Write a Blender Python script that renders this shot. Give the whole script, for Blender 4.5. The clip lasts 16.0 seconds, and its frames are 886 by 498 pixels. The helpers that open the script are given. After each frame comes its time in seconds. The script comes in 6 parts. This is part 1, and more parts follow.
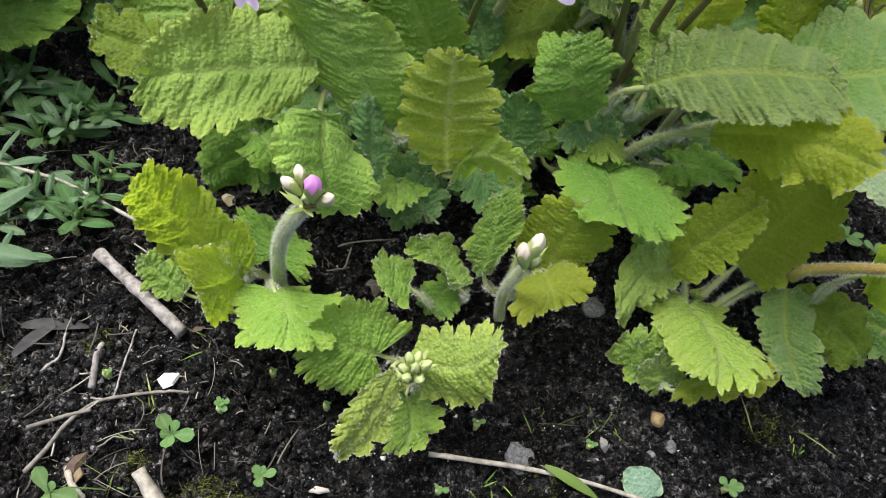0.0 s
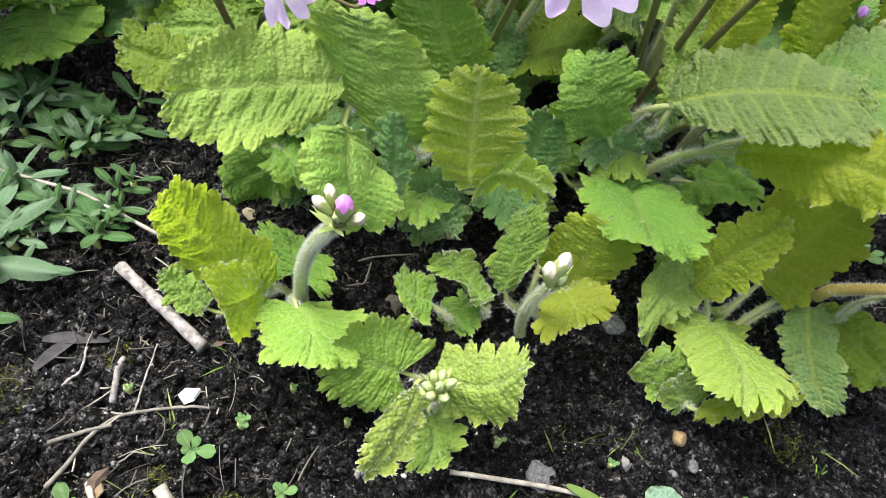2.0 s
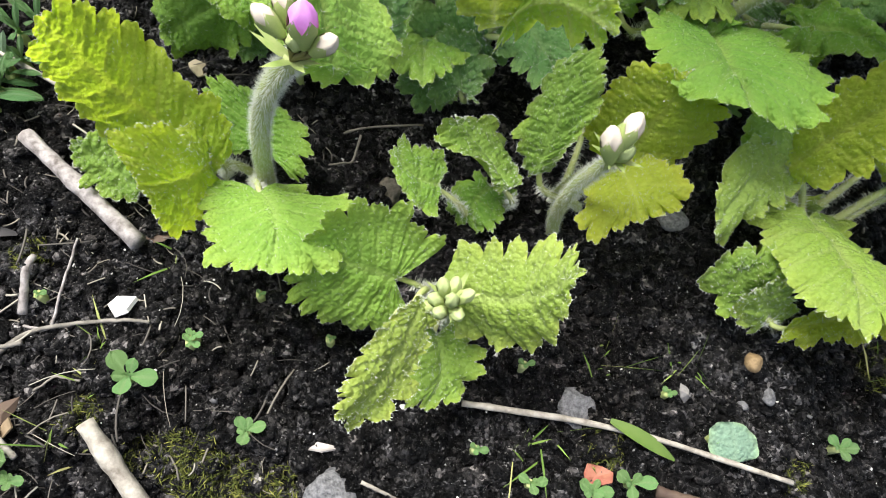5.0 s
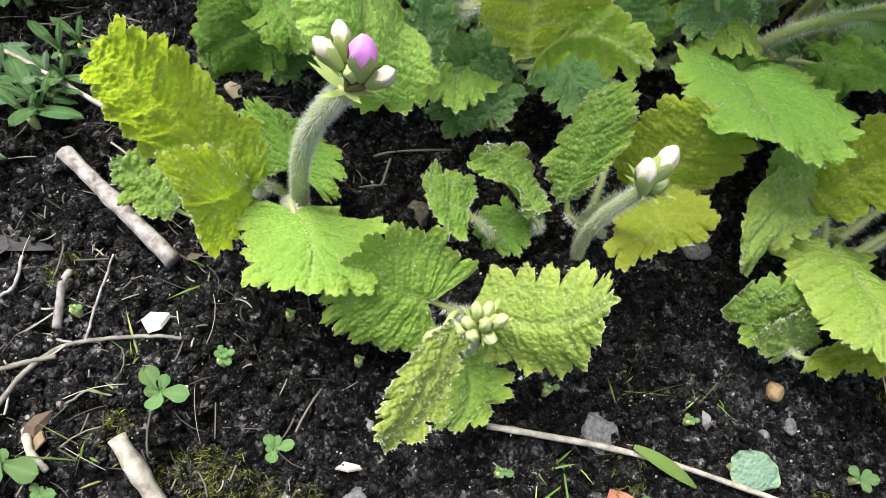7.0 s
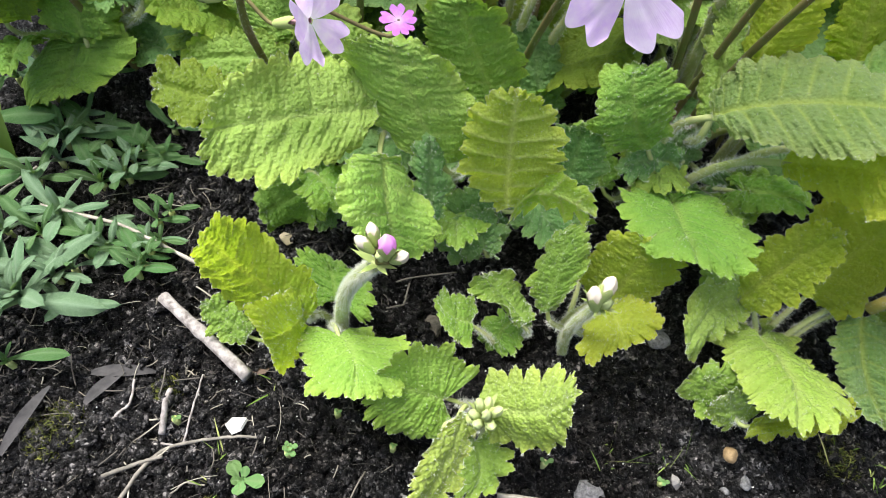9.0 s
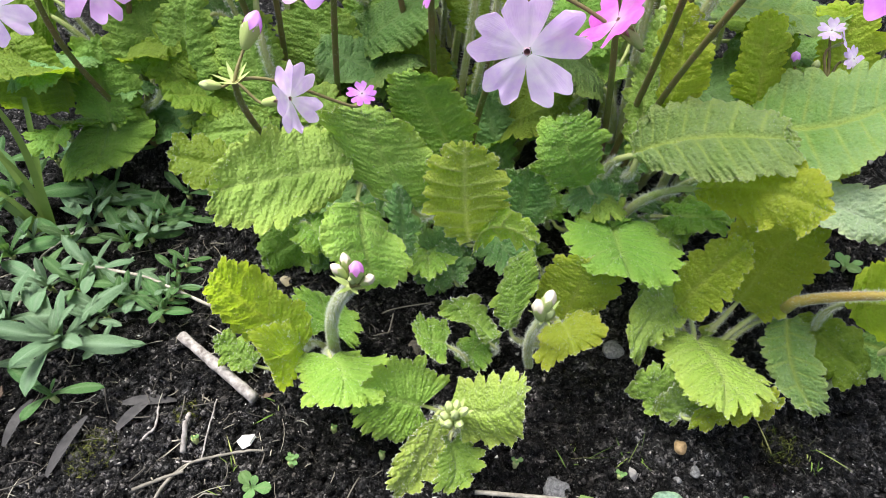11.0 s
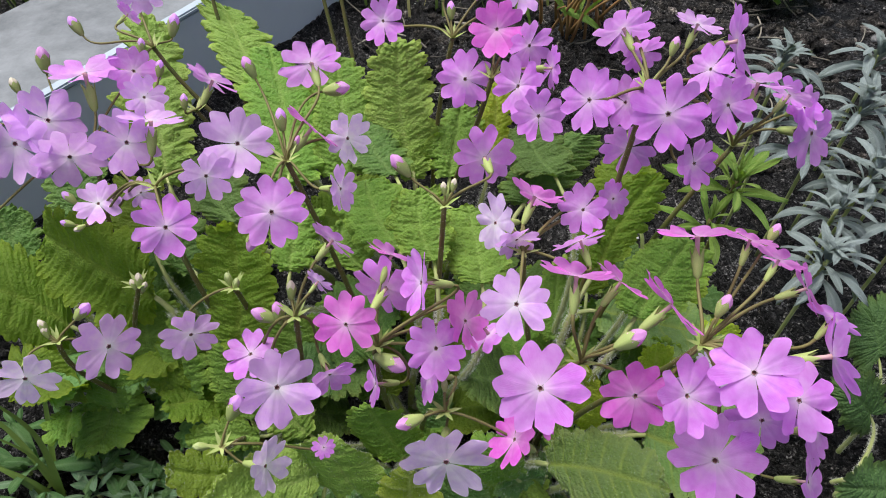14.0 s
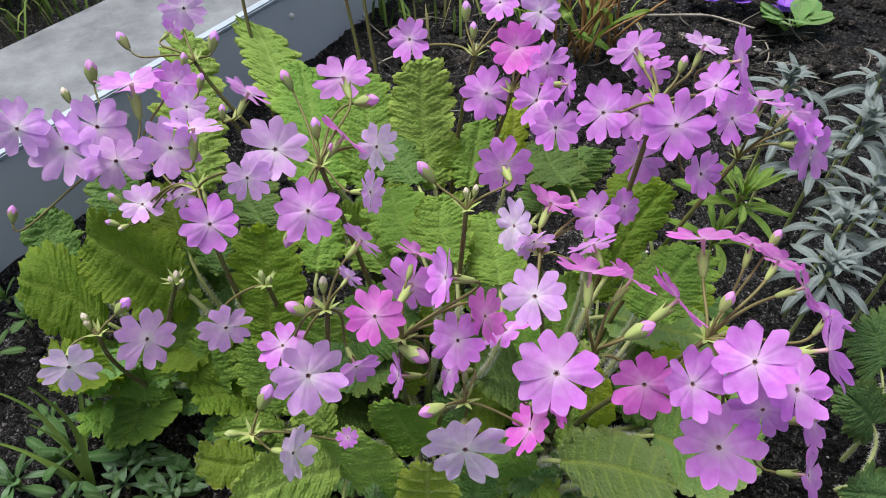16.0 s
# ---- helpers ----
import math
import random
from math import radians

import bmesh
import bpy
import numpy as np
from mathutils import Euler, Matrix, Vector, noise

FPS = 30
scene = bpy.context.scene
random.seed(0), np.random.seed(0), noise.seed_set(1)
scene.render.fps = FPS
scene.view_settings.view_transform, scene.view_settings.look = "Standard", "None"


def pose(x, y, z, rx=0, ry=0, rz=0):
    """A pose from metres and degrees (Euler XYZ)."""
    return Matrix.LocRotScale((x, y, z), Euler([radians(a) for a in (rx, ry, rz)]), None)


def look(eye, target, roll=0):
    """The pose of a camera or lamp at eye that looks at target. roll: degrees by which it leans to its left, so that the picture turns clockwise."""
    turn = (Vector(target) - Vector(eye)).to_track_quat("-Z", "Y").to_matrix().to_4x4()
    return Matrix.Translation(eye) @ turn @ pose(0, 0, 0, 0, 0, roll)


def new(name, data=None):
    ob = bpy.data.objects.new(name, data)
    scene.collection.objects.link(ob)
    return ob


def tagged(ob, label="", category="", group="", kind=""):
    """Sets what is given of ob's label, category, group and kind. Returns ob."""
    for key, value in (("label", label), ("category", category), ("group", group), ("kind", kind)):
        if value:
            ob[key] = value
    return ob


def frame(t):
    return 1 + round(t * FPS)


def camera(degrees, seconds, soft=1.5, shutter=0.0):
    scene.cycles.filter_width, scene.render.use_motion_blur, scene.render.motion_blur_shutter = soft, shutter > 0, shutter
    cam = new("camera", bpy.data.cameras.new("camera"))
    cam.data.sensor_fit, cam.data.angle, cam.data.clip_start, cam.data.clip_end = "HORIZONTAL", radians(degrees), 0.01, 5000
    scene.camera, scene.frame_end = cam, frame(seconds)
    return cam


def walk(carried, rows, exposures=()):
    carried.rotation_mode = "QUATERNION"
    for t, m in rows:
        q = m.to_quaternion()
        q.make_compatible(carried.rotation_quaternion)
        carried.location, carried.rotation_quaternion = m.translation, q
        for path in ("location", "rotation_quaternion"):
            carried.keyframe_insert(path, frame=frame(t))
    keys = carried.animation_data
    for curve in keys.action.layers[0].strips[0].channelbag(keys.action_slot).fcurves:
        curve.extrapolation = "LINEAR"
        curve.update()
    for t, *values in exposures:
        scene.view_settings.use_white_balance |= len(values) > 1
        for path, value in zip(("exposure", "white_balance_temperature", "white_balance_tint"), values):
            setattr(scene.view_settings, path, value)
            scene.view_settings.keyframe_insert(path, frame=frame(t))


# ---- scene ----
cam = camera(68.4, 16.0, soft=1.0)
METRES, EYE, TILT, LEAN, TURN = 0.40, 0.2165, -58.0, -5.0, 0.0
ROWS = [
    (0.0, 0.0, 0.0, 0.0, -0.0, 0.0, 0.0),
    (0.5, -0.0075, 0.0014, -0.0109, -0.09, -0.28, -0.65),
    (1.0, -0.0318, 0.0245, -0.0087, -0.17, -0.5, -1.7),
    (1.5, -0.043, 0.0175, 0.0154, -0.79, 0.64, -3.05),
    (2.0, -0.0173, 0.0015, 0.008, 0.16, 0.6, -0.44),
    (2.5, -0.0061, 0.0121, 0.029, -0.03, 1.06, -0.38),
    (3.0, -0.021, 0.0857, 0.0006, 0.85, -3.52, -0.62),
    (3.5, -0.0242, 0.1328, 0.0018, 0.97, -7.17, -0.5),
    (4.0, -0.0193, 0.1382, -0.0101, 0.51, -8.78, -0.44),
    (6.5, -0.0375, 0.1375, -0.0062, 0.71, -7.53, -1.91),
    (7.0, -0.0418, 0.1318, -0.0049, 0.68, -7.0, -2.13),
    (7.5, -0.0442, 0.1275, -0.0006, 0.81, -6.19, -2.21),
    (8.0, -0.0458, 0.1141, 0.0145, 1.64, -4.93, -1.34),
    (8.5, -0.0371, 0.0836, 0.0327, 2.37, -3.39, 1.45),
    (9.0, -0.0277, 0.0064, 0.0364, 2.48, -0.39, 1.53),
    (11.5, 0.0223, -0.0851, 0.0067, 4.32, 4.88, 5.11),
    (12.0, 0.0033, -0.0881, 0.0095, 2.65, 4.75, 3.56),
    (12.5, 0.0229, -0.1166, 0.0541, 2.81, 6.22, 4.25),
    (13.0, 0.0659, -0.2019, 0.1548, 3.3, 7.55, 5.56),
    (13.5, 0.0977, -0.2593, 0.2324, 2.56, 8.24, 5.64),
    (14.0, 0.0981, -0.2507, 0.2667, 3.26, 9.18, 5.22),
    (14.5, 0.0882, -0.2736, 0.2677, 3.6, 10.49, 4.94),
    (15.0, 0.0868, -0.2833, 0.2505, 3.56, 10.71, 4.79),
    (15.5, 0.0874, -0.2846, 0.241, 3.94, 10.73, 4.32),
    (16.0, 0.0851, -0.2898, 0.2407, 3.84, 11.12, 4.15),
]
walk(cam, [(t, pose(0, 0, EYE, TILT, LEAN, TURN) @ pose(METRES * x, METRES * y, METRES * z, 90 + pitch, roll, yaw)) for t, x, y, z, yaw, pitch, roll in ROWS],
     exposures=[(0.0, 0.70), (0.5, 1.02), (1.0, 1.10), (2.0, 1.16), (2.5, 1.2), (3.0, 0.95), (3.5, 1.04), (8.0, 1.08), (9.0, 1.2), (11.5, 1.1), (12.5, 1.08), (13.0, 0.66), (14.0, 0.18), (16.0, 0.17)])

# ---- light: a bright overcast sky ----
world = bpy.data.worlds.new("sky")
scene.world = world
world.use_nodes = True
sky = world.node_tree.nodes.new("ShaderNodeTexSky")
sky.sky_type, sky.sun_disc = "NISHITA", False
sky.sun_elevation, sky.sun_rotation = radians(80), radians(160)
sky.air_density, sky.dust_density = 1.0, 3.0
background = world.node_tree.nodes["Background"]
background.inputs["Strength"].default_value = 0.09
world.node_tree.links.new(sky.outputs[0], background.inputs["Color"])
sun = new("sun", bpy.data.lights.new("sun", "SUN"))
sun.data.energy, sun.data.angle, sun.data.color = 5.0, radians(36), (1.0, 0.975, 0.94)
sun.matrix_world = look((-0.5, 0.6, 1.4), (0, 0.1, 0))

# ---- materials ----


def material(name, rough=0.6, spec=0.3):
    m = bpy.data.materials.new(name)
    m.use_nodes = True
    b = m.node_tree.nodes["Principled BSDF"]
    b.inputs["Roughness"].default_value = rough
    b.inputs["Specular IOR Level"].default_value = spec
    return m, m.node_tree.nodes, m.node_tree.links, b


def mix_colour(nodes, links, fac, a, b, blend="MIX"):
    n = nodes.new("ShaderNodeMix")
    n.data_type, n.blend_type = "RGBA", blend
    for socket, value in ((n.inputs[0], fac), (n.inputs[6], a), (n.inputs[7], b)):
        if isinstance(value, (int, float)):
            socket.default_value = value
        elif isinstance(value, tuple):
            socket.default_value = (*value, 1)
        else:
            links.new(value, socket)
    return n.outputs[2]


def noise_out(nodes, links, scale, detail=3, rough=0.6, coord="Object", stretch=None):
    n = nodes.new("ShaderNodeTexNoise")
    n.inputs["Scale"].default_value, n.inputs["Detail"].default_value, n.inputs["Roughness"].default_value = scale, detail, rough
    c = nodes.new("ShaderNodeTexCoord")
    if stretch:
        mp = nodes.new("ShaderNodeMapping")
        mp.inputs["Scale"].default_value = stretch
        links.new(c.outputs[coord], mp.inputs["Vector"])
        links.new(mp.outputs[0], n.inputs["Vector"])
    else:
        links.new(c.outputs[coord], n.inputs["Vector"])
    return n.outputs["Fac"]


def ramp(nodes, links, fac, stops):
    r = nodes.new("ShaderNodeValToRGB")
    while len(r.color_ramp.elements) < len(stops):
        r.color_ramp.elements.new(0.5)
    for e, (p, c) in zip(r.color_ramp.elements, stops):
        e.position, e.color = p, (*c, 1)
    links.new(fac, r.inputs[0])
    return r.outputs[0]


def bump(nodes, links, b, height, strength, distance):
    n = nodes.new("ShaderNodeBump")
    n.inputs["Strength"].default_value, n.inputs["Distance"].default_value = strength, distance
    links.new(height, n.inputs["Height"])
    links.new(n.outputs[0], b.inputs["Normal"])
    return n.outputs[0]


def translucent(m, nodes, links, b, colour, normal, amount):
    """Lets light pass through a thin leaf or petal."""
    t = nodes.new("ShaderNodeBsdfTranslucent")
    mixer = nodes.new("ShaderNodeMixShader")
    mixer.inputs[0].default_value = amount
    if isinstance(colour, tuple):
        t.inputs["Color"].default_value = (*colour, 1)
    else:
        links.new(colour, t.inputs["Color"])
    if normal:
        links.new(normal, t.inputs["Normal"])
    links.new(b.outputs[0], mixer.inputs[1])
    links.new(t.outputs[0], mixer.inputs[2])
    links.new(mixer.outputs[0], nodes["Material Output"].inputs["Surface"])


def leaf_material(name, body, vein, pale, rough=0.5, through_light=0.3, spec=0.3, cell=900):
    body, vein, pale = [(k[0] * 0.87, k[1] * 0.87, k[2] * 0.85) for k in (body, vein, pale)]
    m, nodes, links, b = material(name, rough, spec)
    patch = noise_out(nodes, links, 55, 3)
    base = mix_colour(nodes, links, ramp(nodes, links, patch, [(0.35, (0, 0, 0)), (0.7, (1, 1, 1))]), body, pale)
    # young growth at the rim is paler and yellower
    rim = nodes.new("ShaderNodeAttribute")
    rim.attribute_name = "rim"
    base = mix_colour(nodes, links, rim.outputs["Fac"], base, (min(1, pale[0] * 1.22 + 0.04), min(1, pale[1] * 1.12 + 0.03), pale[2]))
    info = nodes.new("ShaderNodeObjectInfo")
    hue = nodes.new("ShaderNodeHueSaturation")
    for socket, lo, hi in (("Hue", 0.487, 0.513), ("Value", 0.82, 1.14)):
        r = nodes.new("ShaderNodeMapRange")
        r.inputs["To Min"].default_value, r.inputs["To Max"].default_value = lo, hi
        links.new(info.outputs["Random"], r.inputs[0])
        links.new(r.outputs[0], hue.inputs[socket])
    links.new(base, hue.inputs["Color"])
    at = nodes.new("ShaderNodeAttribute")
    at.attribute_name = "vein"
    colour = mix_colour(nodes, links, at.outputs["Fac"], hue.outputs[0], vein)
    fine = noise_out(nodes, links, 900, 5, 0.7)
    colour = mix_colour(nodes, links, 0.24, colour, ramp(nodes, links, fine, [(0.3, tuple(c * 0.55 for c in body)), (0.7, tuple(min(1, c * 1.35) for c in pale))]))
    # sparkle of the leaf hairs, painted into the colour as pale flecks
    spark = ramp(nodes, links, noise_out(nodes, links, 2600, 2, 0.6), [(0.64, (0, 0, 0)), (0.72, (0.2, 0.2, 0.2))])
    colour = mix_colour(nodes, links, spark, colour, tuple(min(1, c * 1.5 + 0.14) for c in vein))
    links.new(colour, b.inputs["Base Color"])
    cells = nodes.new("ShaderNodeTexVoronoi")
    cells.feature = "F1"
    cells.inputs["Scale"].default_value = cell
    warp = nodes.new("ShaderNodeTexCoord")
    links.new(warp.outputs["Object"], cells.inputs["Vector"])
    add = nodes.new("ShaderNodeMath")
    add.operation = "MULTIPLY_ADD"
    add.inputs[1].default_value = -0.8
    links.new(cells.outputs["Distance"], add.inputs[0])
    links.new(fine, add.inputs[2])
    normal = bump(nodes, links, b, add.outputs[0], 0.75, 0.0008)
    b.inputs["Sheen Weight"].default_value, b.inputs["Sheen Roughness"].default_value = 0.05, 0.5
    translucent(m, nodes, links, b, mix_colour(nodes, links, 1.0, colour, (1.0, 1.0, 0.45), "MULTIPLY"), normal, through_light)
    return m


LEAF = {
    "M": leaf_material("leaf_mid_green", (0.155, 0.33, 0.036), (0.30, 0.47, 0.10), (0.23, 0.41, 0.06), through_light=0.32),
    # M's green with shade put into the colour, for leaves at the back
    "O": leaf_material("leaf_shaded_green", (0.085, 0.185, 0.032), (0.20, 0.33, 0.09), (0.13, 0.25, 0.05), through_light=0.3),
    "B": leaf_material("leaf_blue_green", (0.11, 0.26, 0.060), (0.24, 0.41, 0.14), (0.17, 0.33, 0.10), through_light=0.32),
    "F": leaf_material("leaf_fresh_green", (0.185, 0.375, 0.038), (0.35, 0.52, 0.12), (0.275, 0.46, 0.07), through_light=0.32),
    "L": leaf_material("leaf_light_green", (0.235, 0.425, 0.055), (0.40, 0.56, 0.14), (0.33, 0.51, 0.10), through_light=0.32),
    "G": leaf_material("leaf_yellow_green", (0.19, 0.33, 0.026), (0.36, 0.50, 0.08), (0.26, 0.41, 0.045), through_light=0.6),
    "Y": leaf_material("leaf_lime_yellow", (0.47, 0.64, 0.05), (0.66, 0.77, 0.16), (0.58, 0.72, 0.09), through_light=0.68),
    "X": leaf_material("leaf_pale_lime", (0.25, 0.39, 0.04), (0.40, 0.51, 0.15), (0.33, 0.46, 0.09), rough=0.4, through_light=0.32),
    "W": leaf_material("leaf_pale_silvery", (0.185, 0.345, 0.065), (0.44, 0.55, 0.10), (0.28, 0.43, 0.17), rough=0.42, through_light=0.42),
    "V": leaf_material("leaf_underside", (0.52, 0.74, 0.09), (0.84, 0.90, 0.44), (0.60, 0.79, 0.14), through_light=0.72),
    "N": leaf_material("leaf_pale_down", (0.33, 0.47, 0.24), (0.48, 0.60, 0.38), (0.42, 0.55, 0.33), through_light=0.3),
    "S": leaf_material("leaf_silver_grey", (0.34, 0.42, 0.42), (0.52, 0.61, 0.62), (0.46, 0.55, 0.56), rough=0.5, through_light=0.2),
    "Z": leaf_material("leaf_cover_silver", (0.20, 0.37, 0.18), (0.36, 0.53, 0.34), (0.31, 0.49, 0.28), rough=0.5, through_light=0.2),
    "C": leaf_material("leaf_cover_green", (0.12, 0.29, 0.07), (0.26, 0.44, 0.19), (0.19, 0.38, 0.14), through_light=0.3),
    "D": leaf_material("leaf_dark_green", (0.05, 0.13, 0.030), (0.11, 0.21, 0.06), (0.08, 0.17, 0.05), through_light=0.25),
    "K": leaf_material("leaf_seedling", (0.25, 0.50, 0.15), (0.38, 0.60, 0.24), (0.32, 0.56, 0.20), through_light=0.3),
    "T": leaf_material("leaf_teal", (0.17, 0.29, 0.19), (0.25, 0.38, 0.26), (0.22, 0.35, 0.24), through_light=0.2),
}


def petal_material(name, deep, light, eye):
    m, nodes, links, b = material(name, 0.55, 0.2)
    uv = nodes.new("ShaderNodeUVMap")
    sep = nodes.new("ShaderNodeSeparateXYZ")
    links.new(uv.outputs[0], sep.inputs[0])
    blotch = noise_out(nodes, links, 3.0, 3)
    body = mix_colour(nodes, links, ramp(nodes, links, blotch, [(0.35, (0, 0, 0)), (0.7, (1, 1, 1))]), deep, light)
    lines = noise_out(nodes, links, 1.0, 2, 0.5, "UV", (3, 34, 1))
    body = mix_colour(nodes, links, ramp(nodes, links, lines, [(0.40, (0, 0, 0)), (0.8, (0.12, 0.12, 0.12))]), body, light)
    centre = ramp(nodes, links, sep.outputs["X"], [(0.02, (1, 1, 1)), (0.13, (0.7, 0.7, 0.7)), (0.28, (0.2, 0.2, 0.2)), (0.5, (0, 0, 0))])
    body = mix_colour(nodes, links, centre, body, eye)
    info = nodes.new("ShaderNodeObjectInfo")
    hue = nodes.new("ShaderNodeHueSaturation")
    for socket, lo, hi in (("Value", 1.06, 1.2), ("Saturation", 0.95, 1.08)):
        r = nodes.new("ShaderNodeMapRange")
        r.inputs["To Min"].default_value, r.inputs["To Max"].default_value = lo, hi
        links.new(info.outputs["Random"], r.inputs[0])
        links.new(r.outputs[0], hue.inputs[socket])
    links.new(body, hue.inputs["Color"])
    links.new(hue.outputs[0], b.inputs["Base Color"])
    normal = bump(nodes, links, b, lines, 0.1, 0.02)
    translucent(m, nodes, links, b, mix_colour(nodes, links, 0.3, hue.outputs[0], (0.98, 0.60, 0.92)), normal, 0.5)
    return m


PETAL = [
    petal_material("petal_white_lilac", (0.73, 0.54, 0.88), (0.85, 0.74, 0.94), (0.93, 0.91, 0.96)),
    petal_material("petal_pale_lilac", (0.72, 0.38, 0.86), (0.81, 0.54, 0.92), (0.91, 0.83, 0.95)),
    petal_material("petal_lilac_pink", (0.71, 0.23, 0.82), (0.78, 0.37, 0.90), (0.88, 0.66, 0.92)),
    petal_material("petal_bright_pink", (0.76, 0.15, 0.69), (0.82, 0.26, 0.76), (0.87, 0.50, 0.82)),
]


def plain(name, a, b_, scale, rough=0.7, spec=0.3, relief=0.0, size=0.001, stretch=None):
    m, nodes, links, b = material(name, rough, spec)
    n = noise_out(nodes, links, scale, 5, 0.65, stretch=stretch)
    links.new(ramp(nodes, links, n, [(0.3, a), (0.7, b_)]), b.inputs["Base Color"])
    if relief:
        bump(nodes, links, b, n, relief, size)
    return m


STALK = plain("stalk_brown_green", (0.10, 0.15, 0.03), (0.17, 0.11, 0.05), 60, 0.6, relief=0.3)
PETIOLE = plain("petiole_pale_green", (0.30, 0.38, 0.10), (0.44, 0.46, 0.22), 120, 0.6, relief=0.3)
RUSTY = plain("petiole_rusty", (0.38, 0.21, 0.05), (0.36, 0.36, 0.09), 40, 0.6, relief=0.3)
PEDICEL = plain("pedicel_green_brown", (0.13, 0.18, 0.04), (0.18, 0.10, 0.06), 150, 0.6)
CALYX = plain("calyx_pale_green", (0.22, 0.32, 0.07), (0.40, 0.44, 0.18), 200, 0.6)
HAIR = plain("hair_white", (0.62, 0.64, 0.55), (0.72, 0.74, 0.66), 30, 0.7)
THROAT = plain("throat_dark", (0.10, 0.03, 0.05), (0.22, 0.10, 0.08), 300, 0.7)
BUD_GREEN = plain("bud_cream_green", (0.28, 0.37, 0.11), (0.45, 0.49, 0.25), 200, 0.55)
BUD_WHITE = plain("bud_cream", (0.48, 0.47, 0.30), (0.66, 0.54, 0.50), 200, 0.55)



def granular(name, tints, per_island):
    """Moist crumbly soil: granules of about a millimetre, each with a tint of its own."""
    m, nodes, links, b = material(name, 0.5, 0.12)
    co = nodes.new("ShaderNodeTexCoord")
    bend = nodes.new("ShaderNodeTexNoise")
    bend.inputs["Scale"].default_value, bend.inputs["Detail"].default_value = 500, 3
    links.new(co.outputs["Object"], bend.inputs["Vector"])
    shift = nodes.new("ShaderNodeVectorMath")
    shift.operation = "MULTIPLY_ADD"
    shift.inputs[1].default_value = (0.0016, 0.0016, 0.0016)
    links.new(bend.outputs["Color"], shift.inputs[0])
    links.new(co.outputs["Object"], shift.inputs[2])
    heights, tones = [], []
    for scale in (420, 1050):
        v = nodes.new("ShaderNodeTexVoronoi")
        v.inputs["Scale"].default_value = scale
        links.new(shift.outputs[0], v.inputs["Vector"])
        heights.append(v.outputs["Distance"])
        split = nodes.new("ShaderNodeSeparateColor")
        links.new(v.outputs["Color"], split.inputs[0])
        tones.append(split.outputs[0])
    tone = nodes.new("ShaderNodeMath")
    tone.operation = "MULTIPLY_ADD"
    tone.inputs[1].default_value = 0.45
    half = nodes.new("ShaderNodeMath")
    half.operation = "MULTIPLY"
    half.inputs[1].default_value = 0.55
    links.new(tones[1], half.inputs[0])
    links.new(tones[0], tone.inputs[0])
    links.new(half.outputs[0], tone.inputs[2])
    shade = ramp(nodes, links, tone.outputs[0], [(0.15, tints[0]), (0.55, tints[1]), (0.8, tints[2]), (0.97, tints[3])])
    big = ramp(nodes, links, noise_out(nodes, links, 22, 4, 0.6), [(0.35, (0.5, 0.47, 0.45)), (0.7, (1.6, 1.6, 1.65))])
    shade = mix_colour(nodes, links, 1.0, shade, big, "MULTIPLY")
    if not per_island:
        dry = ramp(nodes, links, noise_out(nodes, links, 6, 3, 0.6), [(0.42, (0, 0, 0)), (0.62, (1, 1, 1))])
        shade = mix_colour(nodes, links, dry, shade, mix_colour(nodes, links, 1.0, shade, (1.5, 1.45, 1.4), "MULTIPLY"))
    if per_island:
        isle = nodes.new("ShaderNodeNewGeometry")
        shade = mix_colour(nodes, links, 1.0, shade, ramp(nodes, links, isle.outputs["Random Per Island"], [(0.0, (0.4, 0.4, 0.4)), (0.8, (1.1, 1.08, 1.05)), (1.0, (2.6, 2.5, 2.4))]), "MULTIPLY")
    # glints of the moist crumbs, painted in as pale specks
    speck = ramp(nodes, links, noise_out(nodes, links, 1700, 2, 0.6), [(0.64, (0, 0, 0)), (0.70, (0.8, 0.8, 0.8))])
    shade = mix_colour(nodes, links, speck, shade, (0.24, 0.235, 0.22))
    links.new(shade, b.inputs["Base Color"])
    fine = noise_out(nodes, links, 1500, 4, 0.7)
    one = nodes.new("ShaderNodeMath")
    one.operation = "MULTIPLY_ADD"
    one.inputs[1].default_value = -0.55
    links.new(heights[1], one.inputs[0])
    links.new(fine, one.inputs[2])
    two = nodes.new("ShaderNodeMath")
    two.operation = "MULTIPLY_ADD"
    two.inputs[1].default_value = -1.0
    links.new(heights[0], two.inputs[0])
    links.new(one.outputs[0], two.inputs[2])
    bump(nodes, links, b, two.outputs[0], 1.0, 0.0035)
    return m


SOIL = granular("soil_dark", [(0.002, 0.002, 0.002), (0.015, 0.015, 0.015), (0.066, 0.065, 0.066), (0.31, 0.305, 0.295)], False)
CRUMB = granular("soil_crumb", [(0.003, 0.003, 0.003), (0.020, 0.020, 0.020), (0.082, 0.080, 0.079), (0.30, 0.29, 0.28)], True)
FAR_CRUMB = granular("soil_crumb_pale", [(0.012, 0.011, 0.010), (0.05, 0.046, 0.042), (0.13, 0.12, 0.11), (0.26, 0.25, 0.23)], True)
GRIT, nodes, links, b = material("grit_pale", 0.6, 0.4)
island = nodes.new("ShaderNodeNewGeometry")
links.new(ramp(nodes, links, island.outputs["Random Per Island"], [(0.0, (0.08, 0.08, 0.08)), (0.6, (0.22, 0.215, 0.20)), (1.0, (0.6, 0.58, 0.55))]), b.inputs["Base Color"])
LITTER, nodes, links, b = material("litter_straw", 0.8, 0.2)
island = nodes.new("ShaderNodeNewGeometry")
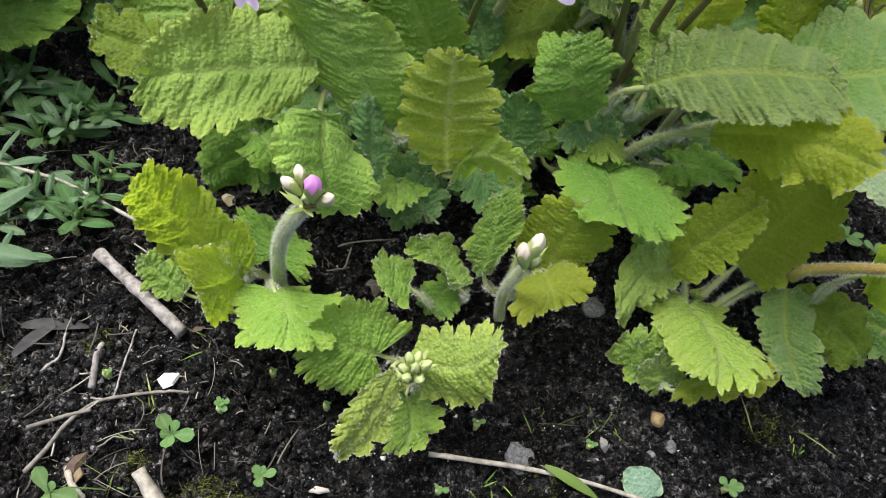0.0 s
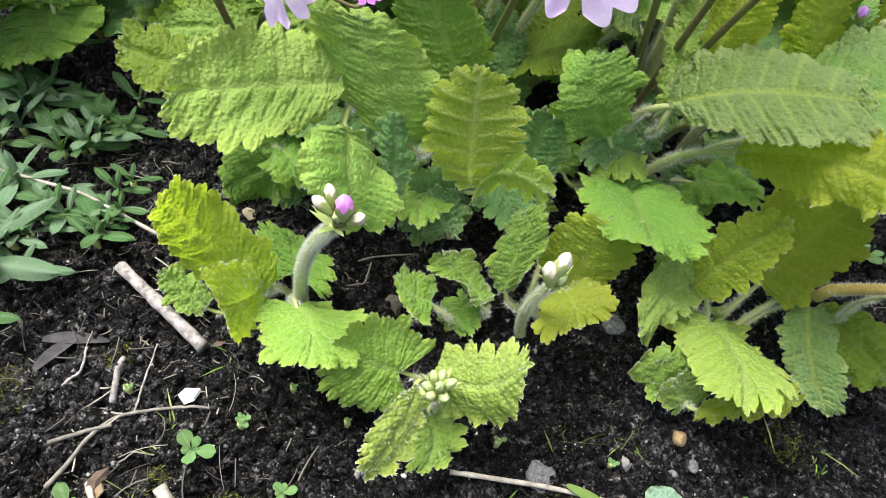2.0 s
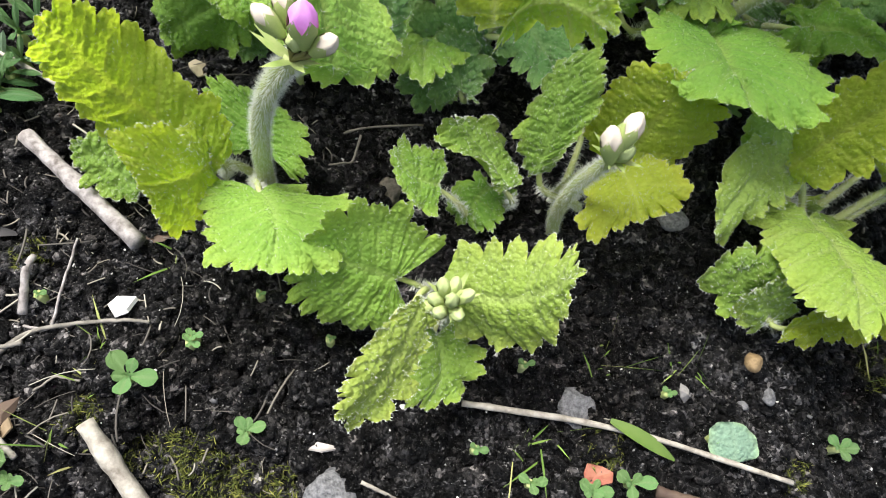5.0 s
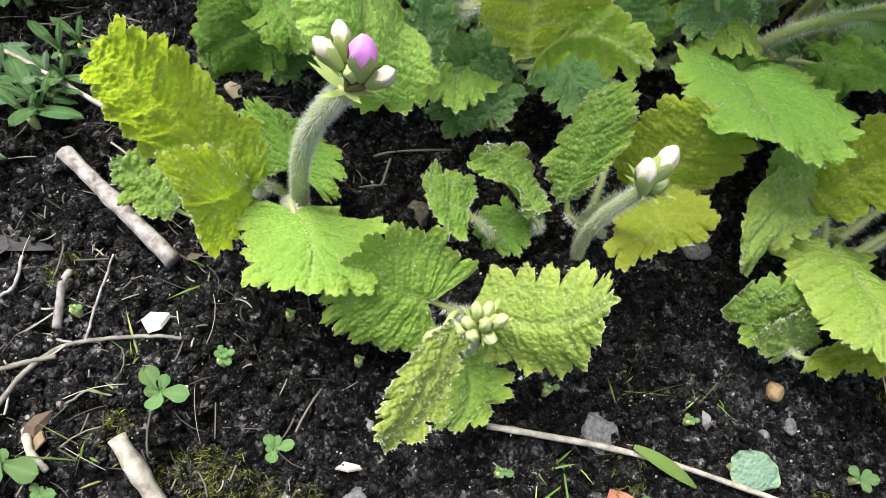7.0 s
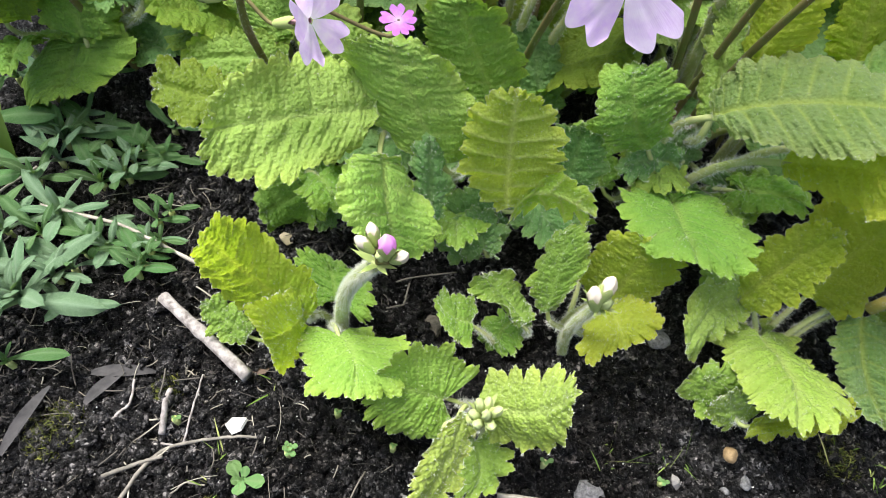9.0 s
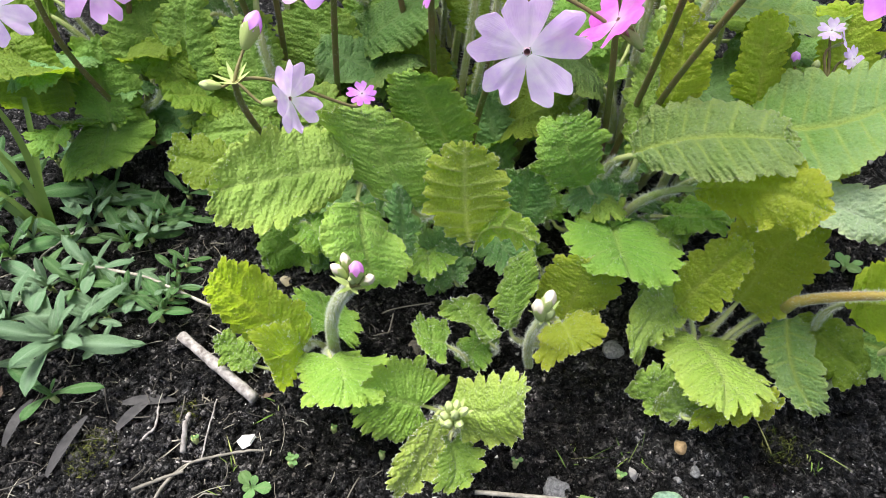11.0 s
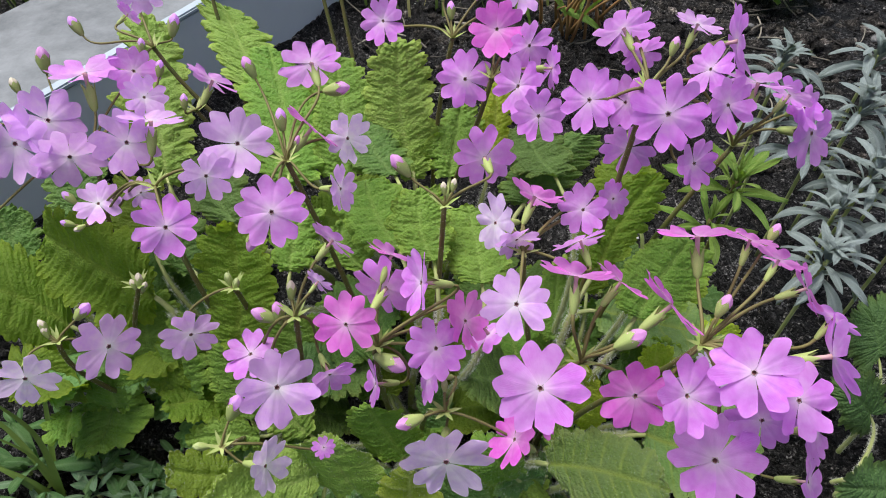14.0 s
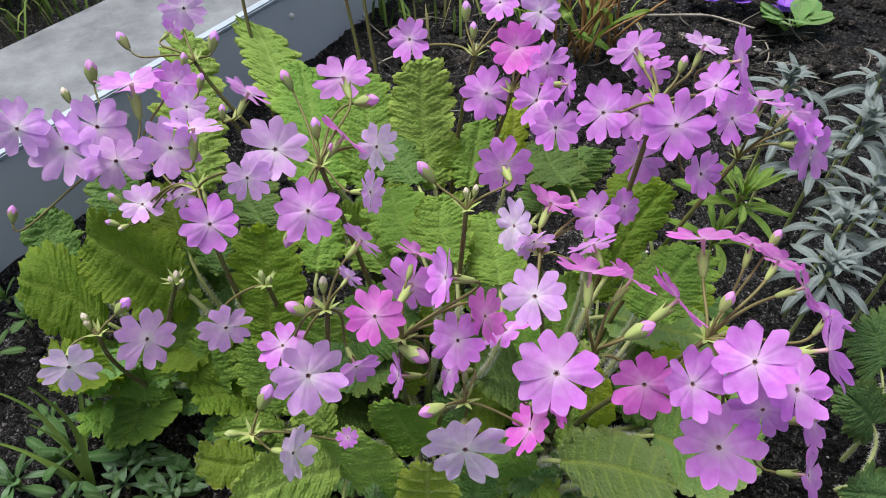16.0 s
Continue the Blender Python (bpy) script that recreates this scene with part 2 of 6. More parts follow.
links.new(ramp(nodes, links, island.outputs["Random Per Island"], [(0.0, (0.03, 0.028, 0.025)), (0.5, (0.11, 0.10, 0.085)), (0.8, (0.22, 0.20, 0.16)), (1.0, (0.36, 0.34, 0.28))]), b.inputs["Base Color"])
MOSS, nodes, links, b = material("moss_green", 0.8, 0.2)
island = nodes.new("ShaderNodeNewGeometry")
links.new(ramp(nodes, links, island.outputs["Random Per Island"], [(0.0, (0.03, 0.04, 0.008)), (0.6, (0.085, 0.10, 0.02)), (1.0, (0.20, 0.20, 0.05))]), b.inputs["Base Color"])
GRASS, nodes, links, b = material("grass_green", 0.6, 0.3)
island = nodes.new("ShaderNodeNewGeometry")
links.new(ramp(nodes, links, island.outputs["Random Per Island"], [(0.0, (0.07, 0.13, 0.02)), (0.7, (0.16, 0.25, 0.05)), (1.0, (0.32, 0.30, 0.12))]), b.inputs["Base Color"])
WOOD = plain("stick_weathered", (0.10, 0.085, 0.075), (0.42, 0.39, 0.37), 320, 0.8, relief=0.5, stretch=(1, 1, 1))
STRAW = plain("straw_bleached", (0.14, 0.12, 0.095), (0.46, 0.43, 0.36), 260, 0.7, relief=0.3)
ROOT = plain("root_dry", (0.08, 0.073, 0.060), (0.25, 0.23, 0.195), 260, 0.8, relief=0.3)
CHIP = plain("chip_white", (0.66, 0.65, 0.60), (0.82, 0.81, 0.77), 120, 0.7)
STONE = plain("stone_grey", (0.05, 0.05, 0.053), (0.22, 0.22, 0.22), 900, 0.8, relief=0.9)
PEBBLE = plain("pebble_ochre", (0.16, 0.10, 0.045), (0.38, 0.27, 0.14), 520, 0.7, relief=0.5)
DEAD = plain("dead_leaf", (0.05, 0.032, 0.024), (0.13, 0.09, 0.062), 90, 0.7, relief=0.4)
BLADE = plain("blade_green", (0.09, 0.17, 0.025), (0.17, 0.25, 0.05), 40, 0.45)
# face colour raised to stand in for reflected sky
PANEL = plain("edging_grey_blue", (0.68, 0.75, 0.83), (0.74, 0.81, 0.88), 12, 0.45, 0.4, relief=0.1)
PANEL.node_tree.nodes["Principled BSDF"].inputs["Metallic"].default_value = 0.25
# darker copy of the board's colour, so the upturned rim stays dim
RIM = plain("edging_rim", (0.30, 0.36, 0.42), (0.40, 0.46, 0.52), 40, 0.5, 0.3)
SLAB = plain("slab_pale_stone", (0.11, 0.12, 0.13), (0.23, 0.245, 0.26), 26, 0.8, relief=0.6, size=0.006)
POT = plain("terracotta_brown", (0.14, 0.07, 0.05), (0.20, 0.11, 0.08), 20, 0.7)
VIOLET = plain("petal_violet", (0.16, 0.05, 0.45), (0.26, 0.10, 0.60), 60, 0.5)
DRY = plain("stem_dry_reddish", (0.26, 0.12, 0.05), (0.40, 0.26, 0.10), 60, 0.7)

# ---- mesh helpers ----


def V(p):
    return np.array(p, float)


def unit(v):
    return v / max(1e-9, np.linalg.norm(v))


def mesh(name, verts, faces, uv=None, vein=None, smooth=True):
    me = bpy.data.meshes.new(name)
    me.from_pydata([tuple(v) for v in verts], [], [tuple(int(i) for i in f) for f in faces])
    if uv is not None:
        layer = me.uv_layers.new(name="UVMap")
        idx = np.empty(len(me.loops), dtype=np.int32)
        me.loops.foreach_get("vertex_index", idx)
        layer.data.foreach_set("uv", np.asarray(uv, dtype=np.float32)[idx].ravel())
    if vein is not None:
        vein, rim = vein if isinstance(vein, tuple) else (vein, np.zeros(len(vein)))
        me.attributes.new("vein", "FLOAT", "POINT").data.foreach_set("value", np.asarray(vein, dtype=np.float32))
        me.attributes.new("rim", "FLOAT", "POINT").data.foreach_set("value", np.asarray(rim, dtype=np.float32))
    if smooth:
        me.polygons.foreach_set("use_smooth", [True] * len(me.polygons))
    return me


HOME = {}


def part(name, me, mat, parent, label=""):
    """Links a mesh with world coordinates under a thing, or under a part of it."""
    if mat and not me.materials:
        me.materials.append(mat)
    ob = new(name, me)
    ob.parent = parent
    top = HOME[parent.name]
    ob.matrix_parent_inverse = top.inverted()
    HOME[ob.name] = Matrix.Identity(4)
    return tagged(ob, label)


def thing(name, at, label, category, group="", kind=""):
    ob = new(name)
    ob.empty_display_size = 0.01
    ob.location = at
    HOME[ob.name] = Matrix.Translation(at)
    return tagged(ob, label, category, group, kind)


def solo(name, me, mat, label, category, group="", kind=""):
    if not me.materials:
        me.materials.append(mat)
    ob = new(name, me)
    HOME[ob.name] = Matrix.Identity(4)
    return tagged(ob, label, category, group, kind)


def bezier(p, n):
    t = np.linspace(0, 1, n)[:, None]
    a, b_, c, d = [V(q) for q in p]
    return a * (1 - t) ** 3 + 3 * b_ * t * (1 - t) ** 2 + 3 * c * t * t * (1 - t) + d * t ** 3


def tube(path, radii, seg=8, flat=1.0):
    """Verts and faces of a closed tube along a path."""
    path = np.asarray(path, float)
    n = len(path)
    radii = np.broadcast_to(radii, n)
    tan = np.gradient(path, axis=0)
    ref = V((0.31, 0.77, 0.55))
    verts, faces = [], []
    for i in range(n):
        t = unit(tan[i])
        a = unit(np.cross(t, ref))
        c = np.cross(t, a)
        for k in range(seg):
            w = 2 * math.pi * k / seg
            verts.append(path[i] + radii[i] * (a * math.cos(w) + c * math.sin(w) * flat))
    for i in range(n - 1):
        for k in range(seg):
            k2 = (k + 1) % seg
            faces.append((i * seg + k, i * seg + k2, (i + 1) * seg + k2, (i + 1) * seg + k))
    faces.append(tuple(range(seg))[::-1])
    faces.append(tuple((n - 1) * seg + k for k in range(seg)))
    return verts, faces


def hairs(rng, path, radius, count, length):
    """Fine hairs standing off a stalk."""
    path = np.asarray(path, float)
    tan = np.gradient(path, axis=0)
    verts, faces = [], []
    for _ in range(count):
        f = rng.random() * (len(path) - 1.001)
        i = int(f)
        p = path[i] + (path[i + 1] - path[i]) * (f - i)
        t = unit(tan[i])
        d = unit(np.cross(t, V((rng.gauss(0, 1), rng.gauss(0, 1), rng.gauss(0, 1)))))
        s = np.cross(t, d)
        e = p + d * (radius + length * (0.5 + 0.6 * rng.random())) + t * length * rng.uniform(-0.1, 0.4)
        o = p + d * radius * 0.8
        w = 0.00005
        k = len(verts)
        verts += [o - s * w, o + s * w, e, o + t * w * 2]
        faces += [(k, k + 1, k + 2), (k + 1, k + 3, k + 2)]
    return verts, faces


def leaf_down(rng, pts, nv, n, count, length):
    """White down on a leaf's face and, denser, along its rim."""
    r = np.random.RandomState(rng.randint(0, 99999))
    rows = len(pts) // nv
    i = r.randint(0, rows, count)
    j = np.where(r.rand(count) < 0.45, np.where(r.rand(count) < 0.5, 0, nv - 1), r.randint(0, nv, count))
    p = pts[i * nv + j]
    way = n + 0.6 * r.randn(count, 3)
    tip = p + way / np.linalg.norm(way, axis=1)[:, None] * (length * (0.5 + 0.7 * r.rand(count)))[:, None]
    s = np.cross(way, r.randn(count, 3))
    s *= 0.000045 / np.linalg.norm(s, axis=1)[:, None]
    verts = np.stack([p - s, p + s, tip], 1).reshape(-1, 3)
    return verts, np.arange(3 * count).reshape(-1, 3)


def frac_noise(rng, n=5, top=5.0):
    """A smooth random function of two numbers, about -1 to 1."""
    w = [(rng.uniform(-top, top), rng.uniform(-top, top), rng.uniform(0, 6.28)) for _ in range(n)]
    return lambda x, y: sum(np.sin(a * x + b_ * y + c) for a, b_, c in w) / n ** 0.5


def grid_faces(nu, nv):
    i, j = np.meshgrid(np.arange(nu - 1), np.arange(nv - 1), indexing="ij")
    a = (i * nv + j).ravel()
    return np.stack([a, a + 1, a + nv + 1, a + nv], 1)


TOWARD = unit(V((0, -0.55, 0.85)))


def bullate(rng, x, y, nx, ny):
    """How high a quilted leaf stands at each place: 0 in the creases, 1 on the bulges."""
    gx_, gy_ = np.meshgrid(np.arange(-1, nx + 1), np.arange(-ny - 1, ny + 1), indexing="ij")
    r_ = np.random.RandomState(rng.randint(0, 99999))
    seeds = np.stack([gx_.ravel(), gy_.ravel()], 1) + 0.15 + 0.7 * r_.rand(gx_.size, 2)
    flat = np.stack([np.ravel(x * np.ones_like(y)), np.ravel(y * np.ones_like(x))], 1)
    d2 = ((flat[:, None, :] - seeds[None]) ** 2).sum(-1)
    two = np.sqrt(np.partition(d2, 1, axis=1)[:, :2])
    return (np.clip((two[:, 1] - two[:, 0]) / 0.55, 0, 1) ** 0.65).reshape(np.broadcast(x, y).shape)


def blade(rng, base, tip, e1, e2, lobes=0, depth=0.40, fan=0.94, heart=0.0, full=0.66, relief=1.0, ribs=0.75, tooth=0.36, taper=False, nv=41, lobe_width=0.0082, fold=None):
    """A wrinkled blade with a lobed, finely toothed edge, between its base, tip and two edge points."""
    base, tip, e1, e2 = V(base), V(tip), V(e1), V(e2)
    a = tip - base
    long = np.linalg.norm(a)
    s = e2 - e1
    wide = np.linalg.norm(s)
    n = unit(np.cross(s, a))
    if n @ TOWARD < 0:
        n, s, e1, e2 = -n, -s, e2, e1
    m = (e1 + e2) / 2
    um = min(0.7, max(0.3, (m - base) @ a / long ** 2))
    off = m - (base + a * um)
    off -= a * (off @ a) / long ** 2
    offn = n * (off @ n)
    flatoff = off - offn
    # the smooth margin of one half, from the base round to the tip
    t = np.linspace(0, 1, 500)
    x0 = (0.5 - 0.5 * np.cos(math.pi * t)) ** (math.log(um) / math.log(0.5))
    y0 = np.sin(math.pi * t).clip(0, 1) ** full
    if taper:
        y0 = y0 * (0.45 + 0.55 * np.clip(t / 0.42, 0, 1) ** 1.2)
    x1 = x0 - heart * np.exp(-((t - 0.17) / 0.10) ** 2)
    step = np.hypot(np.diff(x1) * long, np.diff(y0) * wide / 2)
    arc = np.concatenate([[0], np.cumsum(step)])
    total = arc[-1]
    k = lobes or int(min(9, max(4, round(total / lobe_width))))
    nu = int((k + 0.5) * 14) + 1
    at = np.linspace(0, 1, nu)
    xm, ym, xo = [np.interp(at, arc / total, q)[:, None] for q in (x1, y0, fan * x0 ** 1.3)]
    dx, dy = np.gradient(xm[:, 0]) * long, np.gradient(ym[:, 0]) * wide / 2
    size = np.hypot(dx, dy) + 1e-9
    nx, ny = (-dy / size)[:, None], (dx / size)[:, None]
    u = at[:, None]
    q = np.linspace(-1, 1, nv)[None, :]
    v = np.sign(q) * np.abs(q) ** 0.8
    r, hand = np.abs(v), np.sign(v)
    wob = frac_noise(rng, 4, 6)
    phase = u * (k + 0.5) + 0.30 * np.sin(math.pi * u) * wob(u * 2.2, hand * 1.7)
    lw = total / (k + 0.5)
    d = np.abs(phase - np.floor(phase) - 0.5)
    lobe = np.abs(np.sin(math.pi * phase)) ** 0.6
    teeth = np.abs(np.sin(3 * math.pi * phase)) ** 0.8
    swell = 1 + 0.5 * np.sin(math.pi * u) * wob(np.floor(phase) * 0.9, hand * 2.3)
    out = lw * depth * (swell * lobe - 0.72 + tooth * (teeth - 0.5)) * np.clip(u / 0.07, 0, 1)
    grow = r ** 4
    X = xo + r * (xm - xo) + nx * out * grow / long
    Y = hand * (r * ym + ny * out * grow / (wide / 2))
    # relief: creases along the veins, ripples between them, a fine quilting
    x, y = X * long / lw, Y * wide / 2 / lw
    side = np.clip((r - 0.03) / 0.12, 0, 1)
    vein_l = np.exp(-(d / 0.075) ** 2) * (1 - 0.5 * r) * side
    mid = np.exp(-(y / 0.16) ** 2)
    puff = 1 - np.exp(-(d / 0.2) ** 2)
    w2 = frac_noise(rng, 5, 1.6)
    ripple = np.sin(2 * math.pi * (3 * phase + 0.35 * w2(x, y))) * np.clip(r * 2.5, 0, 1)
    quilt = bullate(rng, x * 3.2 + 0.3 * w2(y, x), y * 3.2 + 0.3 * w2(x + 3, y), int(long / lw * 3.2) + 2, int(wide / lw * 1.6) + 2)
    fine = frac_noise(rng, 8, 7)
    h = relief * lw * (0.07 * (puff - 0.5) * side + 0.018 * ripple + 0.075 * (quilt - 0.5) * (0.3 + 0.7 * side) + 0.03 * fine(x, y) - 0.14 * mid)
    if ribs > 0.9:
        h = lw * (0.12 * np.maximum(vein_l, mid) - 0.05 * puff * side + 0.03 * (quilt - 0.5) + 0.02 * fine(x, y))
    curl = frac_noise(rng, 4, 2.2)
    h = h + lw * r ** 4 * (0.10 * np.cos(2 * math.pi * d) + 0.30 * curl(x, y))
    waves = frac_noise(rng, 3, 6)
    h = h + wide * 0.07 * waves(X, Y * 0.7) * r ** 1.5 - wide * 0.06 * r ** 3 + wide * (rng.uniform(-0.05, 0.08) if fold is None else fold) * r
    g = np.sin(math.pi * np.clip(X, 0, 1)) ** 0.9
    pos = (base + a * X[..., None] + flatoff * g[..., None] + offn * (0.6 * g + 0.4 * r ** 1.5 * g)[..., None] + s * 0.5 * Y[..., None] + n * h[..., None])
    uv = np.stack([X, 0.5 + 0.5 * Y], -1)
    net = 0.30 * (1 - quilt) ** 2
    vein = np.clip(np.maximum(np.maximum(vein_l * ribs, net), mid * (1 - 0.4 * X)), 0, 1)
    rim = np.clip(r ** 6 * np.ones_like(u), 0, 1)
    return pos.reshape(-1, 3), grid_faces(nu, nv), uv.reshape(-1, 2), (vein.ravel(), rim.ravel()), a, n


def ground_z(x, y):
    return -0.0114 + 0.114 * np.clip(y, -0.3, 0.25) + 0.04 * np.clip(y - 0.25, 0, 0.6) - 0.035 * np.clip(x, -0.5, 0.5)


# ---- the ground: one sheet to the horizon ----


TABLE = {k: np.random.RandomState(k).rand(256, 256) for k in (1, 2, 3, 4)}


def value_noise(x, y, seed):
    r = TABLE[seed]
    xi, yi = np.floor(x).astype(int), np.floor(y).astype(int)
    fx, fy = x - xi, y - yi
    fx, fy = fx * fx * (3 - 2 * fx), fy * fy * (3 - 2 * fy)
    g = lambda i, j: r[i & 255, j & 255]
    return (g(xi, yi) * (1 - fx) + g(xi + 1, yi) * fx) * (1 - fy) + (g(xi, yi + 1) * (1 - fx) + g(xi + 1, yi + 1) * fx) * fy


def lumps(x, y, size, seed):
    """Rounded clods with cracks between them: 1 on the crests, 0 in the cracks."""
    x, y = np.asarray(x) / size, np.asarray(y) / size
    xi, yi = np.floor(x).astype(int), np.floor(y).astype(int)
    best = np.full(np.shape(x), 9.0)
    for i in (-1, 0, 1):
        for j in (-1, 0, 1):
            a, b_ = (xi + i) & 255, (yi + j) & 255
            best = np.minimum(best, (xi + i + TABLE[seed][a, b_] - x) ** 2 + (yi + j + TABLE[seed + 1][a, b_] - y) ** 2)
    return np.clip(1 - best, 0, 1)


def soil_lift(x, y):
    near = np.clip(1.6 - np.hypot(x, y - 0.3), 0.1, 1)
    bend = 0.003 * (value_noise(x * 180, y * 180, 2) - 0.5)
    rough = value_noise(x * 22, y * 22, 4)
    return near * (0.007 * (value_noise(x * 32, y * 32, 1) - 0.5) + (0.003 + 0.006 * rough) * (lumps(x + bend, y - bend, 0.0105, 1) - 0.6) + 0.0042 * (lumps(x - bend, y + bend, 0.0046, 2) - 0.6)
                   + 0.0026 * (value_noise(x * 430, y * 430, 4) - 0.5) + 0.0014 * (value_noise(x * 800, y * 800, 1) - 0.5))


def spread(lo, hi, step):
    far = [0.0]
    gap = step
    while far[-1] < 60:
        gap *= 1.09
        far.append(far[-1] + gap)
    return np.concatenate([lo - np.array(far[:0:-1]), np.arange(lo, hi, step), hi + np.array(far)])


gx, gy = spread(-0.19, 0.22, 0.001), spread(0.0, 0.19, 0.001)
X, Y = np.meshgrid(gx, gy, indexing="ij")
Z = ground_z(X, Y) + soil_lift(X, Y)
me = mesh("ground", np.stack([X, Y, Z], -1).reshape(-1, 3), grid_faces(len(gx), len(gy))[:, ::-1])
solo("ground", me, SOIL, "dark crumbly garden soil strewn with grit and straw", "soil", kind="structure")


def on_ground(x, y, lift=0.0):
    x, y = float(x), float(y)
    return V((x, y, float(ground_z(x, y) + soil_lift(np.array([x]), np.array([y]))[0]) + lift))


BALL = bmesh.new()
bmesh.ops.create_icosphere(BALL, subdivisions=1, radius=1)
BALL_V = np.array([v.co[:] for v in BALL.verts])
BALL_F = np.array([[v.index for v in f.verts] for f in BALL.faces])
BALL.free()


def scatter(name, count, seed, box, size, mat, label, category, squash=0.7):
    """Many small angular grains strewn over a stretch of the bed, joined into one mesh."""
    r = np.random.RandomState(seed)
    x, y = r.uniform(box[0], box[1], count), r.uniform(box[2], box[3], count)
    k = size(r, count)
    z = ground_z(x, y) + soil_lift(x, y) - 0.1 * k
    an = r.rand(count, 1) * 6.28
    shape = BALL_V[None] * (1 + 0.9 * (r.rand(count, len(BALL_V), 1) - 0.5)) * (k[:, None] * (0.7 + 0.6 * r.rand(count, 3)))[:, None] * (1, 1, squash)
    turned = np.stack([shape[..., 0] * np.cos(an) - shape[..., 1] * np.sin(an), shape[..., 0] * np.sin(an) + shape[..., 1] * np.cos(an), shape[..., 2]], -1)
    verts = turned + np.stack([x, y, z], -1)[:, None]
    faces = BALL_F[None] + (np.arange(count) * len(BALL_V))[:, None, None]
    me = mesh(name, verts.reshape(-1, 3), faces.reshape(-1, 3))
    return solo(name, me, mat, label, category, kind="stuff")


NEAR_BED, WIDE_BED, FAR_BED = (-0.19, 0.22, 0.0, 0.19), (-0.28, 0.6, -0.05, 0.75), (0.0, 0.6, 0.40, 0.95)
scatter("soil_crumbs", 30000, 11, NEAR_BED, lambda r, c: 0.0004 + 0.0020 * r.rand(c) ** 2.2, CRUMB, "small dark crumbs of soil lying on the bed", "soil")
scatter("soil_clods", 4600, 12, WIDE_BED, lambda r, c: 0.0014 + 0.0042 * r.rand(c) ** 3, CRUMB, "larger dark clods of garden soil", "soil")
scatter("far_clods", 3600, 14, FAR_BED, lambda r, c: 0.0018 + 0.0075 * r.rand(c) ** 3, FAR_CRUMB, "grey-brown lumps of soil behind the clump", "soil")
scatter("grit", 2600, 13, WIDE_BED, lambda r, c: 0.00025 + 0.0013 * r.rand(c) ** 5, GRIT, "pale grit and small stones among the soil", "gravel")
# pale grains added in place of glints on the moist soil
scatter("sand_grains", 9000, 15, NEAR_BED, lambda r, c: 0.00012 + 0.0003 * r.rand(c) ** 3, GRIT, "tiny pale grains standing in for glints on the soil", "gravel")

# ---- the primrose plants ----
CLUMP = "clump-forming primrose with wrinkled scalloped light green leaves and lilac-pink flowers"
YOUNG = "young primrose shoot with crinkled lime green leaves rising from dark soil"
CROWN = {
    "fl": (-0.046, 0.112), "fc": (0.008, 0.076), "sc": (0.019, 0.112), "sd": (0.042, 0.108), "rc": (0.104, 0.098), "rd": (0.148, 0.105),
    "ge": (0.245, 0.165), "ml": (-0.055, 0.215), "mm": (0.012, 0.205), "mr": (0.085, 0.200), "mb": (0.02, 0.300), "le": (-0.140, 0.240),
}
PLANT = {k: thing("primrose_plant", tuple(on_ground(*c)), YOUNG if k in ("fl", "fc", "sc", "sd", "rc", "rd") else CLUMP, "flowering plant", "primrose plants")
         for k, c in CROWN.items() if k != "ge"}
PLANT["ge"] = thing("avens_plant", tuple(on_ground(*CROWN["ge"])), "low leafy plant with rounded toothed green leaves", "garden plant")
COLOUR_WORDS = {"N": "pale silvery leaf turned over", "O": "green leaf with shade put into its colour", "M": "mid green wrinkled leaf", "B": "dark bluish green leaf", "L": "light green wrinkled leaf", "G": "yellow-green veined leaf",
                "Y": "lime yellow crinkled leaf", "W": "pale silvery green leaf", "D": "dark green lobed leaf", "F": "fresh green crinkled leaf", "X": "pale lime leaf with light blotches", "V": "leaf showing its ribbed underside"}
count = [0]


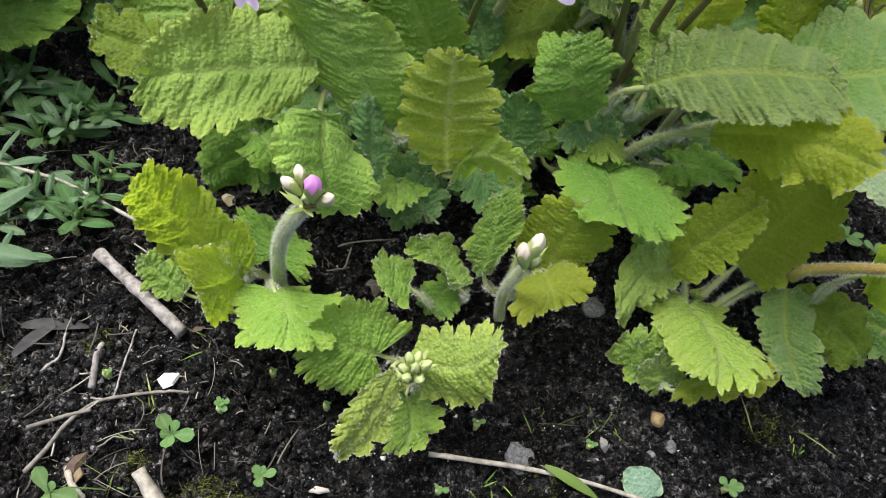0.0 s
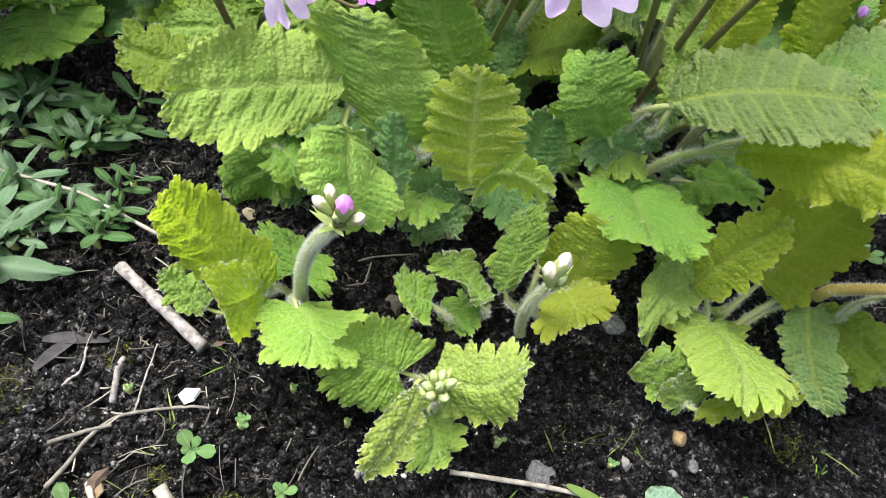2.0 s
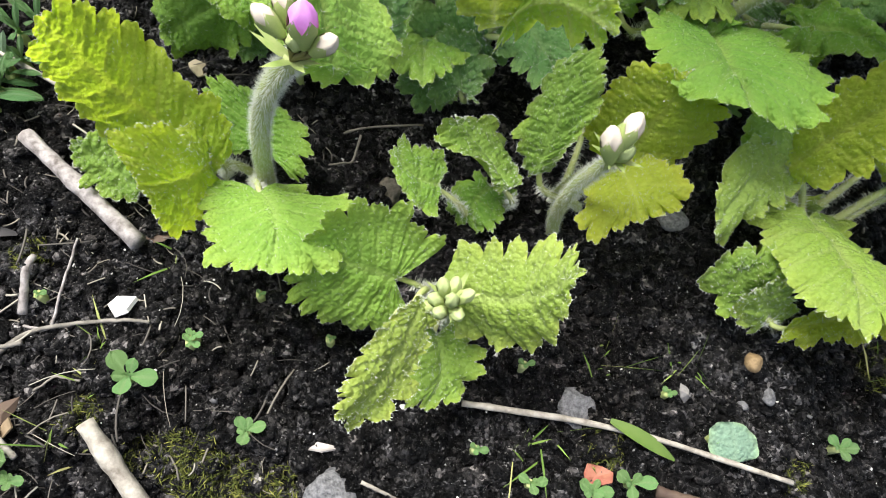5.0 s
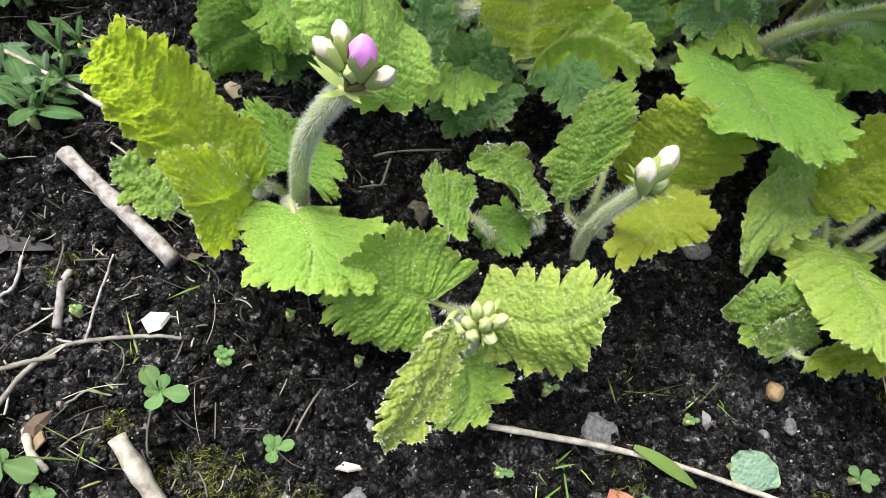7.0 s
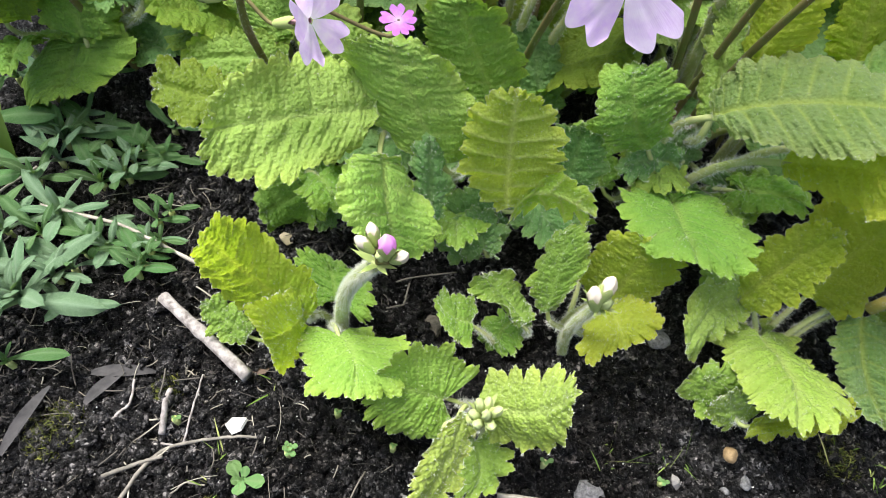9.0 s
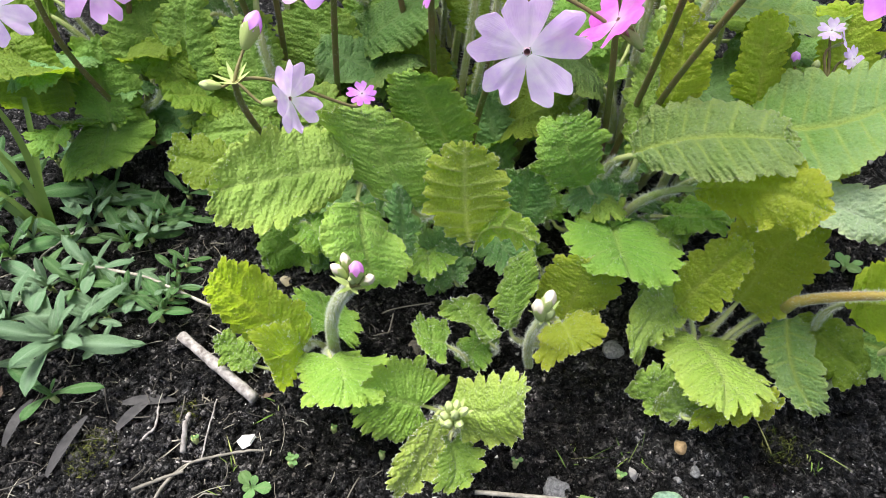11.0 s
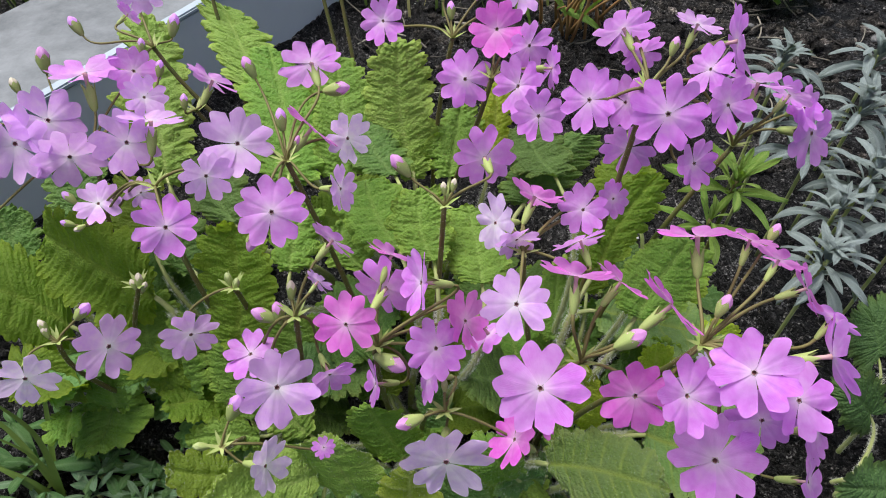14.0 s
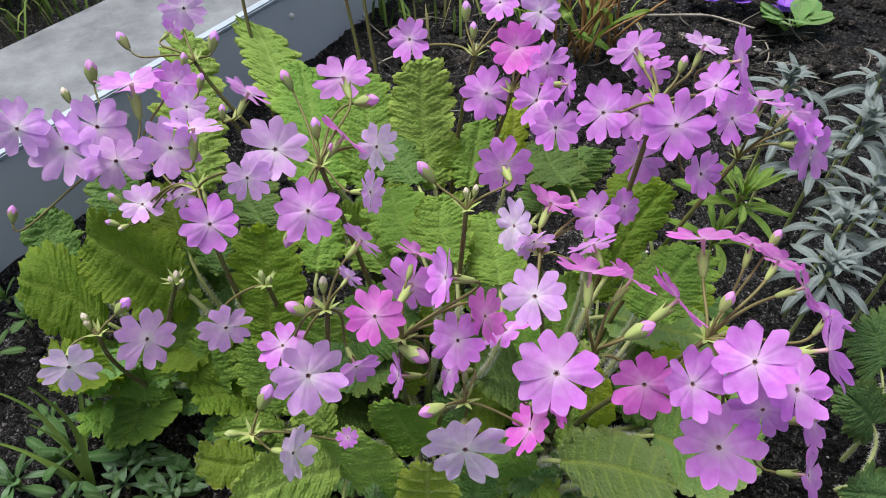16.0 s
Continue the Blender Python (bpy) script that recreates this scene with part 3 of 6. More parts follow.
def leaf(plant, shape, colour, base, tip, e1, e2, root=None, stalk=True):
    count[0] += 1
    rng = random.Random(count[0] * 7 + 3)
    extra = {"fan": 0.62, "heart": 0.36, "full": 0.70, "depth": 0.50} if shape == "c" else {}
    if colour == "W":
        extra.update(relief=1.1, depth=0.36, lobe_width=0.0070)
    if colour == "V":
        extra.update(relief=0.7, ribs=1.0, depth=0.50, lobe_width=0.0066, full=0.92)
    if colour == "X":
        extra.update(depth=0.50, tooth=0.42, lobe_width=0.0078, full=0.92, fold=-0.06)
        if shape == "c":
            extra.update(depth=0.72, lobe_width=0.0095, full=0.72)
    if plant == "ge":
        extra.update(depth=0.7, tooth=0.5, lobe_width=0.006)
    if plant in ("fl", "fc", "sc", "sd") and colour != "X":
        extra.update(lobe_width=0.0060)
    if plant in ("le", "mb", "ml") and base[1] > 0.19:
        extra.update(depth=0.48, lobe_width=0.0095)
    if shape == "t":
        extra["taper"] = True
    pts, faces, uv, vein, a, n = blade(rng, base, tip, e1, e2, **extra)
    ob = part("leaf", mesh("leaf", pts, faces, uv, vein), LEAF[colour], PLANT[plant], COLOUR_WORDS[colour])
    if plant in ("fl", "fc", "sc", "sd", "rc") or (plant in ("mm", "mr", "ml") and base[1] < 0.165):
        v_, f_ = leaf_down(rng, pts, 41, n, 1400, 0.0007)
        part("down", mesh("down", v_, f_, smooth=False), HAIR, ob, "short white down on the leaf")
    if not stalk:
        return ob
    base = V(base)
    cx, cy = root or CROWN[plant]
    long = np.linalg.norm(a)
    foot = on_ground(cx + rng.uniform(-0.006, 0.006), cy + rng.uniform(-0.006, 0.006), -0.003)
    if np.linalg.norm(base - foot) > 0.075:
        away = (base - foot) * 0.4
        away[2] = 0
        foot = on_ground(*(foot + away)[:2], -0.003)
    reach = np.linalg.norm(base - foot)
    inner = base + a * 0.06
    path = bezier([foot, foot + V((0, 0, 0.45 * reach)), base - unit(a) * 0.35 * reach, inner], 14) - n * np.linspace(0.0, 0.0022, 14)[:, None]
    thick = 0.0008 + (0.020 if plant in ("ml", "mm", "mr", "mb", "le") else 0.012) * min(long, 0.07)
    v_, f_ = tube(path, np.linspace(thick * 1.25, thick * 0.55, 14))
    stalk_ob = part("petiole", mesh("petiole", v_, f_), PETIOLE, ob)
    v_, f_ = hairs(rng, path[:12], thick, int(150 + 15000 * reach), 0.0016)
    part("fuzz", mesh("fuzz", v_, f_, smooth=False), HAIR, ob, "fine white hairs on the leaf stalk")
    return ob


NODE = {}


def stem(name, plant, top, root=None, thick=0.0012, fuzz=420, long_hair=0.0008, mat=None, elbow=None):
    rng = random.Random(sum(map(ord, name + plant)) * 5)
    top = V(top)
    cx, cy = root or CROWN[plant]
    foot = on_ground(cx + rng.uniform(-0.012, 0.012), cy + rng.uniform(-0.012, 0.012), -0.003)
    foot[:2] += (top[:2] - foot[:2]) * 0.35
    foot[2] = on_ground(*foot[:2])[2] - 0.003
    reach = np.linalg.norm(top - foot)
    sway = V((rng.gauss(0, 0.006), rng.gauss(0, 0.006), 0))
    path = bezier([foot, foot + V((0, 0, 0.4 * reach)) + sway, top - (top - foot) * 0.25 + sway, top], 22)
    if elbow:
        path = bezier([foot, foot + V(elbow[0]), top + V(elbow[1]), top], 22)
    v_, f_ = tube(path, np.linspace(thick * 1.2, thick * 0.85, 22))
    ob = part("flower_stem", mesh("flower_stem", v_, f_), mat or STALK, PLANT[plant])
    v_, f_ = hairs(rng, path, thick * 0.9, fuzz, long_hair)
    part("fuzz", mesh("fuzz", v_, f_, smooth=False), HAIR, ob)
    # a small ruff of bracts where the flower stalks part
    verts, faces = [], []
    for k in range(7):
        w = k * 0.9 + rng.random()
        d = V((math.cos(w), math.sin(w), 0.7))
        s_ = V((-math.sin(w), math.cos(w), 0)) * 0.0009
        i = len(verts)
        verts += [top - s_, top + s_, top + d * 0.0035 + s_ * 0.8, top + d * 0.0065, top + d * 0.0035 - s_ * 0.8]
        faces.append((i, i + 1, i + 2, i + 3, i + 4))
    part("involucre", mesh("involucre", verts, faces), CALYX, ob)
    NODE[name] = (plant, top)


def petal_mesh(seed, broad):
    """One heart-shaped petal of unit reach, lying along x."""
    rng = random.Random(seed)
    nu, nv = 13, 19
    u = np.linspace(0, 1, nu)[:, None]
    v = np.linspace(-1, 1, nv)[None, :]
    x = 0.07 + 0.93 * u
    halfw = broad * np.tanh(0.80 * x / broad) * (1 - 0.10 * np.clip((u - 0.75) / 0.25, 0, 1) ** 2)
    deep = rng.uniform(0.15, 0.23)
    top = np.abs(np.abs(v) - 0.5) / 0.5
    inner = np.where(np.abs(v) < 0.5, deep * top ** 1.6, 0.24 * top ** 2.6)
    f1 = frac_noise(rng, 3, 4)
    lobe = 1 - inner * u ** 3.2 + 0.02 * f1(v * 2, 1.0) * u ** 3
    y = v * halfw * (1 + 0.04 * f1(u, v))
    z = 0.05 * u + 0.06 * f1(u * 1.3, v) * u - 0.07 * (v ** 2) * u - 0.035 * np.exp(-(v / 0.13) ** 2) * u + rng.uniform(-0.06, 0.08) * u * u
    pos = np.stack([x * lobe, y * np.ones_like(u), z * np.ones_like(v)], -1)
    uv = np.stack([u * np.ones_like(v), 0.5 + 0.5 * v * np.ones_like(u)], -1)
    return pos.reshape(-1, 3), grid_faces(nu, nv), uv.reshape(-1, 2)


PETALS = [[mesh("petal", *petal_mesh(k, broad)) for k in range(5)] for broad in (0.46, 0.50, 0.54, 0.54)]
for row, mat in zip(PETALS, PETAL):
    for me in row:
        me.materials.append(mat)


def lathe(profile, seg=10, wave=0.0, lobes=5):
    verts, faces = [], []
    for x, r in profile:
        for k in range(seg):
            w = 2 * math.pi * k / seg
            rr = r * (1 + wave * math.cos(lobes * w))
            verts.append((rr * math.cos(w), rr * math.sin(w), x))
    for i in range(len(profile) - 1):
        for k in range(seg):
            k2 = (k + 1) % seg
            faces.append((i * seg + k, i * seg + k2, (i + 1) * seg + k2, (i + 1) * seg + k))
    return verts, faces


THROAT_MESH = mesh("flower", *lathe([(-0.75, 0.05), (-0.1, 0.055), (0.010, 0.066), (0.014, 0.052), (-0.05, 0.040), (-0.08, 0.0)], 15))
PALE_RING = plain("throat_ring", (0.55, 0.40, 0.50), (0.66, 0.52, 0.60), 4, 0.6)
THROAT_MESH.materials.append(PALE_RING)
THROAT_MESH.materials.append(THROAT)
THROAT_MESH.materials.append(plain("flower_tube", (0.42, 0.22, 0.26), (0.52, 0.34, 0.34), 4, 0.6))
for p in THROAT_MESH.polygons:
    if p.center.z < -0.01 and p.center.xy.length < 0.045 and p.center.z > -0.12:
        p.material_index = 1
    elif p.center.z < -0.02:
        p.material_index = 2


def calyx_mesh():
    verts, faces = lathe([(-1.05, 0.03), (-0.95, 0.10), (-0.70, 0.135), (-0.50, 0.15)], 10)
    n = len(verts)
    for k in range(5):
        w0, w1, w2 = [2 * math.pi * (2 * k + d) / 10 for d in (0, 1, 2)]
        i = len(verts)
        verts.append((0.20 * math.cos(w1), 0.20 * math.sin(w1), -0.22))
        faces += [(n - 10 + 2 * k, n - 10 + (2 * k + 1) % 10, i), (n - 10 + (2 * k + 1) % 10, n - 10 + (2 * k + 2) % 10, i)]
    return mesh("calyx", verts, faces)


CALYX_MESH = calyx_mesh()
CALYX_MESH.materials.append(CALYX)


def facing_matrix(centre, normal, scale, spin):
    q = Vector(tuple(normal)).to_track_quat("Z", "Y").to_matrix().to_4x4()
    return Matrix.Translation(tuple(centre)) @ q @ Matrix.Rotation(spin, 4, "Z") @ Matrix.Diagonal((scale, scale, scale, 1))


def placed(ob, parent, m):
    ob.parent = parent
    ob.matrix_basis = m
    return ob


def pedicel(node, end, along, owner_m, parent, thick=0.00055):
    top = NODE[node][1]
    reach = np.linalg.norm(V(end) - top)
    up = unit(V((0, 0, 1)) + unit(V(end) - top))
    path = bezier([top, top + up * 0.35 * reach, V(end) - V(along) * 0.3 * reach, end], 14)
    inv = owner_m.inverted()
    v_, f_ = tube(path, np.linspace(thick * 1.1, thick, 14), 6)
    v_ = [(inv @ Vector(tuple(p)))[:] for p in v_]
    me = mesh("pedicel", v_, f_)
    me.materials.append(PEDICEL)
    return placed(new("pedicel", me), parent, Matrix.Identity(4))


HUE_WORDS = ["whitish lilac open flower", "pale lilac open flower", "lilac-pink open flower with notched petals", "bright pink open flower with notched petals"]


def flower(node, centre, normal, across, pink):
    count[0] += 1
    rng = random.Random(count[0] * 13 + 1)
    kind = 0 if pink < 0.12 else 1 if pink < 0.4 else 2 if pink < 0.68 else 3
    r = across * 0.495
    plant = PLANT[NODE[node][0]]
    m = facing_matrix(centre, normal, r, rng.random() * 6.28)
    ob = new("flower", THROAT_MESH)
    ob.parent = plant
    ob.matrix_parent_inverse = HOME[plant.name].inverted()
    ob.matrix_basis = m
    tagged(ob, HUE_WORDS[kind])
    cup = rng.uniform(-6, 10)
    for k in range(5):
        p = new("petal", PETALS[kind][(k + rng.randint(0, 4)) % 5])
        turn = Matrix.Rotation(radians(72 * k + rng.uniform(-5, 5)), 4, "Z") @ Matrix.Rotation(radians(-cup + rng.uniform(-7, 7)), 4, "Y") @ Matrix.Rotation(radians(rng.uniform(-9, 9)), 4, "X")
        g = rng.uniform(0.93, 1.05)
        placed(p, ob, Matrix.Translation((0, 0, 0.004 * k)) @ turn @ Matrix.Diagonal((g, g * rng.uniform(0.95, 1.08), 1, 1)))
    placed(new("calyx", CALYX_MESH), ob, Matrix.Identity(4))
    end = V(centre) - unit(V(normal)) * r * 1.0
    pedicel(node, end, unit(V(normal)), m, ob)
    return ob


def bud_mesh():
    prof = [(-0.15, 0.12), (0.0, 0.26), (0.25, 0.34), (0.5, 0.33), (0.72, 0.24), (0.9, 0.10), (0.95, 0.0)]
    verts, faces = lathe(prof, 20, 0.10, 5)
    out = []
    for x, y, z in verts:
        w = z * 1.2
        out.append((x * math.cos(w) - y * math.sin(w), x * math.sin(w) + y * math.cos(w), z))
    return out, faces


BUDS = []
PETAL_BUD = petal_material("petal_bud_pink", (0.70, 0.34, 0.70), (0.78, 0.48, 0.78), (0.8, 0.6, 0.8))
for mat in (BUD_WHITE, BUD_GREEN, PETAL[1], PETAL_BUD):
    me = mesh("bud", *bud_mesh())
    me.uv_layers.new(name="UVMap")
    me.uv_layers[0].data.foreach_set("uv", [0.8] * (2 * len(me.loops)))
    me.materials.append(mat)
    BUDS.append(me)


def bud_calyx_mesh():
    verts, faces = lathe([(-0.55, 0.06), (-0.45, 0.17), (-0.2, 0.26), (0.05, 0.335), (0.24, 0.365)], 20, 0.06, 5)
    n = len(verts) - 20
    for k in range(5):
        w = 2 * math.pi * (4 * k + 2) / 20
        i = len(verts)
        verts += [(0.37 * math.cos(w + t), 0.37 * math.sin(w + t), 0.40) for t in (-0.32, 0.0, 0.32)] + [(0.33 * math.cos(w), 0.33 * math.sin(w), 0.58)]
        ring = [n + (4 * k + j) % 20 for j in range(5)]
        faces += [(ring[0], ring[1], i), (ring[1], ring[2], i + 1, i), (ring[2], ring[3], i + 2, i + 1), (ring[3], ring[4], i + 2), (i, i + 1, i + 3), (i + 1, i + 2, i + 3)]
    return mesh("calyx", verts, faces)


BUD_CALYX = bud_calyx_mesh()
BUD_CALYX.materials.append(CALYX)


def bud(node, centre, normal, long, pink):
    count[0] += 1
    rng = random.Random(count[0] * 17 + 5)
    kind = 0 if pink < 0.05 else 1 if pink < 0.25 else 2 if pink < 0.66 else 3
    plant = PLANT[NODE[node][0]]
    n = unit(V(normal))
    m = facing_matrix(V(centre) - n * long * 0.4, n, long, rng.random() * 6.28)
    ob = new("bud", BUDS[kind])
    ob.parent = plant
    ob.matrix_parent_inverse = HOME[plant.name].inverted()
    ob.matrix_basis = m
    tagged(ob, ("closed cream bud", "closed greenish bud", "closed lilac-pink bud", "closed bright pink bud")[kind])
    placed(new("calyx", BUD_CALYX), ob, Matrix.Identity(4))
    pedicel(node, V(centre) - n * long * 0.95, n, m, ob, 0.0005)
    return ob


# leaves: plant, shape, colour, base, tip, one edge, other edge
leaf("fl", "t", "Y", (-0.0481, 0.1081, 0.0231), (-0.0733, 0.1128, 0.0657), (-0.0711, 0.108, 0.0267), (-0.0551, 0.1221, 0.0406))
leaf("fl", "c", "Y", (-0.0501, 0.1071, 0.0258), (-0.0566, 0.0879, 0.0487), (-0.0513, 0.0861, 0.0298), (-0.0534, 0.0997, 0.0518))
leaf("fl", "c", "F", (-0.0384, 0.1011, 0.0252), (-0.0311, 0.0767, 0.0371), (-0.0165, 0.0939, 0.0369), (-0.0488, 0.0913, 0.0322))
leaf("fl", "o", "M", (-0.0708, 0.1054, 0.0125), (-0.0845, 0.1123, 0.0231), (-0.0806, 0.104, 0.0155), (-0.0741, 0.1141, 0.0182))
leaf("fl", "c", "M", (-0.0411, 0.117, 0.0188), (-0.0459, 0.1323, 0.0228), (-0.0555, 0.125, 0.0221), (-0.0275, 0.1153, 0.0202))
leaf("fc", "c", "F", (-0.0044, 0.0783, 0.0279), (-0.0262, 0.0795, 0.0344), (-0.0169, 0.0681, 0.0204), (-0.0063, 0.0911, 0.042))
leaf("fc", "o", "X", (0.006, 0.0779, 0.0264), (0.0294, 0.0725, 0.0521), (0.0184, 0.0838, 0.0353), (0.0188, 0.0644, 0.0242))
leaf("fc", "o", "X", (0.0027, 0.0754, 0.0273), (-0.011, 0.0441, 0.0411), (0.002, 0.0575, 0.0294), (-0.0093, 0.0543, 0.0455))
leaf("fc", "c", "F", (0.0062, 0.0697, 0.0153), (0.0041, 0.0535, 0.0114), (0.0166, 0.0638, 0.0124), (0.0001, 0.0616, 0.0167))
leaf("sc", "o", "F", (0.0058, 0.1095, 0.0182), (-0.0062, 0.1138, 0.0256), (0.0015, 0.1001, 0.0203), (0.002, 0.1171, 0.0211))
leaf("sc", "o", "M", (0.0241, 0.1078, 0.0211), (0.0083, 0.1193, 0.0335), (0.0077, 0.1107, 0.033), (0.0217, 0.1225, 0.0228))
leaf("sc", "c", "M", (0.0202, 0.1126, 0.013), (0.0163, 0.1022, 0.0071), (0.0238, 0.1054, 0.0112), (0.0082, 0.1115, 0.0061))
leaf("sd", "o", "M", (0.0294, 0.1099, 0.0246), (0.0329, 0.1265, 0.0516), (0.0249, 0.1204, 0.0331), (0.0383, 0.1159, 0.0497))
leaf("sd", "o", "Y", (0.0515, 0.1128, 0.0254), (0.0611, 0.1227, 0.0511), (0.0419, 0.1214, 0.0414), (0.0707, 0.1146, 0.0364))
leaf("sd", "c", "Y", (0.0502, 0.1097, 0.0305), (0.052, 0.0947, 0.0351), (0.0647, 0.105, 0.0373), (0.0382, 0.0941, 0.0338))
leaf("sd", "o", "M", (0.0452, 0.1498, 0.0168), (0.0355, 0.1553, 0.0238), (0.0507, 0.1544, 0.0192), (0.032, 0.1511, 0.0163))
leaf("rc", "c", "X", (0.1029, 0.1039, 0.0233), (0.0985, 0.0684, 0.0376), (0.1228, 0.0933, 0.0264), (0.0898, 0.1005, 0.0295))
leaf("rc", "c", "M", (0.0884, 0.0833, 0.0137), (0.0836, 0.0921, 0.0243), (0.0739, 0.0863, 0.0161), (0.0933, 0.0883, 0.0226))
leaf("rc", "c", "L", (0.093, 0.0785, 0.0126), (0.0884, 0.0839, 0.0256), (0.0829, 0.0809, 0.0145), (0.0957, 0.0815, 0.0212))
leaf("rc", "o", "Y", (0.0947, 0.0747, 0.0147), (0.1254, 0.0763, 0.0235), (0.111, 0.0805, 0.0254), (0.107, 0.0708, 0.0193))
leaf("rc", "o", "W", (0.1407, 0.1118, 0.0229), (0.1421, 0.0761, 0.0132), (0.1272, 0.0973, 0.0206), (0.1452, 0.0922, 0.0242))
leaf("rc", "o", "G", (0.1419, 0.111, 0.0211), (0.1574, 0.084, 0.0255), (0.1425, 0.0918, 0.0227), (0.1593, 0.1025, 0.0309))
leaf("rd", "o", "Y", (0.1474, 0.0989, 0.0534), (0.1597, 0.0804, 0.0832), (0.1452, 0.0959, 0.0889), (0.1609, 0.0793, 0.0484))
leaf("rd", "o", "W", (0.1603, 0.0991, 0.0258), (0.1704, 0.0805, 0.0316), (0.1619, 0.0864, 0.0248), (0.1697, 0.0955, 0.0381))
leaf("rc", "o", "L", (0.0952, 0.1139, 0.0297), (0.0757, 0.0966, 0.0265), (0.0895, 0.1032, 0.029), (0.0831, 0.1166, 0.0368))
leaf("rc", "o", "L", (0.0955, 0.1135, 0.0281), (0.087, 0.1217, 0.042), (0.0819, 0.1149, 0.0355), (0.096, 0.1199, 0.0368))
leaf("rc", "o", "Y", (0.0948, 0.1136, 0.0294), (0.1148, 0.1206, 0.06), (0.0965, 0.1243, 0.0478), (0.1074, 0.1084, 0.0418))
leaf("rc", "o", "Y", (0.1217, 0.1169, 0.0269), (0.1364, 0.1249, 0.067), (0.1119, 0.129, 0.0513), (0.1414, 0.1136, 0.0369))
leaf("mr", "o", "Y", (0.0979, 0.1421, 0.0677), (0.1152, 0.1007, 0.1027), (0.1159, 0.1277, 0.0969), (0.1098, 0.1099, 0.0846), root=(.075, .165))
leaf("mr", "o", "N", (0.1328, 0.1334, 0.0736), (0.161, 0.1165, 0.0694), (0.1354, 0.1186, 0.0711), (0.1583, 0.131, 0.0755))
leaf("mr", "o", "W", (0.0781, 0.1568, 0.0727), (0.1184, 0.1318, 0.1014), (0.1016, 0.1604, 0.0981), (0.0982, 0.1232, 0.0961), root=(.08, .17))
leaf("mr", "o", "W", (0.1253, 0.1683, 0.0739), (0.1695, 0.1593, 0.0921), (0.1504, 0.1793, 0.0899), (0.1401, 0.1317, 0.081), root=(.10, .19))
leaf("mr", "o", "W", (0.1127, 0.2323, 0.0865), (0.1727, 0.2113, 0.0891), (0.146, 0.2389, 0.089), (0.1308, 0.2017, 0.092))
leaf("mr", "o", "L", (0.0833, 0.1642, 0.0632), (0.0935, 0.2054, 0.0999), (0.0806, 0.185, 0.0792), (0.094, 0.1814, 0.0815))
leaf("mr", "o", "Y", (0.0913, 0.1715, 0.0802), (0.0885, 0.1832, 0.1181), (0.0868, 0.1849, 0.0968), (0.0987, 0.1649, 0.1054))
leaf("mr", "o", "G", (0.1331, 0.187, 0.068), (0.1401, 0.2056, 0.0949), (0.1291, 0.2027, 0.0826), (0.1495, 0.195, 0.0817))
leaf("mr", "o", "Y", (0.1696, 0.1622, 0.0616), (0.1472, 0.1499, 0.0597), (0.1582, 0.1626, 0.0619), (0.1632, 0.1503, 0.06))
leaf("mr", "c", "M", (0.0751, 0.1468, 0.0399), (0.0727, 0.1121, 0.0536), (0.0913, 0.123, 0.0518), (0.0542, 0.1354, 0.0487))
leaf("mr", "c", "B", (0.1036, 0.1551, 0.0273), (0.0957, 0.1623, 0.0366), (0.0911, 0.1588, 0.0314), (0.1114, 0.1592, 0.0316))
leaf("mr", "o", "M", (0.0643, 0.1572, 0.0529), (0.0533, 0.1674, 0.0809), (0.0405, 0.156, 0.0696), (0.0668, 0.1569, 0.0778))
leaf("mr", "o", "B", (0.0803, 0.1615, 0.0423), (0.0561, 0.1532, 0.0498), (0.0672, 0.1523, 0.0441), (0.0694, 0.1647, 0.0511))
leaf("mm", "o", "V", (0.0163, 0.1407, 0.0446), (0.0154, 0.1532, 0.0851), (0.0003, 0.1424, 0.0689), (0.0286, 0.1417, 0.071))
leaf("mm", "o", "V", (0.0179, 0.1383, 0.0398), (0.0399, 0.1255, 0.0601), (0.0268, 0.1348, 0.0496), (0.0274, 0.1368, 0.0663))
leaf("mm", "o", "B", (0.0346, 0.1503, 0.0363), (0.04, 0.1611, 0.061), (0.0283, 0.1577, 0.0483), (0.0496, 0.1525, 0.0493))
leaf("mm", "c", "B", (0.0151, 0.1429, 0.0357), (-0.006, 0.142, 0.025), (0.0062, 0.1394, 0.0129), (0.0061, 0.145, 0.0462))
leaf("mm", "o", "L", (-0.0239, 0.1438, 0.0629), (-0.019, 0.1162, 0.0506), (-0.0084, 0.1324, 0.0516), (-0.032, 0.1211, 0.077))
leaf("mm", "o", "B", (-0.0093, 0.1353, 0.04), (-0.0099, 0.1494, 0.0672), (-0.0148, 0.1423, 0.0555), (-0.0038, 0.1432, 0.0536))
leaf("ml", "o", "L", (-0.0279, 0.1573, 0.0708), (-0.0736, 0.1376, 0.0809), (-0.0529, 0.1316, 0.0675), (-0.0491, 0.1653, 0.0833))
leaf("mm", "o", "L", (-0.007, 0.1472, 0.0567), (-0.0222, 0.1638, 0.0922), (-0.0349, 0.1575, 0.0773), (0.0043, 0.1515, 0.0751))
leaf("ml", "o", "G", (-0.0671, 0.1612, 0.0675), (-0.0951, 0.1625, 0.0749), (-0.081, 0.15, 0.0678), (-0.0801, 0.1697, 0.0754))
leaf("ml", "o", "M", (-0.0455, 0.1623, 0.0293), (-0.0717, 0.1516, 0.0186), (-0.0557, 0.1496, 0.0132), (-0.0654, 0.1631, 0.0337))
leaf("ml", "o", "B", (-0.0315, 0.1582, 0.016), (-0.053, 0.1557, 0.0167), (-0.0422, 0.1514, 0.0108), (-0.0411, 0.1634, 0.0226))
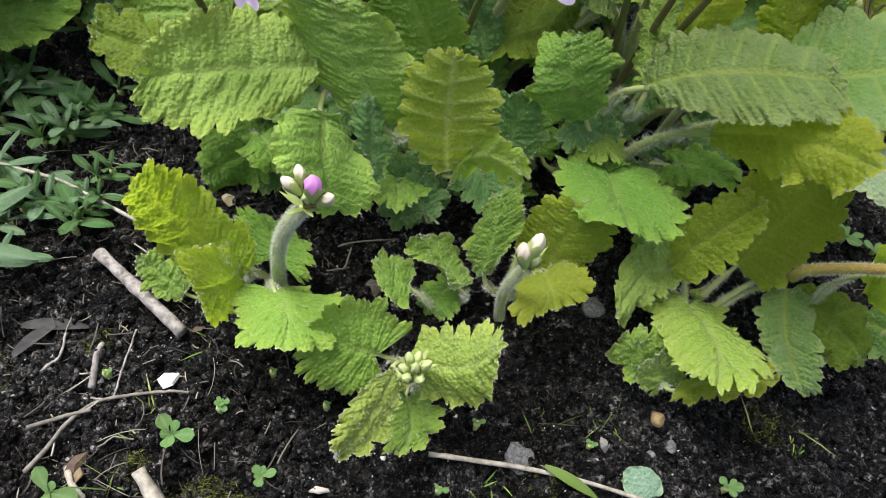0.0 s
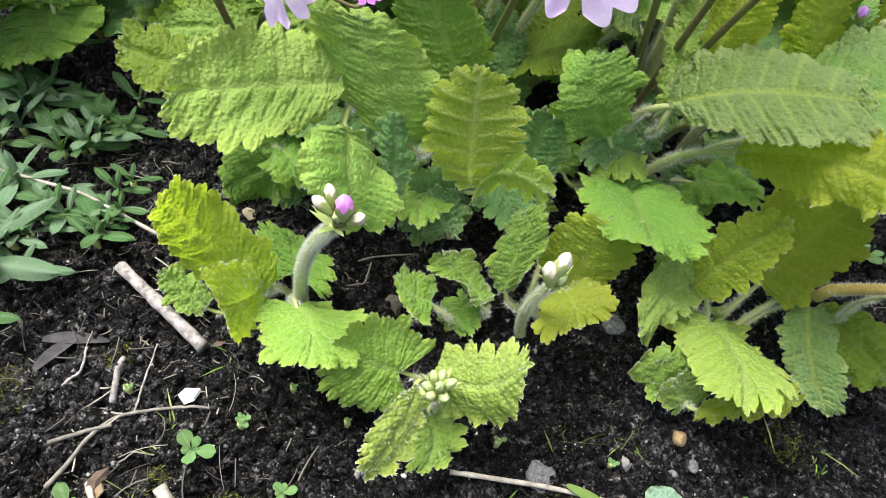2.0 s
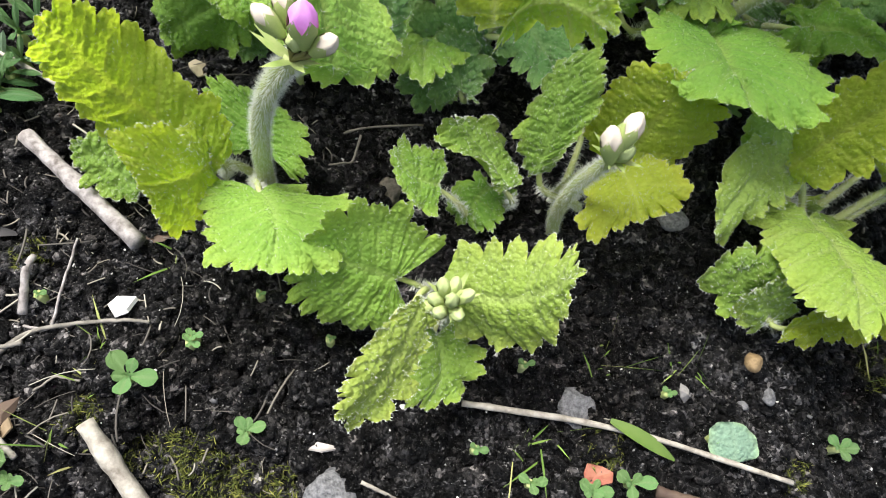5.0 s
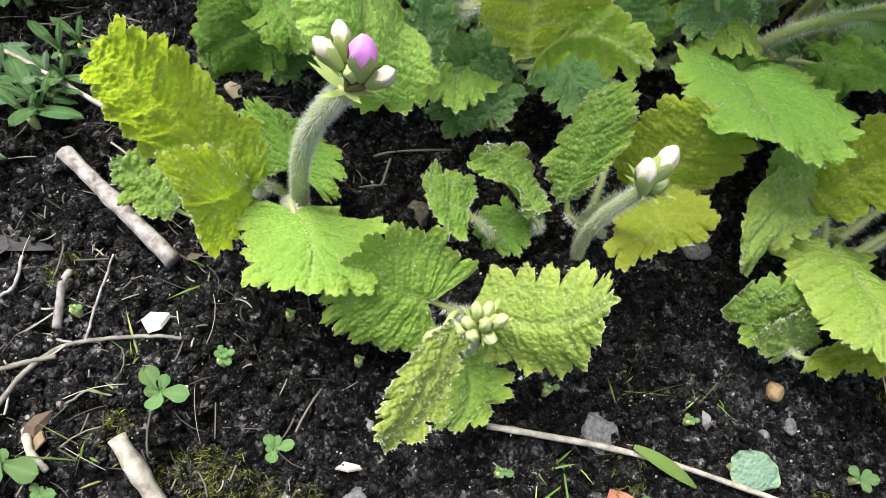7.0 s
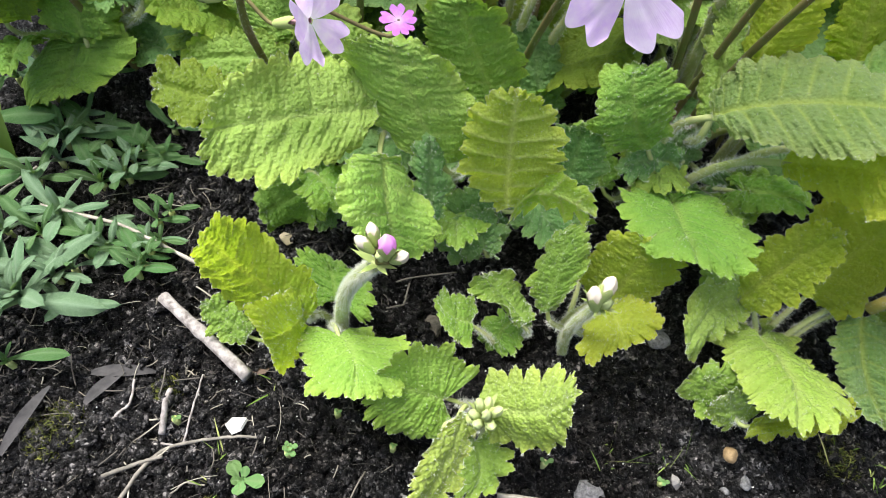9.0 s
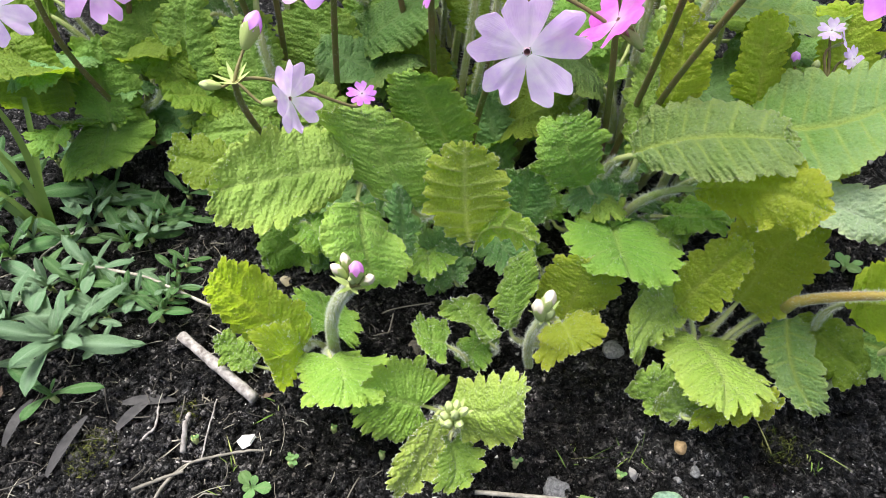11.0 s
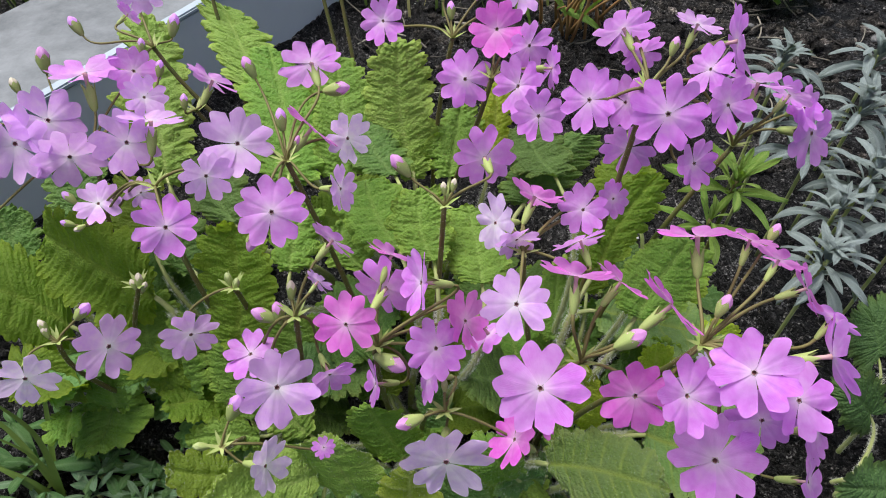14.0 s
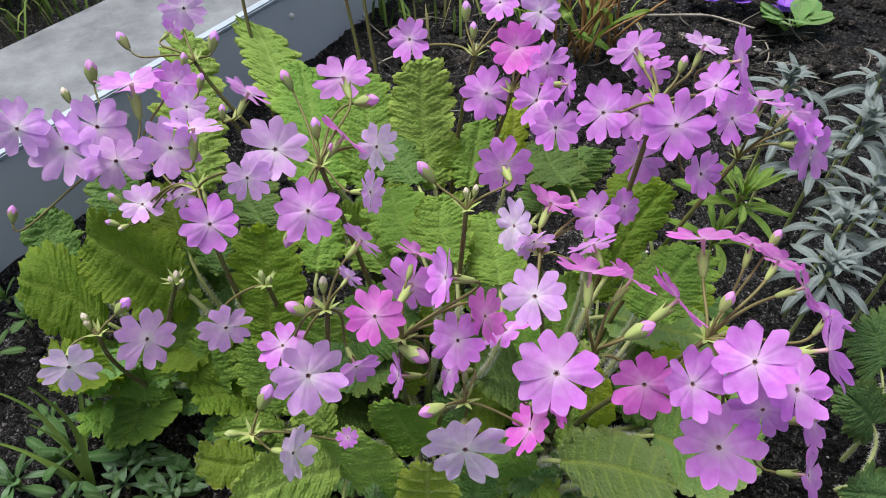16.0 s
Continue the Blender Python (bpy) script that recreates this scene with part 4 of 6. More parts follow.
leaf("mm", "o", "M", (0.0118, 0.1665, 0.0652), (-0.0031, 0.1766, 0.0969), (-0.0106, 0.17, 0.083), (0.0176, 0.1762, 0.0802))
leaf("mm", "o", "B", (0.0335, 0.1805, 0.0406), (0.0244, 0.2028, 0.0703), (0.018, 0.1952, 0.0582), (0.0377, 0.1946, 0.0577))
leaf("le", "c", "M", (-0.1452, 0.2109, 0.0454), (-0.1502, 0.1889, 0.0347), (-0.1226, 0.2029, 0.0517), (-0.1713, 0.2041, 0.0301))
leaf("le", "o", "M", (-0.1386, 0.2063, 0.0519), (-0.1379, 0.2267, 0.0814), (-0.1547, 0.2123, 0.0691), (-0.1237, 0.2144, 0.0656))
leaf("le", "o", "G", (-0.1698, 0.2116, 0.0522), (-0.1676, 0.2189, 0.0881), (-0.1866, 0.2079, 0.0746), (-0.1429, 0.2021, 0.0801))
leaf("le", "o", "M", (-0.1114, 0.213, 0.0709), (-0.111, 0.2366, 0.1091), (-0.1294, 0.2203, 0.0941), (-0.0971, 0.2246, 0.0923))
leaf("ml", "o", "M", (-0.0944, 0.1982, 0.0645), (-0.0897, 0.2222, 0.1081), (-0.1094, 0.2098, 0.081), (-0.0842, 0.2004, 0.0813))
leaf("ml", "o", "M", (-0.0622, 0.1863, 0.0704), (-0.071, 0.2113, 0.0997), (-0.0803, 0.2008, 0.0866), (-0.0529, 0.1998, 0.0858))
leaf("mm", "o", "M", (-0.0391, 0.2023, 0.06), (-0.045, 0.2312, 0.0922), (-0.0598, 0.2187, 0.0789), (-0.0234, 0.2165, 0.0771))
leaf("mm", "o", "M", (-0.0151, 0.2221, 0.0663), (-0.0235, 0.2423, 0.0881), (-0.0358, 0.2324, 0.078), (-0.0105, 0.2315, 0.0773))
leaf("mm", "o", "G", (0.0035, 0.2016, 0.0631), (-0.0025, 0.2184, 0.0849), (-0.0105, 0.2114, 0.0744), (0.0127, 0.2106, 0.0738))
leaf("ml", "o", "M", (-0.0568, 0.178, 0.0691), (-0.0915, 0.1791, 0.0675), (-0.0744, 0.1727, 0.0651), (-0.0744, 0.187, 0.0735))
leaf("mm", "o", "L", (-0.0333, 0.1765, 0.0717), (-0.0525, 0.1869, 0.0835), (-0.05, 0.1785, 0.0745), (-0.0358, 0.1888, 0.0824))
leaf("le", "o", "G", (-0.1565, 0.234, 0.0888), (-0.1949, 0.2431, 0.1144), (-0.1748, 0.2227, 0.0889), (-0.1747, 0.259, 0.1201))
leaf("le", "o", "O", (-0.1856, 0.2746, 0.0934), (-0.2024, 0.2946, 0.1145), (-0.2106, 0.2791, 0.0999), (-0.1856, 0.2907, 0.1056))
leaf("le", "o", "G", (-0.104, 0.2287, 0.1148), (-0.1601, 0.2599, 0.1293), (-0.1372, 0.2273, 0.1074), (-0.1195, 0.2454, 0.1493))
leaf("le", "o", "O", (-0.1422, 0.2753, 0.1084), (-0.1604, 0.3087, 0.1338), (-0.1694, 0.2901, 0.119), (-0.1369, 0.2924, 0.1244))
leaf("ml", "o", "G", (-0.0603, 0.2023, 0.1128), (-0.0582, 0.2353, 0.1573), (-0.0745, 0.2202, 0.1347), (-0.0394, 0.2141, 0.1405))
leaf("mb", "o", "L", (0.0216, 0.2849, 0.1324), (0.0168, 0.3282, 0.1864), (-0.0012, 0.3127, 0.1593), (0.0326, 0.3123, 0.1623))
leaf("mb", "o", "L", (-0.1085, 0.2951, 0.1274), (-0.1186, 0.3688, 0.1825), (-0.13, 0.3346, 0.1585), (-0.0972, 0.3291, 0.1539))
leaf("mb", "o", "L", (-0.0639, 0.3528, 0.1301), (-0.0928, 0.4172, 0.1624), (-0.0977, 0.3918, 0.1523), (-0.0599, 0.3857, 0.1471))
leaf("mb", "o", "M", (-0.0403, 0.2768, 0.1416), (-0.0525, 0.3479, 0.1736), (-0.0629, 0.312, 0.1577), (-0.0233, 0.3088, 0.1553))
leaf("mm", "o", "M", (0.0143, 0.2245, 0.1483), (-0.0003, 0.2597, 0.1592), (-0.0117, 0.2408, 0.1495), (0.0197, 0.2473, 0.1533))
leaf("mm", "o", "M", (0.0294, 0.2122, 0.1536), (0.0253, 0.2402, 0.1687), (0.0109, 0.2256, 0.1603), (0.0368, 0.2268, 0.1618))
leaf("mm", "o", "M", (0.0494, 0.2057, 0.1451), (0.0451, 0.2406, 0.1571), (0.0338, 0.2235, 0.1505), (0.0627, 0.2228, 0.1503))
leaf("mr", "o", "O", (0.075, 0.2615, 0.1361), (0.1103, 0.2947, 0.1526), (0.0719, 0.2793, 0.1457), (0.1061, 0.2766, 0.1411))
leaf("mr", "o", "G", (0.0985, 0.2087, 0.1487), (0.1296, 0.2463, 0.1652), (0.1002, 0.2298, 0.1602), (0.1234, 0.2276, 0.1544))
leaf("mr", "o", "M", (0.1111, 0.187, 0.1424), (0.1369, 0.2149, 0.1579), (0.1067, 0.2049, 0.1535), (0.1393, 0.1981, 0.1449))
leaf("ml", "o", "G", (-0.0903, 0.2187, 0.092), (-0.1059, 0.1999, 0.0769), (-0.0892, 0.2058, 0.0827), (-0.1109, 0.2149, 0.0881))
leaf("mb", "o", "M", (-0.0146, 0.2821, 0.136), (-0.0171, 0.3373, 0.1739), (-0.0294, 0.3089, 0.1553), (0.0026, 0.3081, 0.1551))
leaf("mb", "o", "Y", (0.0614, 0.2916, 0.1434), (0.0655, 0.3187, 0.1661), (0.0564, 0.3051, 0.1559), (0.0724, 0.3046, 0.1558))
leaf("mb", "o", "M", (-0.0016, 0.2314, 0.1272), (-0.0127, 0.2514, 0.1389), (-0.0239, 0.2394, 0.1316), (-0.0014, 0.2429, 0.1352))
leaf("mb", "o", "M", (-0.0377, 0.2323, 0.1275), (-0.0301, 0.2617, 0.1413), (-0.0466, 0.2482, 0.1353), (-0.0241, 0.2455, 0.1332))
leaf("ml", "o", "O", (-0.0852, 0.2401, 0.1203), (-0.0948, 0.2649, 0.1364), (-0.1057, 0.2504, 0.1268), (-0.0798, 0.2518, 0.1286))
leaf("mb", "o", "M", (0.0396, 0.2796, 0.1386), (0.047, 0.3114, 0.1589), (0.0312, 0.2968, 0.1478), (0.0555, 0.2962, 0.1476))
leaf("ml", "o", "G", (-0.1096, 0.2573, 0.1195), (-0.1217, 0.2901, 0.1363), (-0.1351, 0.2724, 0.1264), (-0.0985, 0.2714, 0.1261))
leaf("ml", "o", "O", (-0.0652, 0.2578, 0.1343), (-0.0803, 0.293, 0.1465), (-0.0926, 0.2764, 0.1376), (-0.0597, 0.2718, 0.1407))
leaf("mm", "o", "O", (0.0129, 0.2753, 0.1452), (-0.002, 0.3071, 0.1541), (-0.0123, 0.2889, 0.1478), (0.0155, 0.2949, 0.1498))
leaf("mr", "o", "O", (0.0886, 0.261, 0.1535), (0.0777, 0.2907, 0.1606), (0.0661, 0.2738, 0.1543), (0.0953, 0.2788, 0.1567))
leaf("mr", "o", "G", (0.1238, 0.2387, 0.147), (0.121, 0.2711, 0.1567), (0.106, 0.2549, 0.1509), (0.1338, 0.2542, 0.1507))
leaf("mr", "o", "Y", (0.1322, 0.1797, 0.0728), (0.1329, 0.1995, 0.1011), (0.1222, 0.1893, 0.0864), (0.143, 0.1895, 0.0872))
leaf("mr", "o", "Y", (0.1754, 0.1911, 0.0668), (0.1697, 0.2148, 0.0941), (0.1595, 0.2015, 0.0807), (0.1837, 0.2, 0.083))
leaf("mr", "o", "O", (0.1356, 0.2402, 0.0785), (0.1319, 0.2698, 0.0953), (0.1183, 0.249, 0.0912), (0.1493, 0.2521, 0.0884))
leaf("mr", "o", "G", (0.1647, 0.2391, 0.0787), (0.1655, 0.2685, 0.0955), (0.1519, 0.252, 0.0884), (0.1756, 0.2501, 0.0877))
leaf("mr", "o", "G", (0.1103, 0.2431, 0.0863), (0.116, 0.2767, 0.1002), (0.1003, 0.2558, 0.0959), (0.1224, 0.2549, 0.096))
leaf("mm", "o", "G", (0.0255, 0.2161, 0.0811), (0.0233, 0.2542, 0.0983), (0.0112, 0.2344, 0.0886), (0.0363, 0.2335, 0.0888))
leaf("mm", "o", "M", (0.0697, 0.2086, 0.0768), (0.0664, 0.2425, 0.0906), (0.0537, 0.2249, 0.0827), (0.0814, 0.2259, 0.0844))
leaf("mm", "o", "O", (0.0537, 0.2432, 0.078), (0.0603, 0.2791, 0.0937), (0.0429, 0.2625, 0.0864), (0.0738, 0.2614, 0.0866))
leaf("mm", "o", "M", (0.0901, 0.2215, 0.075), (0.0965, 0.2582, 0.0913), (0.0816, 0.2401, 0.0829), (0.105, 0.2392, 0.083))
leaf("mr", "o", "M", (0.0515, 0.1527, 0.0387), (0.0437, 0.1688, 0.0537), (0.0379, 0.1588, 0.0471), (0.0556, 0.1607, 0.0475))
leaf("mr", "o", "B", (0.0762, 0.1614, 0.038), (0.0843, 0.1721, 0.0477), (0.0751, 0.1692, 0.0439), (0.0884, 0.1653, 0.0427))
leaf("mr", "o", "M", (0.0989, 0.1549, 0.0267), (0.1084, 0.1631, 0.0373), (0.0983, 0.1615, 0.0331), (0.1101, 0.1565, 0.0311))
leaf("mm", "c", "B", (0.01, 0.1333, 0.0265), (0.0057, 0.1438, 0.0372), (0.0007, 0.1384, 0.0311), (0.0158, 0.1404, 0.0337))
leaf("ge", "c", "D", (0.2569, 0.1869, 0.042), (0.2373, 0.1972, 0.0581), (0.2578, 0.1967, 0.0608), (0.243, 0.1839, 0.039))
leaf("ge", "c", "D", (0.2657, 0.212, 0.0587), (0.2603, 0.2357, 0.0739), (0.2788, 0.2322, 0.0778), (0.2503, 0.2221, 0.061))
leaf("ge", "c", "D", (0.2529, 0.1497, 0.0346), (0.2237, 0.1505, 0.0417), (0.2348, 0.1398, 0.0318), (0.2416, 0.1606, 0.0446))
# flower stems: name, plant, top
stem("n0", "le", (-0.1214, 0.2721, 0.1701))
stem("n1", "ml", (-0.0786, 0.229, 0.1853))
stem("n2", "mm", (-0.0255, 0.2292, 0.1959))
stem("n3", "mm", (0.0338, 0.2117, 0.186))
stem("n4", "ml", (-0.0213, 0.175, 0.17))
stem("n5", "ml", (-0.0534, 0.2058, 0.149))
stem("n6", "le", (-0.1358, 0.2016, 0.1218))
stem("n7", "mm", (0.0077, 0.1637, 0.1654))
stem("n8", "mm", (0.0307, 0.1477, 0.1454))
stem("n9", "mr", (0.0738, 0.1441, 0.181))
stem("n10", "mr", (0.106, 0.225, 0.2256))
stem("n11", "mr", (0.1096, 0.143, 0.1902))
stem("n12", "mr", (0.1507, 0.2347, 0.1902))
stem("n13", "mb", (0.0562, 0.2663, 0.2045))
stem("nb", "mb", (0.0422, 0.3028, 0.2014))
stem("nt", "mb", (-0.0984, 0.3179, 0.1927))
stem("nv", "mb", (-0.0815, 0.2996, 0.169))
stem("n17", "ml", (-0.0588, 0.1532, 0.1134))
stem("n18", "mr", (0.0617, 0.1918, 0.1802))
stem("n19", "le", (-0.0994, 0.2182, 0.1379))
# flowers: stem, centre, facing, diameter, depth of pink
flower("n2", (-0.0248, 0.1926, 0.2055), (0.1908, -0.6413, 0.7431), 0.0250, 0.6)
flower("n1", (-0.0626, 0.1944, 0.1983), (0.3254, -0.6033, 0.7282), 0.0222, 0.5)
flower("n0", (-0.0957, 0.2541, 0.1879), (0.1696, -0.835, 0.5234), 0.0271, 0.2)
flower("n2", (-0.0434, 0.2332, 0.2021), (0.3274, -0.6069, 0.7243), 0.0281, 0.3)
flower("n1", (-0.0509, 0.2135, 0.2041), (0.5381, -0.7568, 0.371), 0.0191, 0.2)
flower("n0", (-0.1464, 0.2618, 0.1833), (-0.0207, -0.7862, 0.6176), 0.0349, 0.15)
flower("n0", (-0.1343, 0.2718, 0.1874), (0.6802, -0.3749, 0.6299), 0.0314, 0.25)
flower("n0", (-0.1265, 0.2609, 0.1759), (0.5328, -0.8457, 0.0295), 0.0294, 0.35)
flower("n0", (-0.1245, 0.298, 0.1929), (-0.2151, 0.7137, 0.6666), 0.0342, 0.5)
flower("n0", (-0.1038, 0.3007, 0.1916), (0.5217, -0.5197, 0.6765), 0.0221, 0.45)
flower("n0", (-0.0854, 0.2601, 0.1937), (0.0128, 0.7302, 0.6831), 0.0282, 0.35)
flower("n0", (-0.0938, 0.28, 0.1916), (0.5142, -0.4997, 0.6971), 0.0198, 0.2)
flower("nt", (-0.1053, 0.3427, 0.2089), (0.51, -0.664, 0.5468), 0.0238, 0.3)
flower("nt", (-0.112, 0.3343, 0.201), (0.5702, 0.783, 0.2485), 0.0145, 0.45)
flower("nv", (-0.0716, 0.3057, 0.1817), (0.3848, 0.7798, 0.4937), 0.0257, 0.5)
flower("n2", (-0.0184, 0.2776, 0.207), (-0.2626, 0.953, 0.1511), 0.0274, 0.5)
flower("n2", (-0.0157, 0.2415, 0.2021), (0.6258, 0.6553, 0.423), 0.0248, 0.7)
flower("n2", (-0.0032, 0.2433, 0.1944), (0.5717, -0.6541, 0.4954), 0.0213, 0.08)
flower("n2", (-0.0043, 0.2135, 0.1953), (0.8967, -0.3428, 0.28), 0.0183, 0.35)
flower("n18", (0.0519, 0.1485, 0.208), (-0.1463, -0.5369, 0.8309), 0.0213, 0.35)
flower("n9", (0.0566, 0.1263, 0.1983), (-0.1757, -0.5215, 0.835), 0.0260, 0.6)
flower("n8", (0.0303, 0.1327, 0.1368), (-0.045, -0.9315, 0.3611), 0.0333, 0.1)
flower("n11", (0.1115, 0.1154, 0.1686), (-0.3798, -0.4861, 0.7871), 0.0290, 0.55)
flower("n11", (0.1147, 0.1251, 0.2036), (-0.5211, -0.4561, 0.7214), 0.0248, 0.5)
flower("n11", (0.1296, 0.1213, 0.1935), (0.088, -0.5131, 0.8538), 0.0227, 0.5)
flower("n11", (0.1241, 0.1221, 0.1805), (-0.2198, -0.7797, 0.5863), 0.0198, 0.5)
flower("n11", (0.0991, 0.125, 0.1923), (0.2749, -0.5063, 0.8174), 0.0237, 0.6)
flower("n9", (0.0868, 0.1295, 0.1854), (-0.0839, -0.8151, 0.5732), 0.0239, 0.7)
flower("n7", (-0.0014, 0.1629, 0.1809), (0.0944, -0.6033, 0.7919), 0.0219, 0.75)
flower("n7", (0.0283, 0.1575, 0.1723), (0.1697, -0.5697, 0.8042), 0.0218, 0.6)
flower("n7", (0.0389, 0.1685, 0.1718), (0.7569, -0.3274, 0.5656), 0.0229, 0.85)
flower("n7", (0.0482, 0.1733, 0.1559), (0.5278, -0.4289, -0.7331), 0.0207, 0.5)
flower("n7", (0.0114, 0.181, 0.1761), (0.3459, 0.9043, -0.25), 0.0249, 0.6)
flower("n7", (0.0245, 0.1678, 0.1955), (-0.9039, -0.1731, 0.3911), 0.0226, 0.6)
flower("n7", (0.0139, 0.189, 0.185), (0.3747, 0.7403, 0.5582), 0.0205, 0.75)
flower("n8", (0.0549, 0.1371, 0.1427), (-0.6757, 0.0894, 0.7318), 0.0229, 0.8)
flower("n9", (0.0629, 0.1394, 0.1586), (0.8578, -0.186, 0.4791), 0.0204, 0.75)
flower("n8", (0.0252, 0.158, 0.1521), (-0.9357, -0.1687, 0.3099), 0.0197, 0.4)
flower("n18", (0.0866, 0.2093, 0.1833), (-0.1393, -0.6364, 0.7587), 0.0198, 0.45)
flower("n18", (0.0828, 0.1942, 0.1827), (-0.2446, 0.8913, 0.3818), 0.0203, 0.65)
flower("n18", (0.0678, 0.2113, 0.189), (0.4452, 0.7879, 0.4255), 0.0227, 0.7)
flower("n18", (0.0519, 0.1994, 0.1885), (-0.8666, -0.3385, 0.3667), 0.0220, 0.05)
flower("n18", (0.0591, 0.1934, 0.1857), (0.1821, -0.9832, 0.009), 0.0175, 0.15)
flower("n3", (0.0515, 0.2377, 0.1859), (-0.0971, 0.9586, -0.2675), 0.0259, 0.5)
flower("n10", (0.1037, 0.1996, 0.2347), (-0.347, -0.7524, 0.5599), 0.0241, 0.65)
flower("n10", (0.1271, 0.209, 0.2302), (0.2776, -0.7844, 0.5547), 0.0196, 0.4)
flower("n10", (0.1241, 0.2219, 0.2353), (-0.7019, -0.3659, 0.6111), 0.0174, 0.4)
flower("n10", (0.0994, 0.2263, 0.2198), (-0.0949, -0.7483, 0.6566), 0.0191, 0.45)
flower("n10", (0.0846, 0.2208, 0.2254), (-0.7008, -0.5745, 0.4228), 0.0227, 0.45)
flower("n10", (0.1283, 0.2184, 0.1965), (0.2519, -0.8014, 0.5425), 0.0195, 0.5)
flower("n10", (0.1066, 0.2311, 0.1944), (-0.2774, -0.9412, 0.1929), 0.0224, 0.5)
flower("n13", (0.0693, 0.2286, 0.2133), (-0.1831, -0.789, 0.5864), 0.0204, 0.6)
flower("n13", (0.0455, 0.269, 0.2027), (-0.1812, -0.8176, 0.5465), 0.0242, 0.45)
flower("n13", (0.0654, 0.2535, 0.2091), (-0.7141, -0.5073, 0.4825), 0.0227, 0.5)
flower("n13", (0.0588, 0.2781, 0.2197), (-0.1198, -0.7429, 0.6586), 0.0242, 0.75)
flower("n13", (0.0712, 0.2702, 0.2167), (0.3489, -0.917, 0.1932), 0.0208, 0.6)
flower("n13", (0.0796, 0.2615, 0.2114), (0.9736, 0.1801, -0.14), 0.0182, 0.6)
flower("nb", (0.0109, 0.3142, 0.2047), (-0.3692, -0.6906, 0.6219), 0.0227, 0.4)
flower("nb", (0.073, 0.3081, 0.2206), (-0.1519, -0.77, 0.6197), 0.0206, 0.35)
flower("nb", (0.054, 0.3119, 0.2238), (-0.2879, -0.6791, 0.6752), 0.0190, 0.45)
flower("n10", (0.1025, 0.2532, 0.2327), (-0.1112, 0.9709, 0.2122), 0.0220, 0.45)
flower("n10", (0.1086, 0.2458, 0.2272), (0.0403, -0.9948, -0.0931), 0.0161, 0.4)
flower("n10", (0.1261, 0.2454, 0.2381), (0.4307, 0.5439, 0.7202), 0.0178, 0.35)
flower("n12", (0.14, 0.2406, 0.2339), (0.9428, -0.1387, 0.3031), 0.0256, 0.45)
flower("n12", (0.1513, 0.236, 0.2188), (0.3272, 0.6243, 0.7093), 0.0235, 0.5)
flower("n12", (0.1652, 0.2357, 0.2133), (0.7244, 0.5124, 0.4612), 0.0182, 0.5)
flower("n12", (0.1791, 0.2327, 0.197), (0.4735, -0.7557, 0.4525), 0.0283, 0.5)
flower("n12", (0.1754, 0.2384, 0.205), (0.2956, -0.5615, 0.7729), 0.0187, 0.55)
flower("n11", (0.1135, 0.1739, 0.2053), (0.0669, 0.7869, 0.6135), 0.0263, 0.75)
flower("n11", (0.1344, 0.1777, 0.1983), (0.3688, 0.6712, 0.643), 0.0182, 0.75)
flower("n11", (0.1325, 0.1592, 0.2098), (0.6188, 0.6374, 0.4591), 0.0156, 0.7)
flower("n11", (0.1401, 0.152, 0.2045), (0.8967, 0.0105, 0.4425), 0.0183, 0.75)
flower("n9", (0.0707, 0.1567, 0.2092), (0.1572, 0.8133, 0.5602), 0.0222, 0.75)
flower("n9", (0.086, 0.1593, 0.2022), (0.6495, 0.5423, 0.5329), 0.0188, 0.75)
flower("n9", (0.0965, 0.1454, 0.2086), (0.7699, 0.3606, 0.5265), 0.0238, 0.75)
flower("n11", (0.1423, 0.1326, 0.1974), (0.9355, -0.1255, 0.3303), 0.0264, 0.6)
flower("n11", (0.1477, 0.1445, 0.199), (0.6622, 0.4775, 0.5775), 0.0164, 0.65)
flower("n11", (0.1414, 0.12, 0.176), (0.7289, -0.3414, 0.5934), 0.0200, 0.6)
flower("n11", (0.1572, 0.1204, 0.1329), (0.6962, -0.3952, 0.5993), 0.0220, 0.55)
flower("n4", (-0.0287, 0.1556, 0.1545), (0.3784, -0.6195, 0.6877), 0.0297, 0.25)
flower("n4", (-0.0416, 0.1729, 0.1499), (0.0263, -0.2955, 0.955), 0.0205, 0.55)
flower("n4", (-0.0122, 0.1661, 0.1441), (0.442, -0.8969, -0.0158), 0.0201, 0.4)
flower("n7", (0.0051, 0.1623, 0.1422), (-0.9295, -0.1746, 0.3247), 0.0193, 0.6)
flower("n5", (-0.0691, 0.1879, 0.1429), (0.4347, -0.8504, 0.2965), 0.0229, 0.25)
flower("n6", (-0.1114, 0.1965, 0.1243), (0.7969, -0.4735, 0.3752), 0.0299, 0.15)
flower("n6", (-0.1416, 0.1824, 0.1243), (0.3516, -0.9142, 0.2016), 0.0269, 0.1)
flower("n17", (-0.0402, 0.1444, 0.1137), (0.868, -0.3195, 0.3801), 0.0229, 0.1)
flower("n17", (-0.019, 0.1541, 0.1067), (0.1373, -0.2641, 0.9547), 0.0098, 0.6)
flower("n4", (-0.0083, 0.2011, 0.1809), (0.5781, 0.791, 0.2001), 0.0198, 0.65)
flower("n4", (-0.0113, 0.1788, 0.1846), (0.4994, 0.8659, 0.0271), 0.0109, 0.3)
flower("n1", (-0.1088, 0.2361, 0.1709), (-0.0073, -0.4924, 0.8703), 0.0206, 0.35)
flower("n0", (-0.1638, 0.2622, 0.1943), (0.143, -0.7976, 0.586), 0.0271, 0.3)
flower("n18", (0.0997, 0.2155, 0.1824), (0.4714, -0.6507, 0.5953), 0.0159, 0.4)
